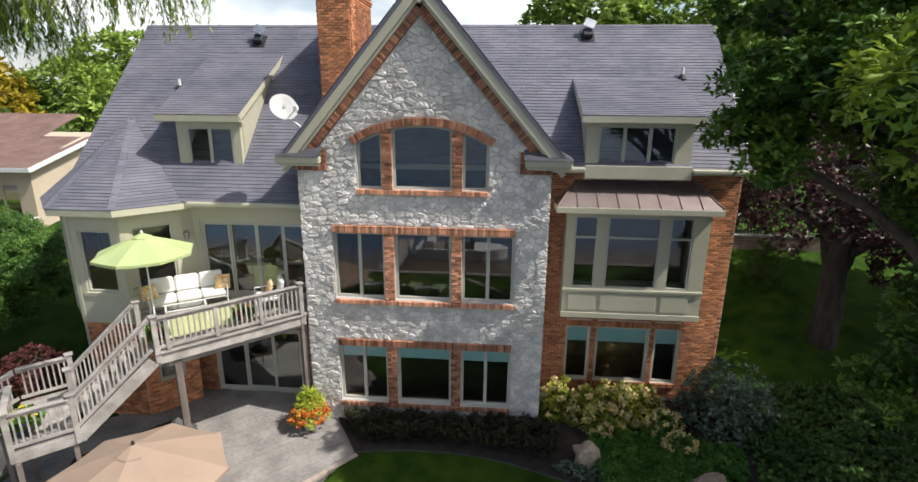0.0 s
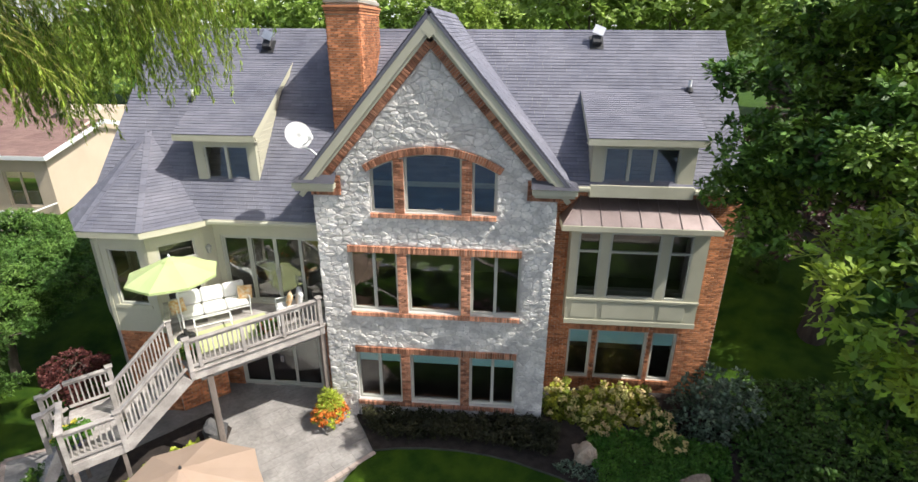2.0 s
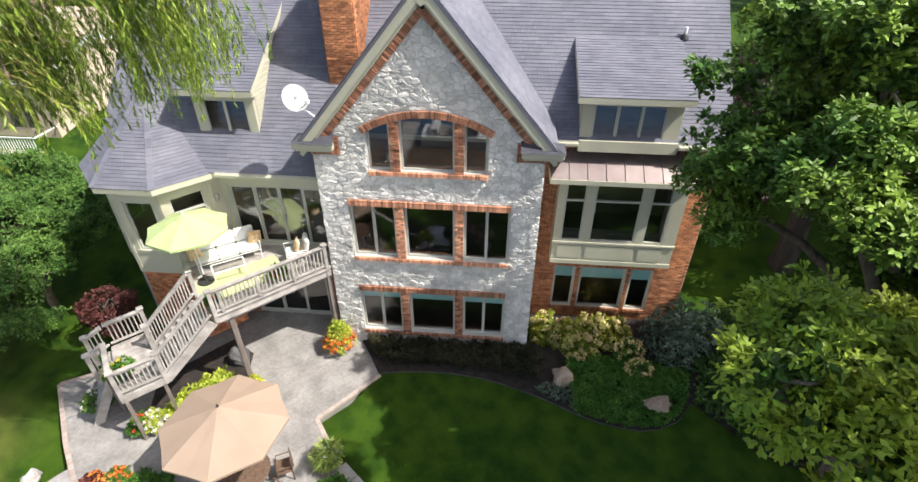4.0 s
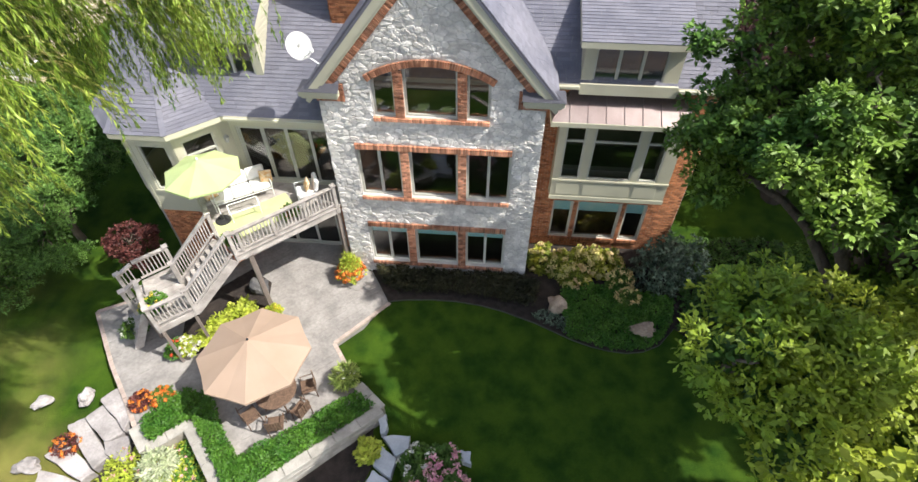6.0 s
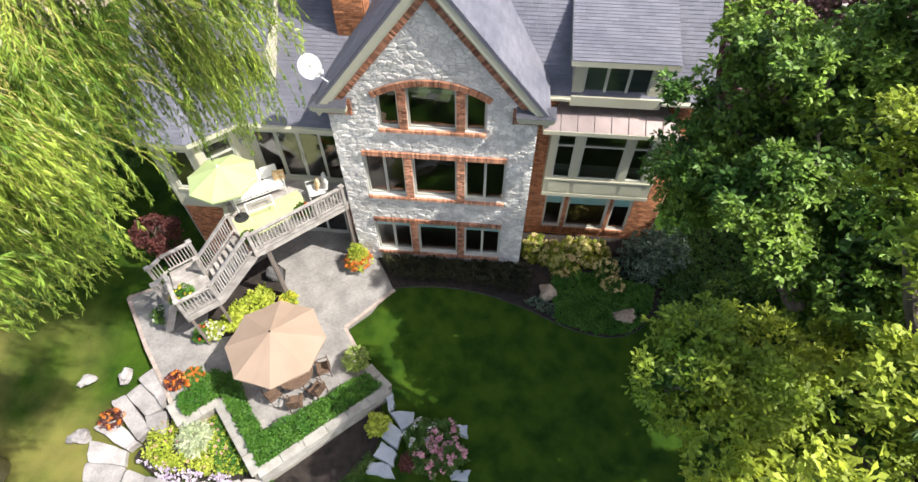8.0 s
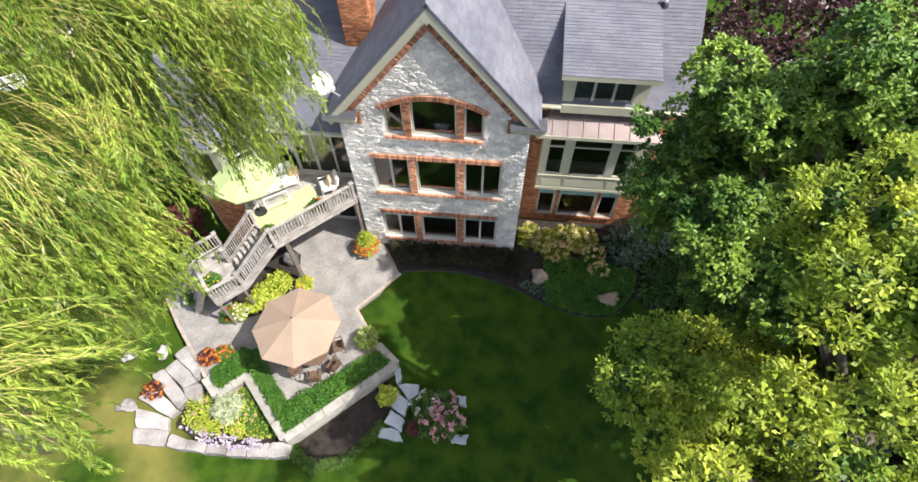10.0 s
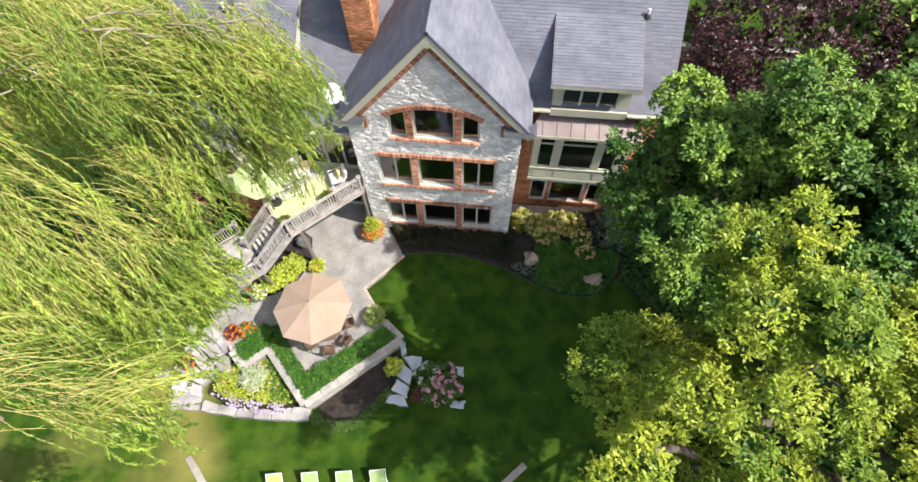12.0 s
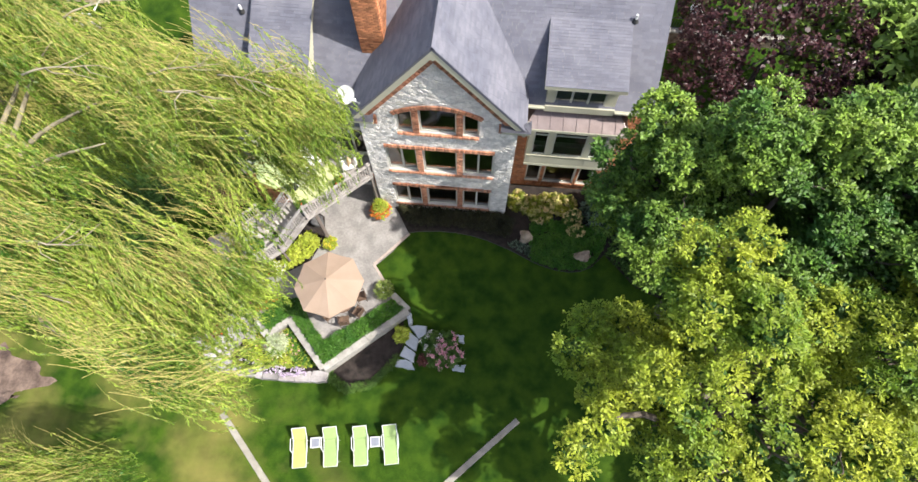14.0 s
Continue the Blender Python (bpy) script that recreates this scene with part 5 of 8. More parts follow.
for s, z0 in ((0, -0.02), (1, -0.22), (2, -0.42)):
    for a, b in ((WALL[1], WALL[2]),):
        a, b = Vector(a), Vector(b)
        out = Vector((b - a).orthogonal()).normalized()
        n = 8
        for i in range(n):
            p, q = a.lerp(b, (i + 0.5 * (s % 2)) / n), a.lerp(b, min(1, (i + 1 + 0.5 * (s % 2)) / n))
            if (q - p).length < 0.1:
                continue
            bm = bmesh.new()
            beam(bm, (p.x, p.y, z0 - 0.04), (q.x, q.y, z0 - 0.04), 0.27 + rc.uniform(0, 0.02), 0.185, bevel=0.012)
            part("wall_stone", bm, M_CAP, rwall)

# border bricks along the patio's open edges
def border(points, name="border_paver"):
    for a, b in zip(points, points[1:]):
        a, b = Vector(a), Vector(b)
        n = max(1, round((b - a).length / 0.22))
        for i in range(n):
            p, q = a.lerp(b, (i + 0.03) / n), a.lerp(b, (i + 0.97) / n)
            bm = bmesh.new()
            beam(bm, (p.x, p.y, -0.03), (q.x, q.y, -0.03), 0.13, 0.09)
            part(name, bm, M_PAVE_EDGE, patio)
border([(-1.62, -1.55), (-3.23, -3.45), (-2.05, -5.0)])
border([(-11.28, -2.35), (-12.19, -2.9), (-10.42, -4.98), (-9.2, -6.23), (-8.55, -6.95)])


# ---- stone steps and rocks ----
def slab(name, pts, z, th, mat, label, cat, group=""):
    """A natural stone slab over a quadrilateral, with broken edges."""
    r = random.Random(int(abs(pts[0][0] * 100)))
    n = len(pts)
    ring = []
    for i in range(n):
        a, b = Vector(pts[i]), Vector(pts[(i + 1) % n])
        for t in (0.06, 0.35, 0.65, 0.94):
            p = a.lerp(b, t)
            ring.append((p.x + r.uniform(-0.03, 0.03), p.y + r.uniform(-0.03, 0.03)))
    if area(ring) < 0:
        ring = ring[::-1]
    c = (sum(p[0] for p in ring) / len(ring), sum(p[1] for p in ring) / len(ring))
    bm = bmesh.new()
    rows = []
    for f, dz in ((0.98, -th), (1.0, -0.03), (0.96, 0.0)):
        rows.append([bm.verts.new((c[0] + f * (p[0] - c[0]), c[1] + f * (p[1] - c[1]), z + dz + (r.uniform(-0.008, 0.008) if dz > -0.1 else 0))) for p in ring])
    for r0, r1 in zip(rows, rows[1:]):
        for i in range(len(ring)):
            j = (i + 1) % len(ring)
            bm.faces.new((r0[i], r0[j], r1[j], r1[i]))
    top = bm.verts.new((c[0], c[1], z + 0.006))
    for i in range(len(ring)):
        bm.faces.new((rows[-1][i], rows[-1][(i + 1) % len(ring)], top))
    bm.faces.new(rows[0][::-1])
    return tagged(part(name, bm, mat), label, cat, group)


for z, q in ((-0.06, [(-10.14, -6.16), (-9.73, -5.66), (-8.88, -6.62), (-8.92, -7.0)]),
             (-0.2, [(-10.38, -6.71), (-10.06, -6.3), (-8.98, -6.98), (-9.37, -7.36)]),
             (-0.33, [(-10.85, -6.99), (-10.45, -6.72), (-9.15, -7.75), (-9.38, -8.12)]),
             (-0.26, [(-9.40, -7.42), (-8.75, -7.15), (-8.5, -7.89), (-9.12, -7.75)]),
             (-0.46, [(-11.05, -7.89), (-10.84, -7.38), (-9.41, -8.17), (-9.67, -8.45)]),
             (-0.58, [(-11.08, -8.25), (-9.75, -8.47), (-9.62, -8.94), (-10.77, -8.92)]),
             (-0.68, [(-10.9, -8.95), (-9.60, -8.97), (-9.5, -9.5), (-10.7, -9.5)])):
    cx, cy = sum(v[0] for v in q) / 4, sum(v[1] for v in q) / 4
    q = [(cx + 1.10 * (v[0] - cx), cy + 1.10 * (v[1] - cy)) for v in q]
    slab("stone_step", q, z, 0.35, M_SLAB, "broad pale natural stone step slab in the lawn slope", "stone step", "left stone steps")
for z, q in ((-0.14, [(-1.22, -5.98), (-0.98, -5.80), (-0.85, -6.3), (-1.0, -6.46)]),
             (-0.3, [(-1.01, -6.42), (-0.13, -6.34), (-0.1, -6.79), (-0.49, -7.0)]),
             (-0.4, [(-0.99, -6.66), (-0.46, -7.04), (-0.56, -7.62), (-1.21, -7.25)]),
             (-0.5, [(-1.09, -7.39), (-0.55, -7.71), (-0.61, -8.14), (-1.34, -7.88)]),
             (-0.6, [(-1.46, -8.04), (-0.78, -8.07), (-0.5, -8.5), (-1.5, -8.4)]),
             (-0.42, [(1.3, -6.62), (1.72, -6.6), (1.8, -7.0), (1.5, -6.95)]),
             (-0.6, [(1.3, -8.1), (1.95, -8.0), (1.9, -8.35), (1.3, -8.35)])):
    slab("flagstone", q, z, 0.3, M_BLUESTONE, "blue-grey flagstone step by the flower bed", "flagstone", "right stone steps")
for i in range(6):
    x = -9.3 + i * 0.78
    slab("border_stone", [(x, -9.05 - 0.25 * math.sin((i + 0.3) * 0.6)), (x + 0.76, -9.05 - 0.25 * math.sin((i + 1.2) * 0.6)), (x + 0.76, -9.55 - 0.1 * math.sin((i + 1.2) * 0.6)), (x, -9.55 - 0.1 * math.sin(i * 0.6))], -0.42, 0.45, M_SLAB, "pale flat border stone below the flowers", "border stone", "bed border stones")


def rock(x, y, z, sx, sy, sz, mat, label, seed, group="", rz=0.0):
    bm = bmesh.new()
    bmesh.ops.create_icosphere(bm, subdivisions=3, radius=1)
    for v in bm.verts:
        n = v.co.copy()
        k = 1 + 0.34 * noise.noise(n * 1.5 + Vector((seed, 0, 0))) + 0.14 * noise.noise(n * 3.4 + Vector((0, seed, 0)))
        for j in range(4):
            d = Vector((math.cos(seed + 2.1 * j), math.sin(seed + 2.1 * j), 0.35 * (j - 1))).normalized()
            if n.dot(d) > 0.72:
                k *= 0.72 / n.dot(d) * 1.05
        c = Matrix.Rotation(rz, 3, "Z") @ Vector((n.x * k * sx, n.y * k * sy, max(n.z, -0.4) * k * sz))
        v.co = c + Vector((x, y, z))
    return tagged(part("boulder", bm, mat, smooth=False), label, "boulder", group)


rock(4.5, -1.25, 0.12, 0.42, 0.36, 0.38, M_BOULDER, "rounded grey-tan boulder in the planting bed", 3, "boulders")
rock(7.42, -2.02, 0.05, 0.58, 0.34, 0.34, M_BOULDER, "long tan boulder in the planting bed", 8, "boulders", 0.2)
rock(-12.1, -6.3, -0.25, 0.33, 0.22, 0.16, M_SLAB, "pale rock lying in the lawn", 11, "boulders", 0.5)
rock(-10.75, -6.05, -0.2, 0.2, 0.34, 0.25, M_SLAB, "upright pale rock beside the stone steps", 13, "boulders")
rock(-11.5, -8.2, -0.55, 0.42, 0.26, 0.22, M_SLAB, "pale rock beside the stone steps", 17, "boulders", 0.3)
rock(-6.6, -1.4, 0.2, 0.4, 0.36, 0.42, M_DARK_ROCK, "dark boulder under the deck", 21, "boulders")

# concrete strips in the lower lawn
for a, b in (((-9.36, -11.36), (-5.4, -15.2)), ((4.63, -10.33), (0.2, -14.7))):
    bm = bmesh.new()
    a, b = Vector(a), Vector(b)
    for i in range(6):
        p, q = a.lerp(b, i / 6), a.lerp(b, (i + 0.995) / 6)
        beam(bm, (p.x, p.y, ground_z(p.x, p.y) - 0.02), (q.x, q.y, ground_z(q.x, q.y) - 0.02), 0.28, 0.14, bevel=0.01)
    tagged(part("concrete_strip", bm, M_CONCRETE), "narrow concrete strip across the lawn", "concrete strip", kind="structure")


# ---- deck, stairs and landing ----
DZ = 3.40
deck = thing("deck", "weathered grey wooden deck with railings, stairs and a landing", "deck", (-5.5, -1.0, 0))
DECK = [(-3.31, -0.08), (-3.31, 0.94), (-6.93, 0.94), (-8.2, -0.38), (-7.72, -0.72), (-7.0, -1.85), (-6.03, -2.72)]
dd = Vector((-6.03 + 3.31, -2.72 + 0.08)).normalized()      # along the front edge
dn = Vector((-dd.y, dd.x))
if dn.y > 0:
    dn = -dn
loc = [(p[0] * dd.x + p[1] * dd.y, p[0] * dn.x + p[1] * dn.y) for p in DECK]
v = min(p[1] for p in loc)
while v < max(p[1] for p in loc):
    c = clip_box(loc, -50, 50, v, v + 0.135)
    if len(c) >= 3 and abs(area(c)) > 0.01:
        c = [(p[0] * dd.x + p[1] * dn.x, p[0] * dd.y + p[1] * dn.y) for p in c]
        if area(c) < 0:
            c = c[::-1]
        bm = bmesh.new()
        prism(bm, c, DZ - 0.035, DZ)
        part("deck_board", bm, M_DECK, deck)
    v += 0.142
def dbeam(name, a, b, w, h, label="", up=(0, 0, 1), bevel=0.006, parent=None):
    bm = bmesh.new()
    beam(bm, a, b, w, h, up, bevel)
    return part(name, bm, M_DECK, parent or deck, label)
A, B = Vector((-3.33, -0.10, 0)), Vector((-6.03, -2.72, 0))
dbeam("rim_board", (A.x, A.y, DZ - 0.17), (B.x, B.y, DZ - 0.17), 0.045, 0.28)
dbeam("rim_board", (A.x + dn.x * 0.035, A.y + dn.y * 0.035, DZ - 0.02), (B.x + dn.x * 0.035, B.y + dn.y * 0.035, DZ - 0.02), 0.09, 0.04)
for k in range(5):
    p = A.lerp(B, (k + 0.5) / 5)
    q = p - Vector((dn.x, dn.y, 0)) * 2.0
    dbeam("joist", (p.x, p.y, DZ - 0.15), (q.x, min(q.y, 0.9), DZ - 0.15), 0.045, 0.2)


def railing(a, b, za, zb, h=0.92, posts=True, gap=0.125, end0=True, end1=True, parts=2):
    """Railing from a to b; za, zb: height of the walking surface at its ends."""
    a, b = Vector((a[0], a[1], za)), Vector((b[0], b[1], zb))
    cap = dbeam("railing", a + Vector((0, 0, h)), b + Vector((0, 0, h)), 0.14, 0.04, "weathered wooden railing")
    dbeam("top_rail", a + Vector((0, 0, h - 0.06)), b + Vector((0, 0, h - 0.06)), 0.045, 0.08, parent=cap)
    dbeam("bottom_rail", a + Vector((0, 0, 0.12)), b + Vector((0, 0, 0.12)), 0.045, 0.08, parent=cap)
    n = max(2, round((b - a).length / gap))
    for i in range(1, n):
        p = a.lerp(b, i / n)
        big = parts > 1 and i % max(1, n // parts) == 0 and 1 < i < n - 1
        s = 0.09 if big else 0.036
        dbeam("mid_post" if big else "baluster", p + Vector((0, 0, 0.02 if big else 0.16)), p + Vector((0, 0, h - 0.02)), s, s, parent=cap, up=(dn.x, dn.y, 0), bevel=0)
    for p, on in ((a, end0), (b, end1)):
        if on:
            dbeam("newel_post", p + Vector((0, 0, -0.25)), p + Vector((0, 0, h + 0.05)), 0.115, 0.115, parent=cap, up=(dn.x, dn.y, 0))
            dbeam("post_cap", p + Vector((0, 0, h + 0.05)), p + Vector((0, 0, h + 0.09)), 0.19, 0.19, parent=cap, up=(dn.x, dn.y, 0))
    return cap


railing((A.x - 0.08, A.y - 0.07), (B.x + 0.05, B.y + 0.05), DZ, DZ, h=0.86, parts=3)
railing((-7.0, -1.83), (-7.72, -0.78), DZ, DZ, h=0.86, parts=1, end1=False)
# stairs down to the landing
LZ = 1.95
S0, S1 = Vector((-6.05, -2.76, DZ)), Vector((-7.34, -3.82, LZ))
T0, T1 = Vector((-7.02, -1.92, DZ)), Vector((-8.27, -2.80, LZ))
railing(S0.xy, S1.xy, DZ, LZ, h=0.9, parts=1, end0=False)
railing(T0.xy, T1.xy, DZ, LZ, h=0.9, parts=1, end0=False)
for p, q in ((S0, S1), (T0, T1)):
    d3 = (q - p)
    dbeam("stringer", p + Vector((0, 0, -0.2)), q + Vector((0, 0, -0.16)), 0.05, 0.30)
nstep = 7
for i in range(1, nstep):
    f0 = i / nstep
    p, q = S0.lerp(S1, f0 - 0.5 / nstep), T0.lerp(T1, f0 - 0.5 / nstep)
    z = DZ + (LZ - DZ) * f0
    dbeam("tread", (p.x, p.y, z - 0.02), (q.x, q.y, z - 0.02), 0.29, 0.04)
# landing
LAND = [(-7.34, -3.82), (-8.27, -2.80), (-8.84, -2.05), (-9.64, -2.84), (-9.14, -3.50), (-8.20, -4.64)]
LAND = LAND[::-1] if area(LAND) < 0 else LAND
loc = [(p[0] * dd.x + p[1] * dd.y, p[0] * dn.x + p[1] * dn.y) for p in LAND]
v = min(p[1] for p in loc)
while v < max(p[1] for p in loc):
    c = clip_box(loc, -50, 50, v, v + 0.135)
    if len(c) >= 3 and abs(area(c)) > 0.01:
        c = [(p[0] * dd.x + p[1] * dn.x, p[0] * dd.y + p[1] * dn.y) for p in c]
        if area(c) < 0:
            c = c[::-1]
        bm = bmesh.new()
        prism(bm, c, LZ - 0.035, LZ)
        part("deck_board", bm, M_DECK, deck)
    v += 0.142
for a, b in zip(LAND, LAND[1:] + LAND[:1]):
    dbeam("rim_board", (a[0], a[1], LZ - 0.16), (b[0], b[1], LZ - 0.16), 0.045, 0.25)
railing((-7.36, -3.88), (-8.18, -4.61), LZ, LZ, h=0.88, parts=1, end0=False)
railing((-8.22, -4.60), (-9.12, -3.52), LZ, LZ, h=0.88, parts=1, end0=False, end1=False)
railing((-8.86, -2.07), (-9.62, -2.82), LZ, LZ, h=0.88, parts=1, end1=False)
railing((-9.64, -2.86), (-9.98, -3.22), LZ, LZ - 0.2, h=0.86, parts=1, end0=False)
railing((-9.14, -3.54), (-9.44, -3.88), LZ, LZ - 0.2, h=0.86, parts=1, end0=False)
# lower flight down to the paving
P0, P1 = Vector((-9.16, -3.52, LZ)), Vector((-9.86, -4.26, 0.1))
Q0, Q1 = Vector((-9.62, -2.88, LZ)), Vector((-10.36, -3.64, 0.1))
for p, q in ((P0, P1), (Q0, Q1)):
    dbeam("stringer", p + Vector((0, 0, -0.18)), q + Vector((0, 0, -0.12)), 0.05, 0.28)
for i in range(1, 10):
    f0 = i / 10
    p, q = P0.lerp(P1, f0), Q0.lerp(Q1, f0)
    dbeam("tread", (p.x, p.y, p.z - 0.02), (q.x, q.y, q.z - 0.02), 0.26, 0.04)
for x, y, z1 in ((-5.78, -2.30, DZ - 0.3), (-3.5, 0.06, DZ - 0.3), (-7.45, -3.82, LZ - 0.28), (-8.1, -4.6, LZ - 0.28), (-9.3, -3.75, LZ - 0.28), (-9.3, -3.2, LZ - 0.28)):
    post = dbeam("support_post", (x, y, -0.05), (x, y, z1), 0.16 if z1 > 2.5 else 0.1, 0.16 if z1 > 2.5 else 0.1, up=(dn.x, dn.y, 0))
    post.data.materials[0] = M_POST
dbeam("carrying_beam", (-3.45, 0.12, DZ - 0.38), (-5.95, -2.42, DZ - 0.38), 0.14, 0.2)


# ---- furniture ----
def umbrella(name, x, y, base, rim_z, top_z, r, n, cloth, label, turn=0.0):
    u = thing(name, label, "parasol", (x, y, base))
    bm = bmesh.new()
    tube(bm, [(x, y, base), (x, y, top_z + 0.02)], [0.022, 0.02], 8)
    part("pole", bm, M_WHITE, u)
    bm = bmesh.new()
    c = [turn + 2 * math.pi * k / n for k in range(n)]
    rings = []
    for f, sag in ((0.12, 0.0), (0.4, 0.0), (0.7, 0.0), (1.0, 0.0)):
        ring = []
        for k in range(n):
            for t in (0, 0.5):
                a0, a1 = c[k], c[(k + 1) % n] + (2 * math.pi if k == n - 1 else 0)
                a = a0 + t * (a1 - a0)
                rr = r * f * (1.0 if t == 0 else math.cos(math.pi / n) * 0.985)
                zz = top_z - (top_z - rim_z) * f ** 1.12 - (0.02 * f if t else 0)
                ring.append(bm.verts.new((x + rr * math.cos(a), y + rr * math.sin(a), zz)))
        rings.append(ring)
    top = bm.verts.new((x, y, top_z))
    m2 = 2 * n
    for i in range(m2):
        bm.faces.new((top, rings[0][i], rings[0][(i + 1) % m2]))
    for r0, r1 in zip(rings, rings[1:]):
        for i in range(m2):
            bm.faces.new((r0[i], r1[i], r1[(i + 1) % m2], r0[(i + 1) % m2]))
    lo = [bm.verts.new((v.co.x * 1 + 0, v.co.y, v.co.z - 0.07)) for v in rings[-1]]
    for i in range(m2):
        bm.faces.new((rings[-1][i], lo[i], lo[(i + 1) % m2], rings[-1][(i + 1) % m2]))
    can = part("canopy", bm, cloth, u)
    bm = bmesh.new()
    rr = 0.2 * r
    t2 = bm.verts.new((x, y, top_z + 0.05))
    ring = [bm.verts.new((x + rr * math.cos(a), y + rr * math.sin(a), top_z - 0.2 * (top_z - rim_z) + 0.04)) for a in c]
    for k in range(n):
        bm.faces.new((t2, ring[k], ring[(k + 1) % n]))
    part("vent", bm, cloth, can)
    for k in range(n):
        bm = bmesh.new()
        tube(bm, [(x, y, top_z - 0.03), (x + 0.99 * r * math.cos(c[k]), y + 0.99 * r * math.sin(c[k]), rim_z - 0.015)], [0.012, 0.009], 5)
        part("rib", bm, M_STEEL, u)
    bm = bmesh.new()
    lathe(bm, [(0.03, 0.03), (0.035, 0.07), (0.012, 0.12)], 8, (x, y, top_z))
    part("finial", bm, M_DARK if cloth is M_BEIGE_CLOTH else M_WHITE, u)
    bm = bmesh.new()
    lathe(bm, [(0.26, 0.0), (0.25, 0.05), (0.05, 0.09), (0.04, 0.3)], 14, (x, y, base))
    part("base", bm, M_DARK, u)
    return u


umbrella("parasol", -4.62, -5.52, 0.0, 2.42, 3.05, 1.62, 8, M_BEIGE_CLOTH, "large open tan canvas parasol over the patio table", turn=math.radians(12))
umbrella("parasol", -7.0, -1.2, DZ, 5.42, 5.88, 1.18, 8, M_LIME_CLOTH, "open lime green parasol on the deck", turn=math.radians(5))


def patio_chair():
    c = thing("patio_chair", "brown woven wicker patio chair at the table", "chair", group="chairs round the patio table")
    bm = bmesh.new()
    box(bm, -0.24, 0.24, -0.24, 0.22, 0.40, 0.45, bevel=0.015)
    part("seat", bm, M_WICKER, c)
    bm = bmesh.new()
    for i in range(6):
        a = -0.5 + i * 0.2
        box(bm, 0.22 * math.sin(a * 2.0) - 0.035, 0.22 * math.sin(a * 2.0) + 0.035, 0.22 - 0.05 * abs(a), 0.25 - 0.05 * abs(a), 0.46, 0.92, bevel=0.008)
    part("backrest", bm, M_WICKER, c)
    for x in (-0.22, 0.22):
        for y in (-0.22, 0.20):
            bm = bmesh.new()
            tube(bm, [(x, y, 0), (x * 0.96, y * 0.96, 0.41)], [0.016, 0.016], 6)
            part("leg", bm, M_WICKER, c)
        bm = bmesh.new()
        tube(bm, [(x * 1.08, -0.2, 0.42), (x * 1.12, -0.2, 0.64), (x * 1.12, 0.2, 0.66)], [0.016, 0.018, 0.016], 6)
        part("arm", bm, M_WICKER, c)
    return c


TC = (-4.35, -5.75)
table = thing("patio_table", "round dark patio table under the tan parasol", "table", (TC[0], TC[1], 0))
bm = bmesh.new()
lathe(bm, [(0.62, 0.70), (0.64, 0.715), (0.64, 0.735), (0.62, 0.75)], 28, (TC[0], TC[1], 0))
part("tabletop", bm, M_WICKER, table)
for k in range(4):
    a = math.pi / 4 + k * math.pi / 2
    bm = bmesh.new()
    tube(bm, [(TC[0] + 0.5 * math.cos(a), TC[1] + 0.5 * math.sin(a), 0), (TC[0] + 0.42 * math.cos(a), TC[1] + 0.42 * math.sin(a), 0.70)], [0.025, 0.022], 6)
    part("leg", bm, M_WICKER, table)
chair = patio_chair()
angles = [-75, -25, 25, 110, 170, 230]
for i, a in enumerate(angles):
    ar = math.radians(a)
    m = Matrix.Translation((TC[0] + 0.95 * math.cos(ar), TC[1] + 0.95 * math.sin(ar), 0.0)) @ Matrix.Rotation(ar - math.pi / 2, 4, "Z")
    if i == 0:
        chair.matrix_basis = m
    else:
        copy_thing(chair, m)

# deck furniture: sofa, armchair, low table, rug
def sofa(name, w, label, cat):
    s = thing(name, label, cat)
    bm = bmesh.new()
    for x in (-w / 2, w / 2):
        for y in (-0.34, 0.32):
            tube(bm, [(x, y, 0), (x, y, 0.34)], [0.016, 0.016], 6)
        tube(bm, [(x, -0.36, 0.32), (x * 1.02, -0.36, 0.58), (x * 1.02, 0.3, 0.60)], [0.016, 0.018, 0.016], 6)
    tube(bm, [(-w / 2, -0.36, 0.32), (w / 2, -0.36, 0.32)], [0.015, 0.015], 6)
    part("frame", bm, M_WHITE, s)
    n = max(1, round(w / 0.68))
    for i in range(n):
        x0, x1 = -w / 2 + 0.02 + i * (w - 0.04) / n, -w / 2 + 0.02 + (i + 1) * (w - 0.04) / n
        bm = bmesh.new()
        box(bm, x0 + 0.006, x1 - 0.006, -0.36, 0.26, 0.33, 0.47, bevel=0.045)
        part("seat_cushion", bm, M_CUSHION, s)
        bm = bmesh.new()
        box(bm, x0 + 0.006, x1 - 0.006, -0.07, 0.07, 0.0, 0.46, Matrix.Translation((0, 0.27, 0.46)) @ Matrix.Rotation(-0.22, 4, "X"), bevel=0.05)
        part("back_cushion", bm, M_CUSHION, s)
    return s


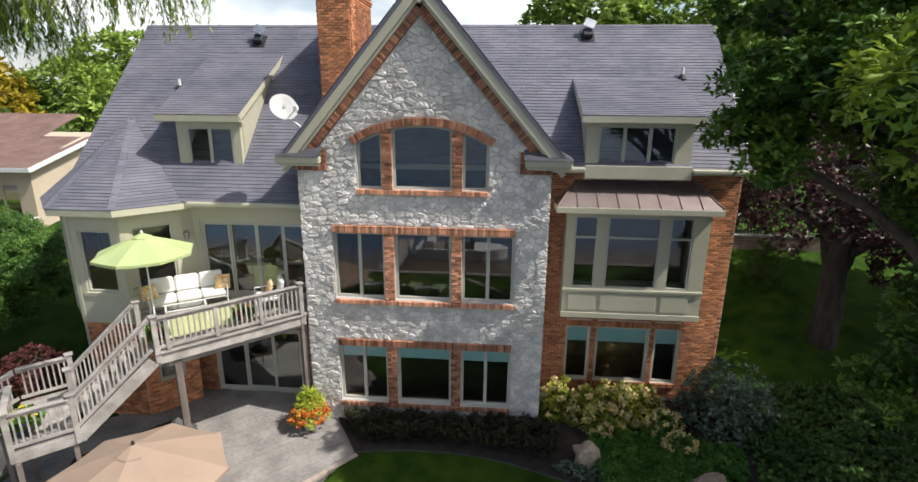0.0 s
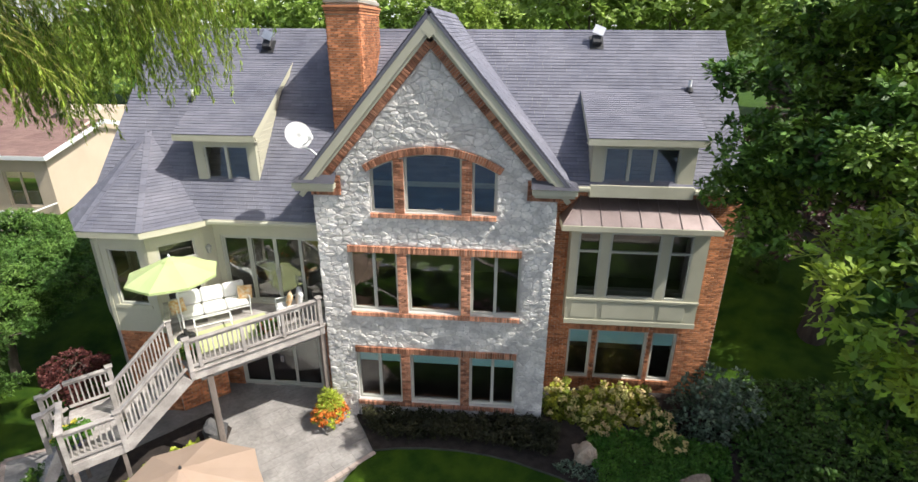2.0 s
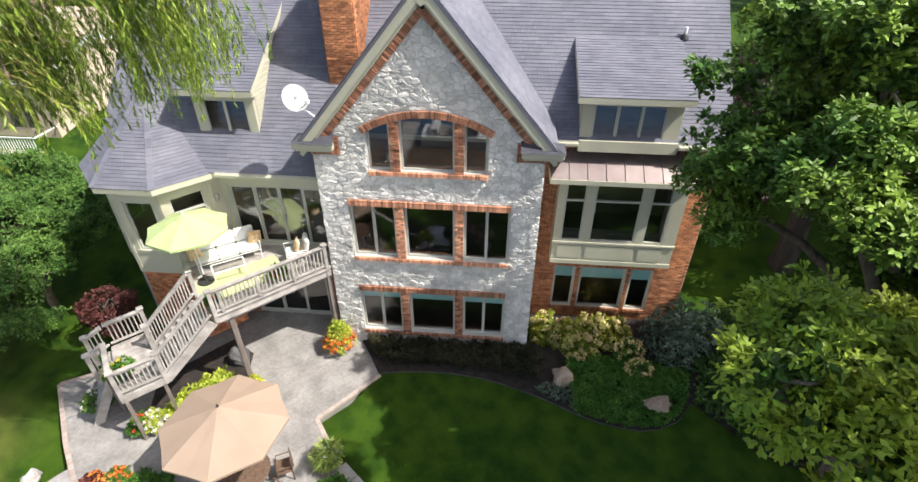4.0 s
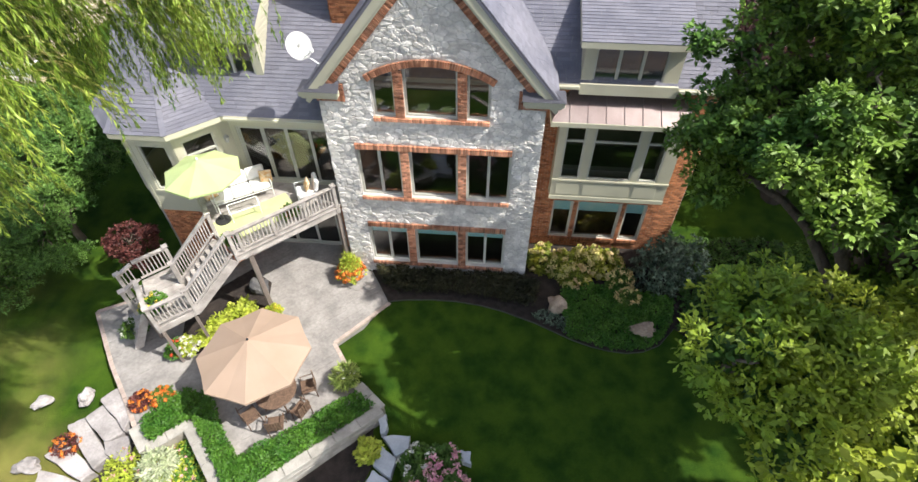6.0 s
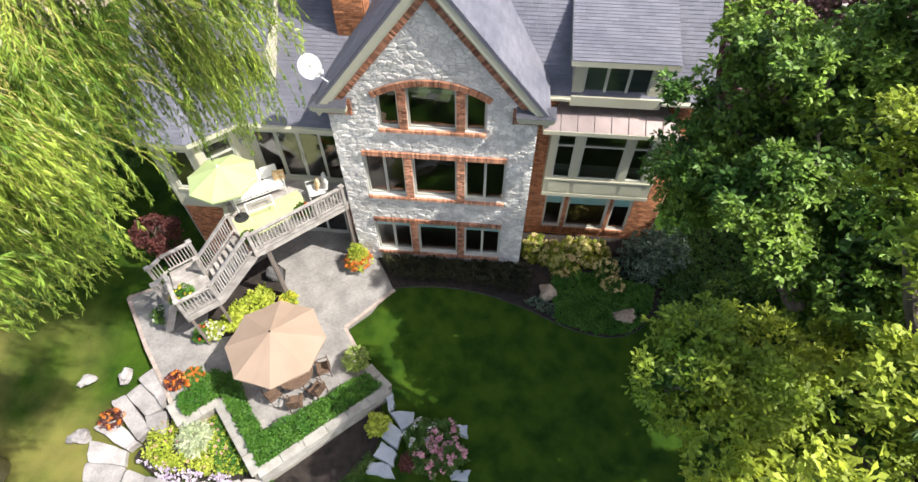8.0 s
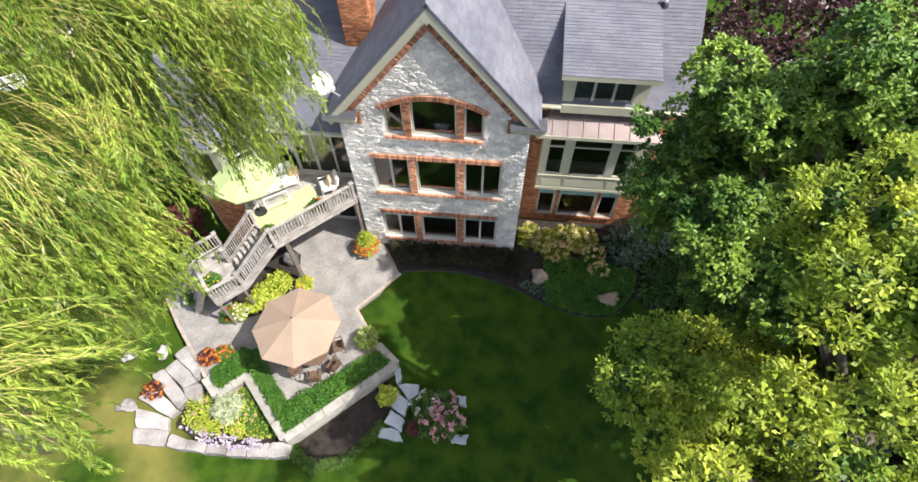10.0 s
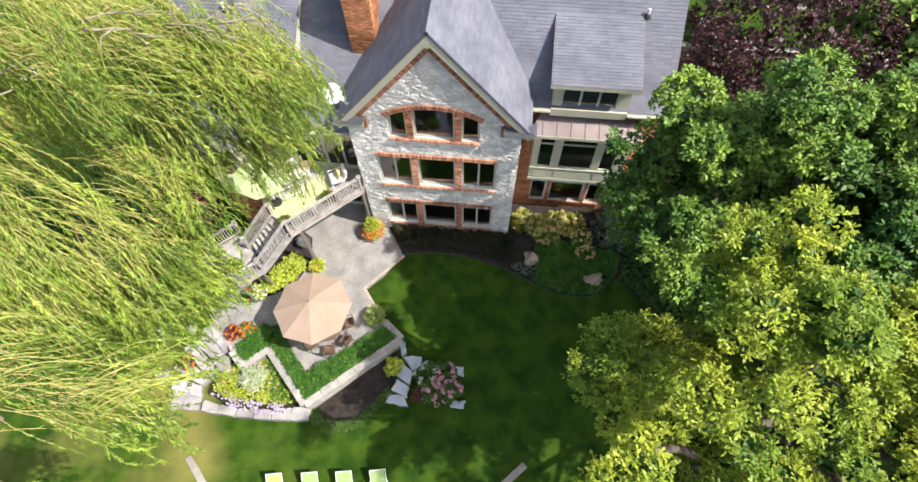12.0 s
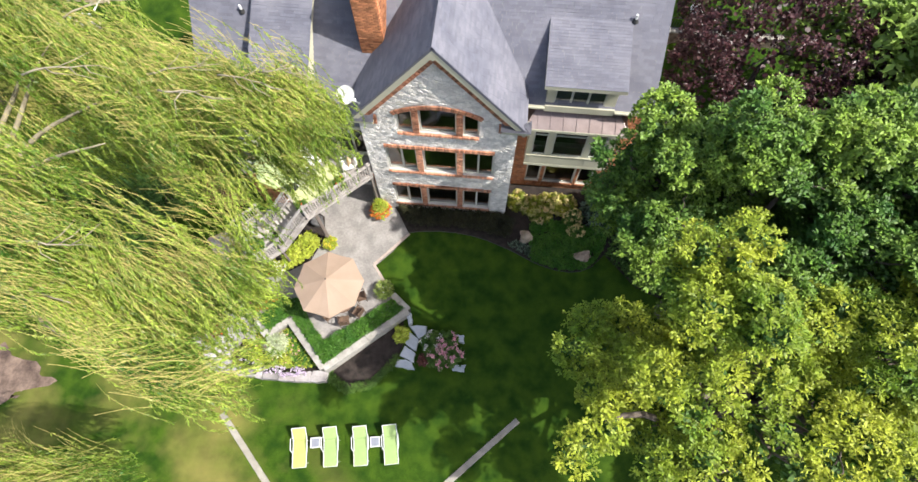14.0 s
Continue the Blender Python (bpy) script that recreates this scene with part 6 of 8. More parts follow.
def pillow(x, y, z, rz, tilt):
    bm = bmesh.new()
    bmesh.ops.create_cube(bm, size=1)
    bmesh.ops.subdivide_edges(bm, edges=bm.edges[:], cuts=4, use_grid_fill=True)
    m = Matrix.Translation((x, y, z)) @ Matrix.Rotation(rz, 4, "Z") @ Matrix.Rotation(tilt, 4, "X")
    for v in bm.verts:
        k = (1 - (2 * v.co.x) ** 4) * (1 - (2 * v.co.z) ** 4)
        v.co = m @ Vector((v.co.x * 0.42, v.co.y * 0.16 * (0.15 + 0.85 * k), v.co.z * 0.42))
    return tagged(part("pillow", bm, M_PILLOW, smooth=True), "orange and yellow floral throw pillow on white cushions", "pillow", "deck pillows")


so = sofa("sofa", 1.95, "white cushioned outdoor sofa on the deck", "sofa")
sa_ = math.radians(35)
so.matrix_basis = Matrix.Translation((-6.75, -0.02, DZ)) @ Matrix.Rotation(sa_, 4, "Z")
pillow(-7.50, -0.62, DZ + 0.66, sa_ + 0.35, -0.35)
pillow(-5.98, 0.46, DZ + 0.66, sa_ - 0.3, -0.35)
ac = sofa("armchair", 0.66, "white cushioned outdoor armchair on the deck", "armchair")
ac.matrix_basis = Matrix.Translation((-4.45, 0.12, DZ)) @ Matrix.Rotation(math.radians(-62), 4, "Z")
pillow(-4.42, 0.12, DZ + 0.66, math.radians(-62), -0.35)
bm = bmesh.new()
rc_ = Matrix.Translation((-5.95, -0.95, DZ + 0.004)) @ Matrix.Rotation(sa_ + 0.13, 4, "Z")
box(bm, -1.3, 1.3, -0.62, 0.62, 0.0, 0.008, rc_)
tagged(part("rug", bm, M_LIME_RUG), "lime green outdoor rug on the deck boards", "rug")
ct = thing("coffee_table", "low white metal coffee table on the green rug", "table", (-6.35, -0.85, DZ))
cm = Matrix.Translation((-6.35, -0.82, DZ)) @ Matrix.Rotation(sa_, 4, "Z")
bm = bmesh.new()
for q in ((-0.5, 0.5, -0.26, -0.23), (-0.5, 0.5, 0.23, 0.26), (-0.5, -0.47, -0.23, 0.23), (0.47, 0.5, -0.23, 0.23)):
    box(bm, q[0], q[1], q[2], q[3], 0.40, 0.425, cm)
part("frame", bm, M_WHITE, ct)
bm = bmesh.new()
bm.faces.new([bm.verts.new(cm @ Vector(p)) for p in ((-0.47, -0.23, 0.414), (0.47, -0.23, 0.414), (0.47, 0.23, 0.414), (-0.47, 0.23, 0.414))])
part("glass_top", bm, M_CLEAR, ct).visible_shadow = False
for x in (-0.47, 0.47):
    for y in (-0.23, 0.23):
        bm = bmesh.new()
        tube(bm, [cm @ Vector((x, y, 0.012)), cm @ Vector((x, y, 0.4))], [0.013, 0.013], 6)
        part("leg", bm, M_WHITE, ct)


def lounger(cloth, label):
    l = thing("sun_lounger", label, "sun lounger", group="sun loungers on the lawn")
    tilt = math.radians(38)
    bm = bmesh.new()
    for x in (-0.31, 0.31):
        tube(bm, [(x, -0.92, 0.30), (x, 0.25, 0.32)], [0.016, 0.016], 6)
    tube(bm, [(-0.31, -0.92, 0.30), (0.31, -0.92, 0.30)], [0.016, 0.016], 6)
    part("frame", bm, M_WHITE, l)
    bm = bmesh.new()
    by, bz = 0.25 + 0.62 * math.cos(tilt), 0.32 + 0.62 * math.sin(tilt)
    for x in (-0.31, 0.31):
        tube(bm, [(x, 0.25, 0.32), (x, by, bz)], [0.016, 0.016], 6)
    tube(bm, [(-0.31, by, bz), (0.31, by, bz)], [0.016, 0.016], 6)
    part("backrest_frame", bm, M_WHITE, l)
    bm = bmesh.new()
    box(bm, -0.28, 0.28, -0.92, 0.24, 0.312, 0.324)
    part("sling", bm, cloth, l)
    bm = bmesh.new()
    box(bm, -0.28, 0.28, 0.0, 0.62, -0.004, 0.008, Matrix.Translation((0, 0.25, 0.325)) @ Matrix.Rotation(tilt, 4, "X"))
    part("back_sling", bm, cloth, l)
    for x in (-0.31, 0.31):
        for y in (-0.75, 0.2):
            bm = bmesh.new()
            tube(bm, [(x * 1.05, y, 0), (x, y, 0.31)], [0.015, 0.015], 6)
            part("leg", bm, M_WHITE, l)
        bm = bmesh.new()
        tube(bm, [(x * 1.12, -0.28, 0.31), (x * 1.22, -0.18, 0.5), (x * 1.22, 0.28, 0.54), (x * 1.05, 0.38, 0.44)], [0.016, 0.018, 0.018, 0.016], 6)
        part("arm", bm, M_WHITE, l)
    return l


green = lounger(M_LIME_SLING, "lime green sling sun lounger with white frame on the lawn")
yellow = lounger(M_YELLOW_SLING, "yellow-green sling sun lounger with white frame on the lawn")
lt = math.radians(10)
def lawn_pose(x, y, a):
    return Matrix.Translation((x, y, ground_z(x, y) + 0.015)) @ Matrix.Rotation(a, 4, "Z")
yellow.matrix_basis = lawn_pose(-5.28, -12.42, lt)
green.matrix_basis = lawn_pose(-3.88, -12.24, lt)
copy_thing(green, lawn_pose(-2.52, -12.07, lt))
copy_thing(green, lawn_pose(-1.16, -11.88, lt + 0.02))
def side_table(m):
    t = thing("side_table", "small white square side table with grey top between loungers", "table", group="lounger side tables")
    bm = bmesh.new()
    for q in ((-0.22, 0.22, -0.22, -0.185), (-0.22, 0.22, 0.185, 0.22), (-0.22, -0.185, -0.185, 0.185), (0.185, 0.22, -0.185, 0.185)):
        box(bm, q[0], q[1], q[2], q[3], 0.38, 0.42)
    part("rim", bm, M_WHITE, t)
    bm = bmesh.new()
    box(bm, -0.185, 0.185, -0.185, 0.185, 0.39, 0.41)
    part("tabletop", bm, M_GREY_TOP, t)
    for x in (-0.2, 0.2):
        for y in (-0.2, 0.2):
            bm = bmesh.new()
            box(bm, x - 0.016, x + 0.016, y - 0.016, y + 0.016, 0, 0.38)
            part("leg", bm, M_WHITE, t)
    t.matrix_basis = m
    return t
st_ = side_table(lawn_pose(-4.58, -12.22, lt))
copy_thing(st_, lawn_pose(-1.86, -11.92, lt))


def garden_bench(m):
    b = thing("garden_bench", "white wooden slatted garden bench on the side lawn", "bench")
    for k in range(4):
        bm = bmesh.new()
        box(bm, -0.75, 0.75, -0.26 + 0.13 * k, -0.16 + 0.13 * k, 0.42, 0.45)
        part("seat_slat", bm, M_WHITE, b)
    for k in range(3):
        bm = bmesh.new()
        box(bm, -0.75, 0.75, 0.27, 0.30, 0.55 + 0.14 * k, 0.65 + 0.14 * k)
        part("back_slat", bm, M_WHITE, b)
    for x in (-0.68, 0.68):
        for y, h in ((-0.24, 0.62), (0.33, 0.95)):
            bm = bmesh.new()
            box(bm, x - 0.035, x + 0.035, y - 0.03, y + 0.03, 0.0, h)
            part("leg", bm, M_WHITE, b)
        bm = bmesh.new()
        box(bm, x - 0.05, x + 0.05, -0.3, 0.36, 0.622, 0.65)
        part("arm", bm, M_WHITE, b)
    b.matrix_basis = m


garden_bench(Matrix.Translation((-23.4, 6.7, ground_z(-23.4, 6.7))) @ Matrix.Rotation(0.6, 4, "Z"))


# ---- foliage ----
nrng = np.random.default_rng(11)
OAK_LEAF = np.array([(0, 0.03), (0.22, 0.12), (0.34, 0.30), (0.48, 0.14), (0.66, 0.40), (0.78, 0.18), (1.0, 0.0), (0.78, -0.18), (0.66, -0.40), (0.48, -0.14), (0.34, -0.30), (0.22, -0.12)])
OVAL_LEAF = np.array([(0, 0), (0.3, 0.25), (0.65, 0.22), (1.0, 0.0), (0.65, -0.22), (0.3, -0.25)])
NARROW_LEAF = np.array([(0, 0), (0.4, 0.075), (1.0, 0.0), (0.4, -0.075)])
LOBED_LEAF = np.array([(0, 0.015), (0.30, 0.10), (0.44, 0.05), (0.72, 0.20), (1.0, 0.0), (0.72, -0.20), (0.44, -0.05), (0.30, -0.10)])
CARD_LEAF = np.array([(0, 0.1), (0.35, 0.45), (0.8, 0.35), (1.0, -0.1), (0.6, -0.45), (0.2, -0.3)])


def unit(a):
    return a / np.maximum(np.linalg.norm(a, axis=1, keepdims=True), 1e-6)


def leaf_cloud(name, pos, axis, face, length, outline, mat, parent=None, label="", droop=0.12):
    """Many single leaves in one mesh: base point, direction, facing and length of each."""
    axis = unit(axis)
    side = unit(np.cross(face, axis))
    nrm = np.cross(axis, side)
    n, k = len(pos), len(outline)
    t, s = outline[:, 0], outline[:, 1]
    co = (pos[:, None, :] + length[:, None, None] * (t[None, :, None] * axis[:, None, :] + s[None, :, None] * side[:, None, :]
          - droop * (t ** 2)[None, :, None] * nrm[:, None, :] + 0.35 * np.abs(s)[None, :, None] * nrm[:, None, :]))
    me = bpy.data.meshes.new(name)
    me.vertices.add(n * k)
    me.vertices.foreach_set("co", co.reshape(-1).astype(np.float32))
    me.loops.add(n * k)
    me.loops.foreach_set("vertex_index", np.arange(n * k, dtype=np.int32))
    me.polygons.add(n)
    me.polygons.foreach_set("loop_start", np.arange(0, n * k, k, dtype=np.int32))
    me.update(calc_edges=True)
    return finish(new(name, me), mat, parent, label)


def sphere_dirs(n, up=-1.0):
    d = unit(nrng.normal(size=(int(n * 2.5) + 20, 3)))
    d = d[d[:, 2] > up]
    while len(d) < n:
        d = np.concatenate([d, d])
    return d[:n]


def crown_points(lobes, spacing, sub, per, up=-0.55, deep=0.72):
    """Twig tips over the bumpy outside of a crown made of egg-shaped lobes: points and outward directions."""
    pts, outs = [], []
    L = np.array([l[:3] for l in lobes]), np.array([l[3:6] for l in lobes])
    for c, r in zip(*L):
        a = 4 * math.pi * ((r[0] * r[1]) ** 1.6 / 3 + (r[0] * r[2]) ** 1.6 / 3 + (r[1] * r[2]) ** 1.6 / 3) ** (1 / 1.6)
        n = max(6, int(a / spacing ** 2))
        d = sphere_dirs(n, up)
        base = c + d * r * nrng.uniform(0.78, 1.0, (n, 1))
        q = ((base[:, None, :] - L[0][None]) / L[1][None])
        keep = (np.sum(np.linalg.norm(q, axis=2) < deep, axis=1) == 0)
        base, d = base[keep], d[keep]
        for b, o in zip(base, d):
            rr = sub * nrng.uniform(0.65, 1.25)
            m = max(4, int(per * (rr / sub) ** 2))
            e = unit(nrng.normal(size=(m, 3)) + 0.9 * o + np.array([0, 0, 0.45]))
            pts.append(b + e * rr * nrng.uniform(0.55, 1.0, (m, 1)) * np.array([1, 1, 0.75]))
            outs.append(e)
    return np.concatenate(pts), np.concatenate(outs)


def rosettes(pts, outs, leaves, length, spread=0.8):
    """Leaves fanned out round every twig tip."""
    n = len(pts) * leaves
    p = np.repeat(pts, leaves, 0)
    o = np.repeat(outs, leaves, 0)
    a = unit(o * 0.55 + spread * nrng.normal(size=(n, 3)) * np.array([1, 1, 0.6]))
    f = unit(o * 0.5 + np.array([0, 0, 0.9]) + 0.45 * nrng.normal(size=(n, 3)))
    return p + a * 0.02, a, f, length * nrng.uniform(0.7, 1.25, n)


def limb(bm, a, b, r0, r1, bend=0.3, steps=6, n=7, seed=0):
    r = random.Random(seed)
    a, b = Vector(a), Vector(b)
    p0, p1, f0, f1 = r.uniform(0, 6.3), r.uniform(0, 6.3), r.uniform(2.5, 7.0), r.uniform(2.5, 7.0)
    pts, rad = [], []
    for i in range(steps + 1):
        t = i / steps
        w = math.sin(math.pi * t) * bend
        pts.append(a.lerp(b, t) + Vector((math.sin(p0 + f0 * t) * w * 0.55, math.sin(p1 + f1 * t) * w * 0.55, w)))
        rad.append(r0 + (r1 - r0) * t)
    tube(bm, pts, rad, n)
    return pts


def tree(name, label, trunk, top, r, lobes, spacing, sub, per, leaves, length, outline, mat, bark=M_BARK, inner=None, up=-0.55, cat="tree", group=""):
    t = thing(name, label, cat, (trunk[0], trunk[1], trunk[2]), group)
    bm = bmesh.new()
    tx, ty, tz = top
    limb(bm, trunk, top, r, r * 0.55, 0.15, 8, 10, seed=int(abs(tx * 10)))
    for i, l in enumerate(lobes):
        limb(bm, Vector(trunk).lerp(Vector(top), 0.55 + 0.45 * (i % 3) / 2), (l[0], l[1], l[2]), r * 0.42, r * 0.12, 0.5, 6, 7, seed=i + 3)
        for j in range(4):
            d = sphere_dirs(1, -0.2)[0]
            limb(bm, (l[0], l[1], l[2]), (l[0] + d[0] * l[3] * 0.8, l[1] + d[1] * l[4] * 0.8, l[2] + d[2] * l[5] * 0.8), r * 0.13, 0.015, 0.25, 5, 5, seed=i * 7 + j)
    part("trunk", bm, bark, t, smooth=True)
    pts, outs = crown_points(lobes, spacing, sub, per, up)
    leaf_cloud("crown", *rosettes(pts, outs, leaves, length), outline, mat, t)
    if inner:
        c = np.concatenate([np.array(l[:3]) + sphere_dirs(int(inner * l[3] * l[4]), -0.8) * np.array(l[3:6]) * nrng.uniform(0.45, 0.85, (int(inner * l[3] * l[4]), 1)) for l in lobes])
        a = unit(nrng.normal(size=c.shape))
        leaf_cloud("inner_foliage", c, a, unit(nrng.normal(size=c.shape) + np.array([0, 0, 1.0])), length * 1.5 * nrng.uniform(0.7, 1.2, len(c)), CARD_LEAF, M_SHADED_LEAF if mat is M_OAK else mat, t)
    return t


# oaks beside the lawn: boughs that end in tufts, with shaded gaps between them
def tufted_tree(name, label, trunk, top, r, boughs, gap, tuft, spacing, per, leaves, length, mat=M_OAK, dark=M_SHADED_LEAF, outline=LOBED_LEAF, inner=170):
    t = thing(name, label, "tree", trunk)
    bm = bmesh.new()
    limb(bm, trunk, top, r, r * 0.55, 0.15, 8, 10, seed=5)
    tufts = []
    C, R = np.array([l[:3] for l in boughs]), np.array([l[3:6] for l in boughs])
    for i, (c, rr) in enumerate(zip(C, R)):
        limb(bm, Vector(trunk).lerp(Vector(top), 0.55 + 0.45 * (i % 3) / 2), c, r * 0.42, r * 0.14, 0.5, 6, 7, seed=i + 3)
        n = max(5, int(9.0 * (rr[0] * rr[1] + rr[0] * rr[2] + rr[1] * rr[2]) / 3 / gap ** 2 * 1.5))
        k = np.arange(n) + 0.5
        ph, th = np.arccos(1 - 1.62 * k / n), 2.39996 * k + i
        d = np.stack([np.cos(th) * np.sin(ph), np.sin(th) * np.sin(ph), np.cos(ph)], 1)
        p = c + d * rr * nrng.uniform(0.70, 1.0, (n, 1)) + nrng.normal(size=(n, 3)) * 0.18
        for q, o in zip(p, d):
            if np.sum(np.linalg.norm((q - C) / R, axis=1) < 0.66) == 0:
                tufts.append((q, o, tuft * nrng.uniform(0.6, 1.2)))
                limb(bm, c, q - o * 0.2, r * 0.10, 0.018, 0.2, 5, 5, seed=len(tufts))
    part("trunk", bm, M_BARK, t, smooth=True)
    pts, outs = [], []
    for q, o, u in tufts:
        n = max(8, int(9.5 * u * u / spacing ** 2))
        d = unit(sphere_dirs(n, -0.45) + 0.35 * o + np.array([0, 0, 0.15]))
        bump = np.array([1 + 0.40 * noise.noise(Vector((v[0] * 2.8 + q[0], v[1] * 2.8 + q[1], v[2] * 2.8 + q[2]))) for v in d])[:, None]
        c = q + d * u * np.array([1.0, 1.0, 0.72]) * bump * nrng.uniform(0.72, 1.0, (n, 1))
        for b, e in zip(c, d):
            f = unit(nrng.normal(size=(per, 3)) + 0.9 * e + np.array([0, 0, 0.4]))
            pts.append(b + f * spacing * 0.6 * nrng.uniform(0.3, 1.0, (per, 1)))
            outs.append(unit(f + 0.8 * e))
    pts, outs = np.concatenate(pts), np.concatenate(outs)
    tagged(leaf_cloud("crown", *rosettes(pts, outs, leaves, length, 0.85), outline, mat, t), kind="stuff")
    # inner leaves in a darkened tone that paints the shade inside the crown
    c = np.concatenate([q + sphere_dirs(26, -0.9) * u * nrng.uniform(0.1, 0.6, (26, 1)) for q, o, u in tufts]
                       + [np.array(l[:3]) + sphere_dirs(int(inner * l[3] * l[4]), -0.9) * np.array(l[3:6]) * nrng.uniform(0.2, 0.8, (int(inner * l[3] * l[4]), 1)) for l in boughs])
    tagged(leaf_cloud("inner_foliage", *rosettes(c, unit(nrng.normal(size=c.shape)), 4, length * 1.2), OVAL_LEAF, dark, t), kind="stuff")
    return t


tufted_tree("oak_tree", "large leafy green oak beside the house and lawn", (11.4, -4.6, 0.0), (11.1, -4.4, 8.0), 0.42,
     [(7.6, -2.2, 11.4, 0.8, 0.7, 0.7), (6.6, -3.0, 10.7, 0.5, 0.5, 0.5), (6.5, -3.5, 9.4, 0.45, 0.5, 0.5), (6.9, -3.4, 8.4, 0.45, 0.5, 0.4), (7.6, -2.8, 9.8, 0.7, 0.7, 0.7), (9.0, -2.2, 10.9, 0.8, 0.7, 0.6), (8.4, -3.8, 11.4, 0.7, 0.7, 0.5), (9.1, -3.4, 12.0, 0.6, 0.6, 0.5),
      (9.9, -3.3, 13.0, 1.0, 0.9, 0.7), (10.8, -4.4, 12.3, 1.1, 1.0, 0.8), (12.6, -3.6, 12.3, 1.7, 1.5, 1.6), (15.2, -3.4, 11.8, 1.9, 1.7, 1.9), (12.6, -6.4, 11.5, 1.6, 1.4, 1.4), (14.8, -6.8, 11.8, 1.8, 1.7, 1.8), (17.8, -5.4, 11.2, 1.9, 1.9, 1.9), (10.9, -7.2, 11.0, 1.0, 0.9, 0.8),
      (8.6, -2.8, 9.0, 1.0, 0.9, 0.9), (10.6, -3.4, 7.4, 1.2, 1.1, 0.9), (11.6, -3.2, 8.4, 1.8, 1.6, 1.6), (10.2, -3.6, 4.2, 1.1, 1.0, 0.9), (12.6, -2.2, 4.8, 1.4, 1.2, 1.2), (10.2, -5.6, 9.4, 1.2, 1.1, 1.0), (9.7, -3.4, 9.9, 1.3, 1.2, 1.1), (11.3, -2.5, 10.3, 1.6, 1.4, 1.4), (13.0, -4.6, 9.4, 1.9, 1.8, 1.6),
      # last three boughs here are out of view, added to shade the lower crown
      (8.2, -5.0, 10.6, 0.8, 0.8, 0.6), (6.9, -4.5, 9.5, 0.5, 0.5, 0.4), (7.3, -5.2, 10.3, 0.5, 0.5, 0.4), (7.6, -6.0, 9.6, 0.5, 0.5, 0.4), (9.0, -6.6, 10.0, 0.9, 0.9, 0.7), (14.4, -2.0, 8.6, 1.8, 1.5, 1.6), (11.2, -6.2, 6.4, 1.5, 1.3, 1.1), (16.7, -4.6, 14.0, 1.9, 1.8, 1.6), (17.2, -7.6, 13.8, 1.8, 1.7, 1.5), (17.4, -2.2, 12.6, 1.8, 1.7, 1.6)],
     1.1, 0.58, 0.36, 5, 6, 0.135, M_OAK_GREEN, M_SHADED_LEAF, OVAL_LEAF * np.array([1, 0.85]), 240)
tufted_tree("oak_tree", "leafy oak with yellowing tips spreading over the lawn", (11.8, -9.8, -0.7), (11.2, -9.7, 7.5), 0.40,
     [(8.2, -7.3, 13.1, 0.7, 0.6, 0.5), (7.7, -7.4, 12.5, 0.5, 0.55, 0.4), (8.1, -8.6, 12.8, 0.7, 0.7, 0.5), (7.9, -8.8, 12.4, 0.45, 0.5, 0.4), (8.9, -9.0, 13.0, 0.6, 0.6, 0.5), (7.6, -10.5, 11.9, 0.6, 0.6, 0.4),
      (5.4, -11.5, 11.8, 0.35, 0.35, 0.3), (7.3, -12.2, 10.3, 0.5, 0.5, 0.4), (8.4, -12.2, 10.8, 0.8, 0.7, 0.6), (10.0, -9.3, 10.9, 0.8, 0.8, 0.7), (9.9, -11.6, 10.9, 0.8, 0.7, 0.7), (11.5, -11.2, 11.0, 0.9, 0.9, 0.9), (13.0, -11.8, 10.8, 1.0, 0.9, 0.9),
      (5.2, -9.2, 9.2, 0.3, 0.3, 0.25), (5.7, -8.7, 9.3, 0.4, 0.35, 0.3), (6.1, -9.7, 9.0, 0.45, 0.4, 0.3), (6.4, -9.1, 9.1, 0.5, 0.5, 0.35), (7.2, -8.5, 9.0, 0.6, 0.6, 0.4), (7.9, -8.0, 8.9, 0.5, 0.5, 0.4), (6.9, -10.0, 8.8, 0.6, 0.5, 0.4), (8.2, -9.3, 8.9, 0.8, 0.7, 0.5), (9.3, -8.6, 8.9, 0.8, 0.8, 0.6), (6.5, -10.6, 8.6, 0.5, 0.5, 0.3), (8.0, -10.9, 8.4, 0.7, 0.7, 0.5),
      # the two boughs at y -14 are out of view, added to shade the lawn
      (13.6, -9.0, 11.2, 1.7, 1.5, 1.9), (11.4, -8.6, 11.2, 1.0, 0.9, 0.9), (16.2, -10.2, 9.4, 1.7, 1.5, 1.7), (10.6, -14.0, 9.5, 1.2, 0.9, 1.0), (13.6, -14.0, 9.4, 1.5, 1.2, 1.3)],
     1.1, 0.56, 0.37, 5, 5, 0.150, M_OAK, M_SHADED_LEAF, LOBED_LEAF, 20)
# purple beech behind the house corner
tree("copper_beech", "dark purple-leaved beech tree beside the house", (13.7, 4.9, 0.6), (13.9, 5.1, 5.0), 0.52,
     [(15.2, 6.2, 6.6, 4.4, 3.6, 2.9), (12.3, 5.6, 5.6, 1.8, 1.9, 1.9), (18.5, 5.5, 6.4, 3.2, 3.0, 2.8), (14.8, 10.0, 6.2, 3.2, 3.0, 2.6), (16.2, 3.2, 4.6, 2.2, 2.0, 1.6)],
     1.1, 0.65, 26, 6, 0.15, OVAL_LEAF, M_BEECH, bark=M_DARK_BARK, inner=60)
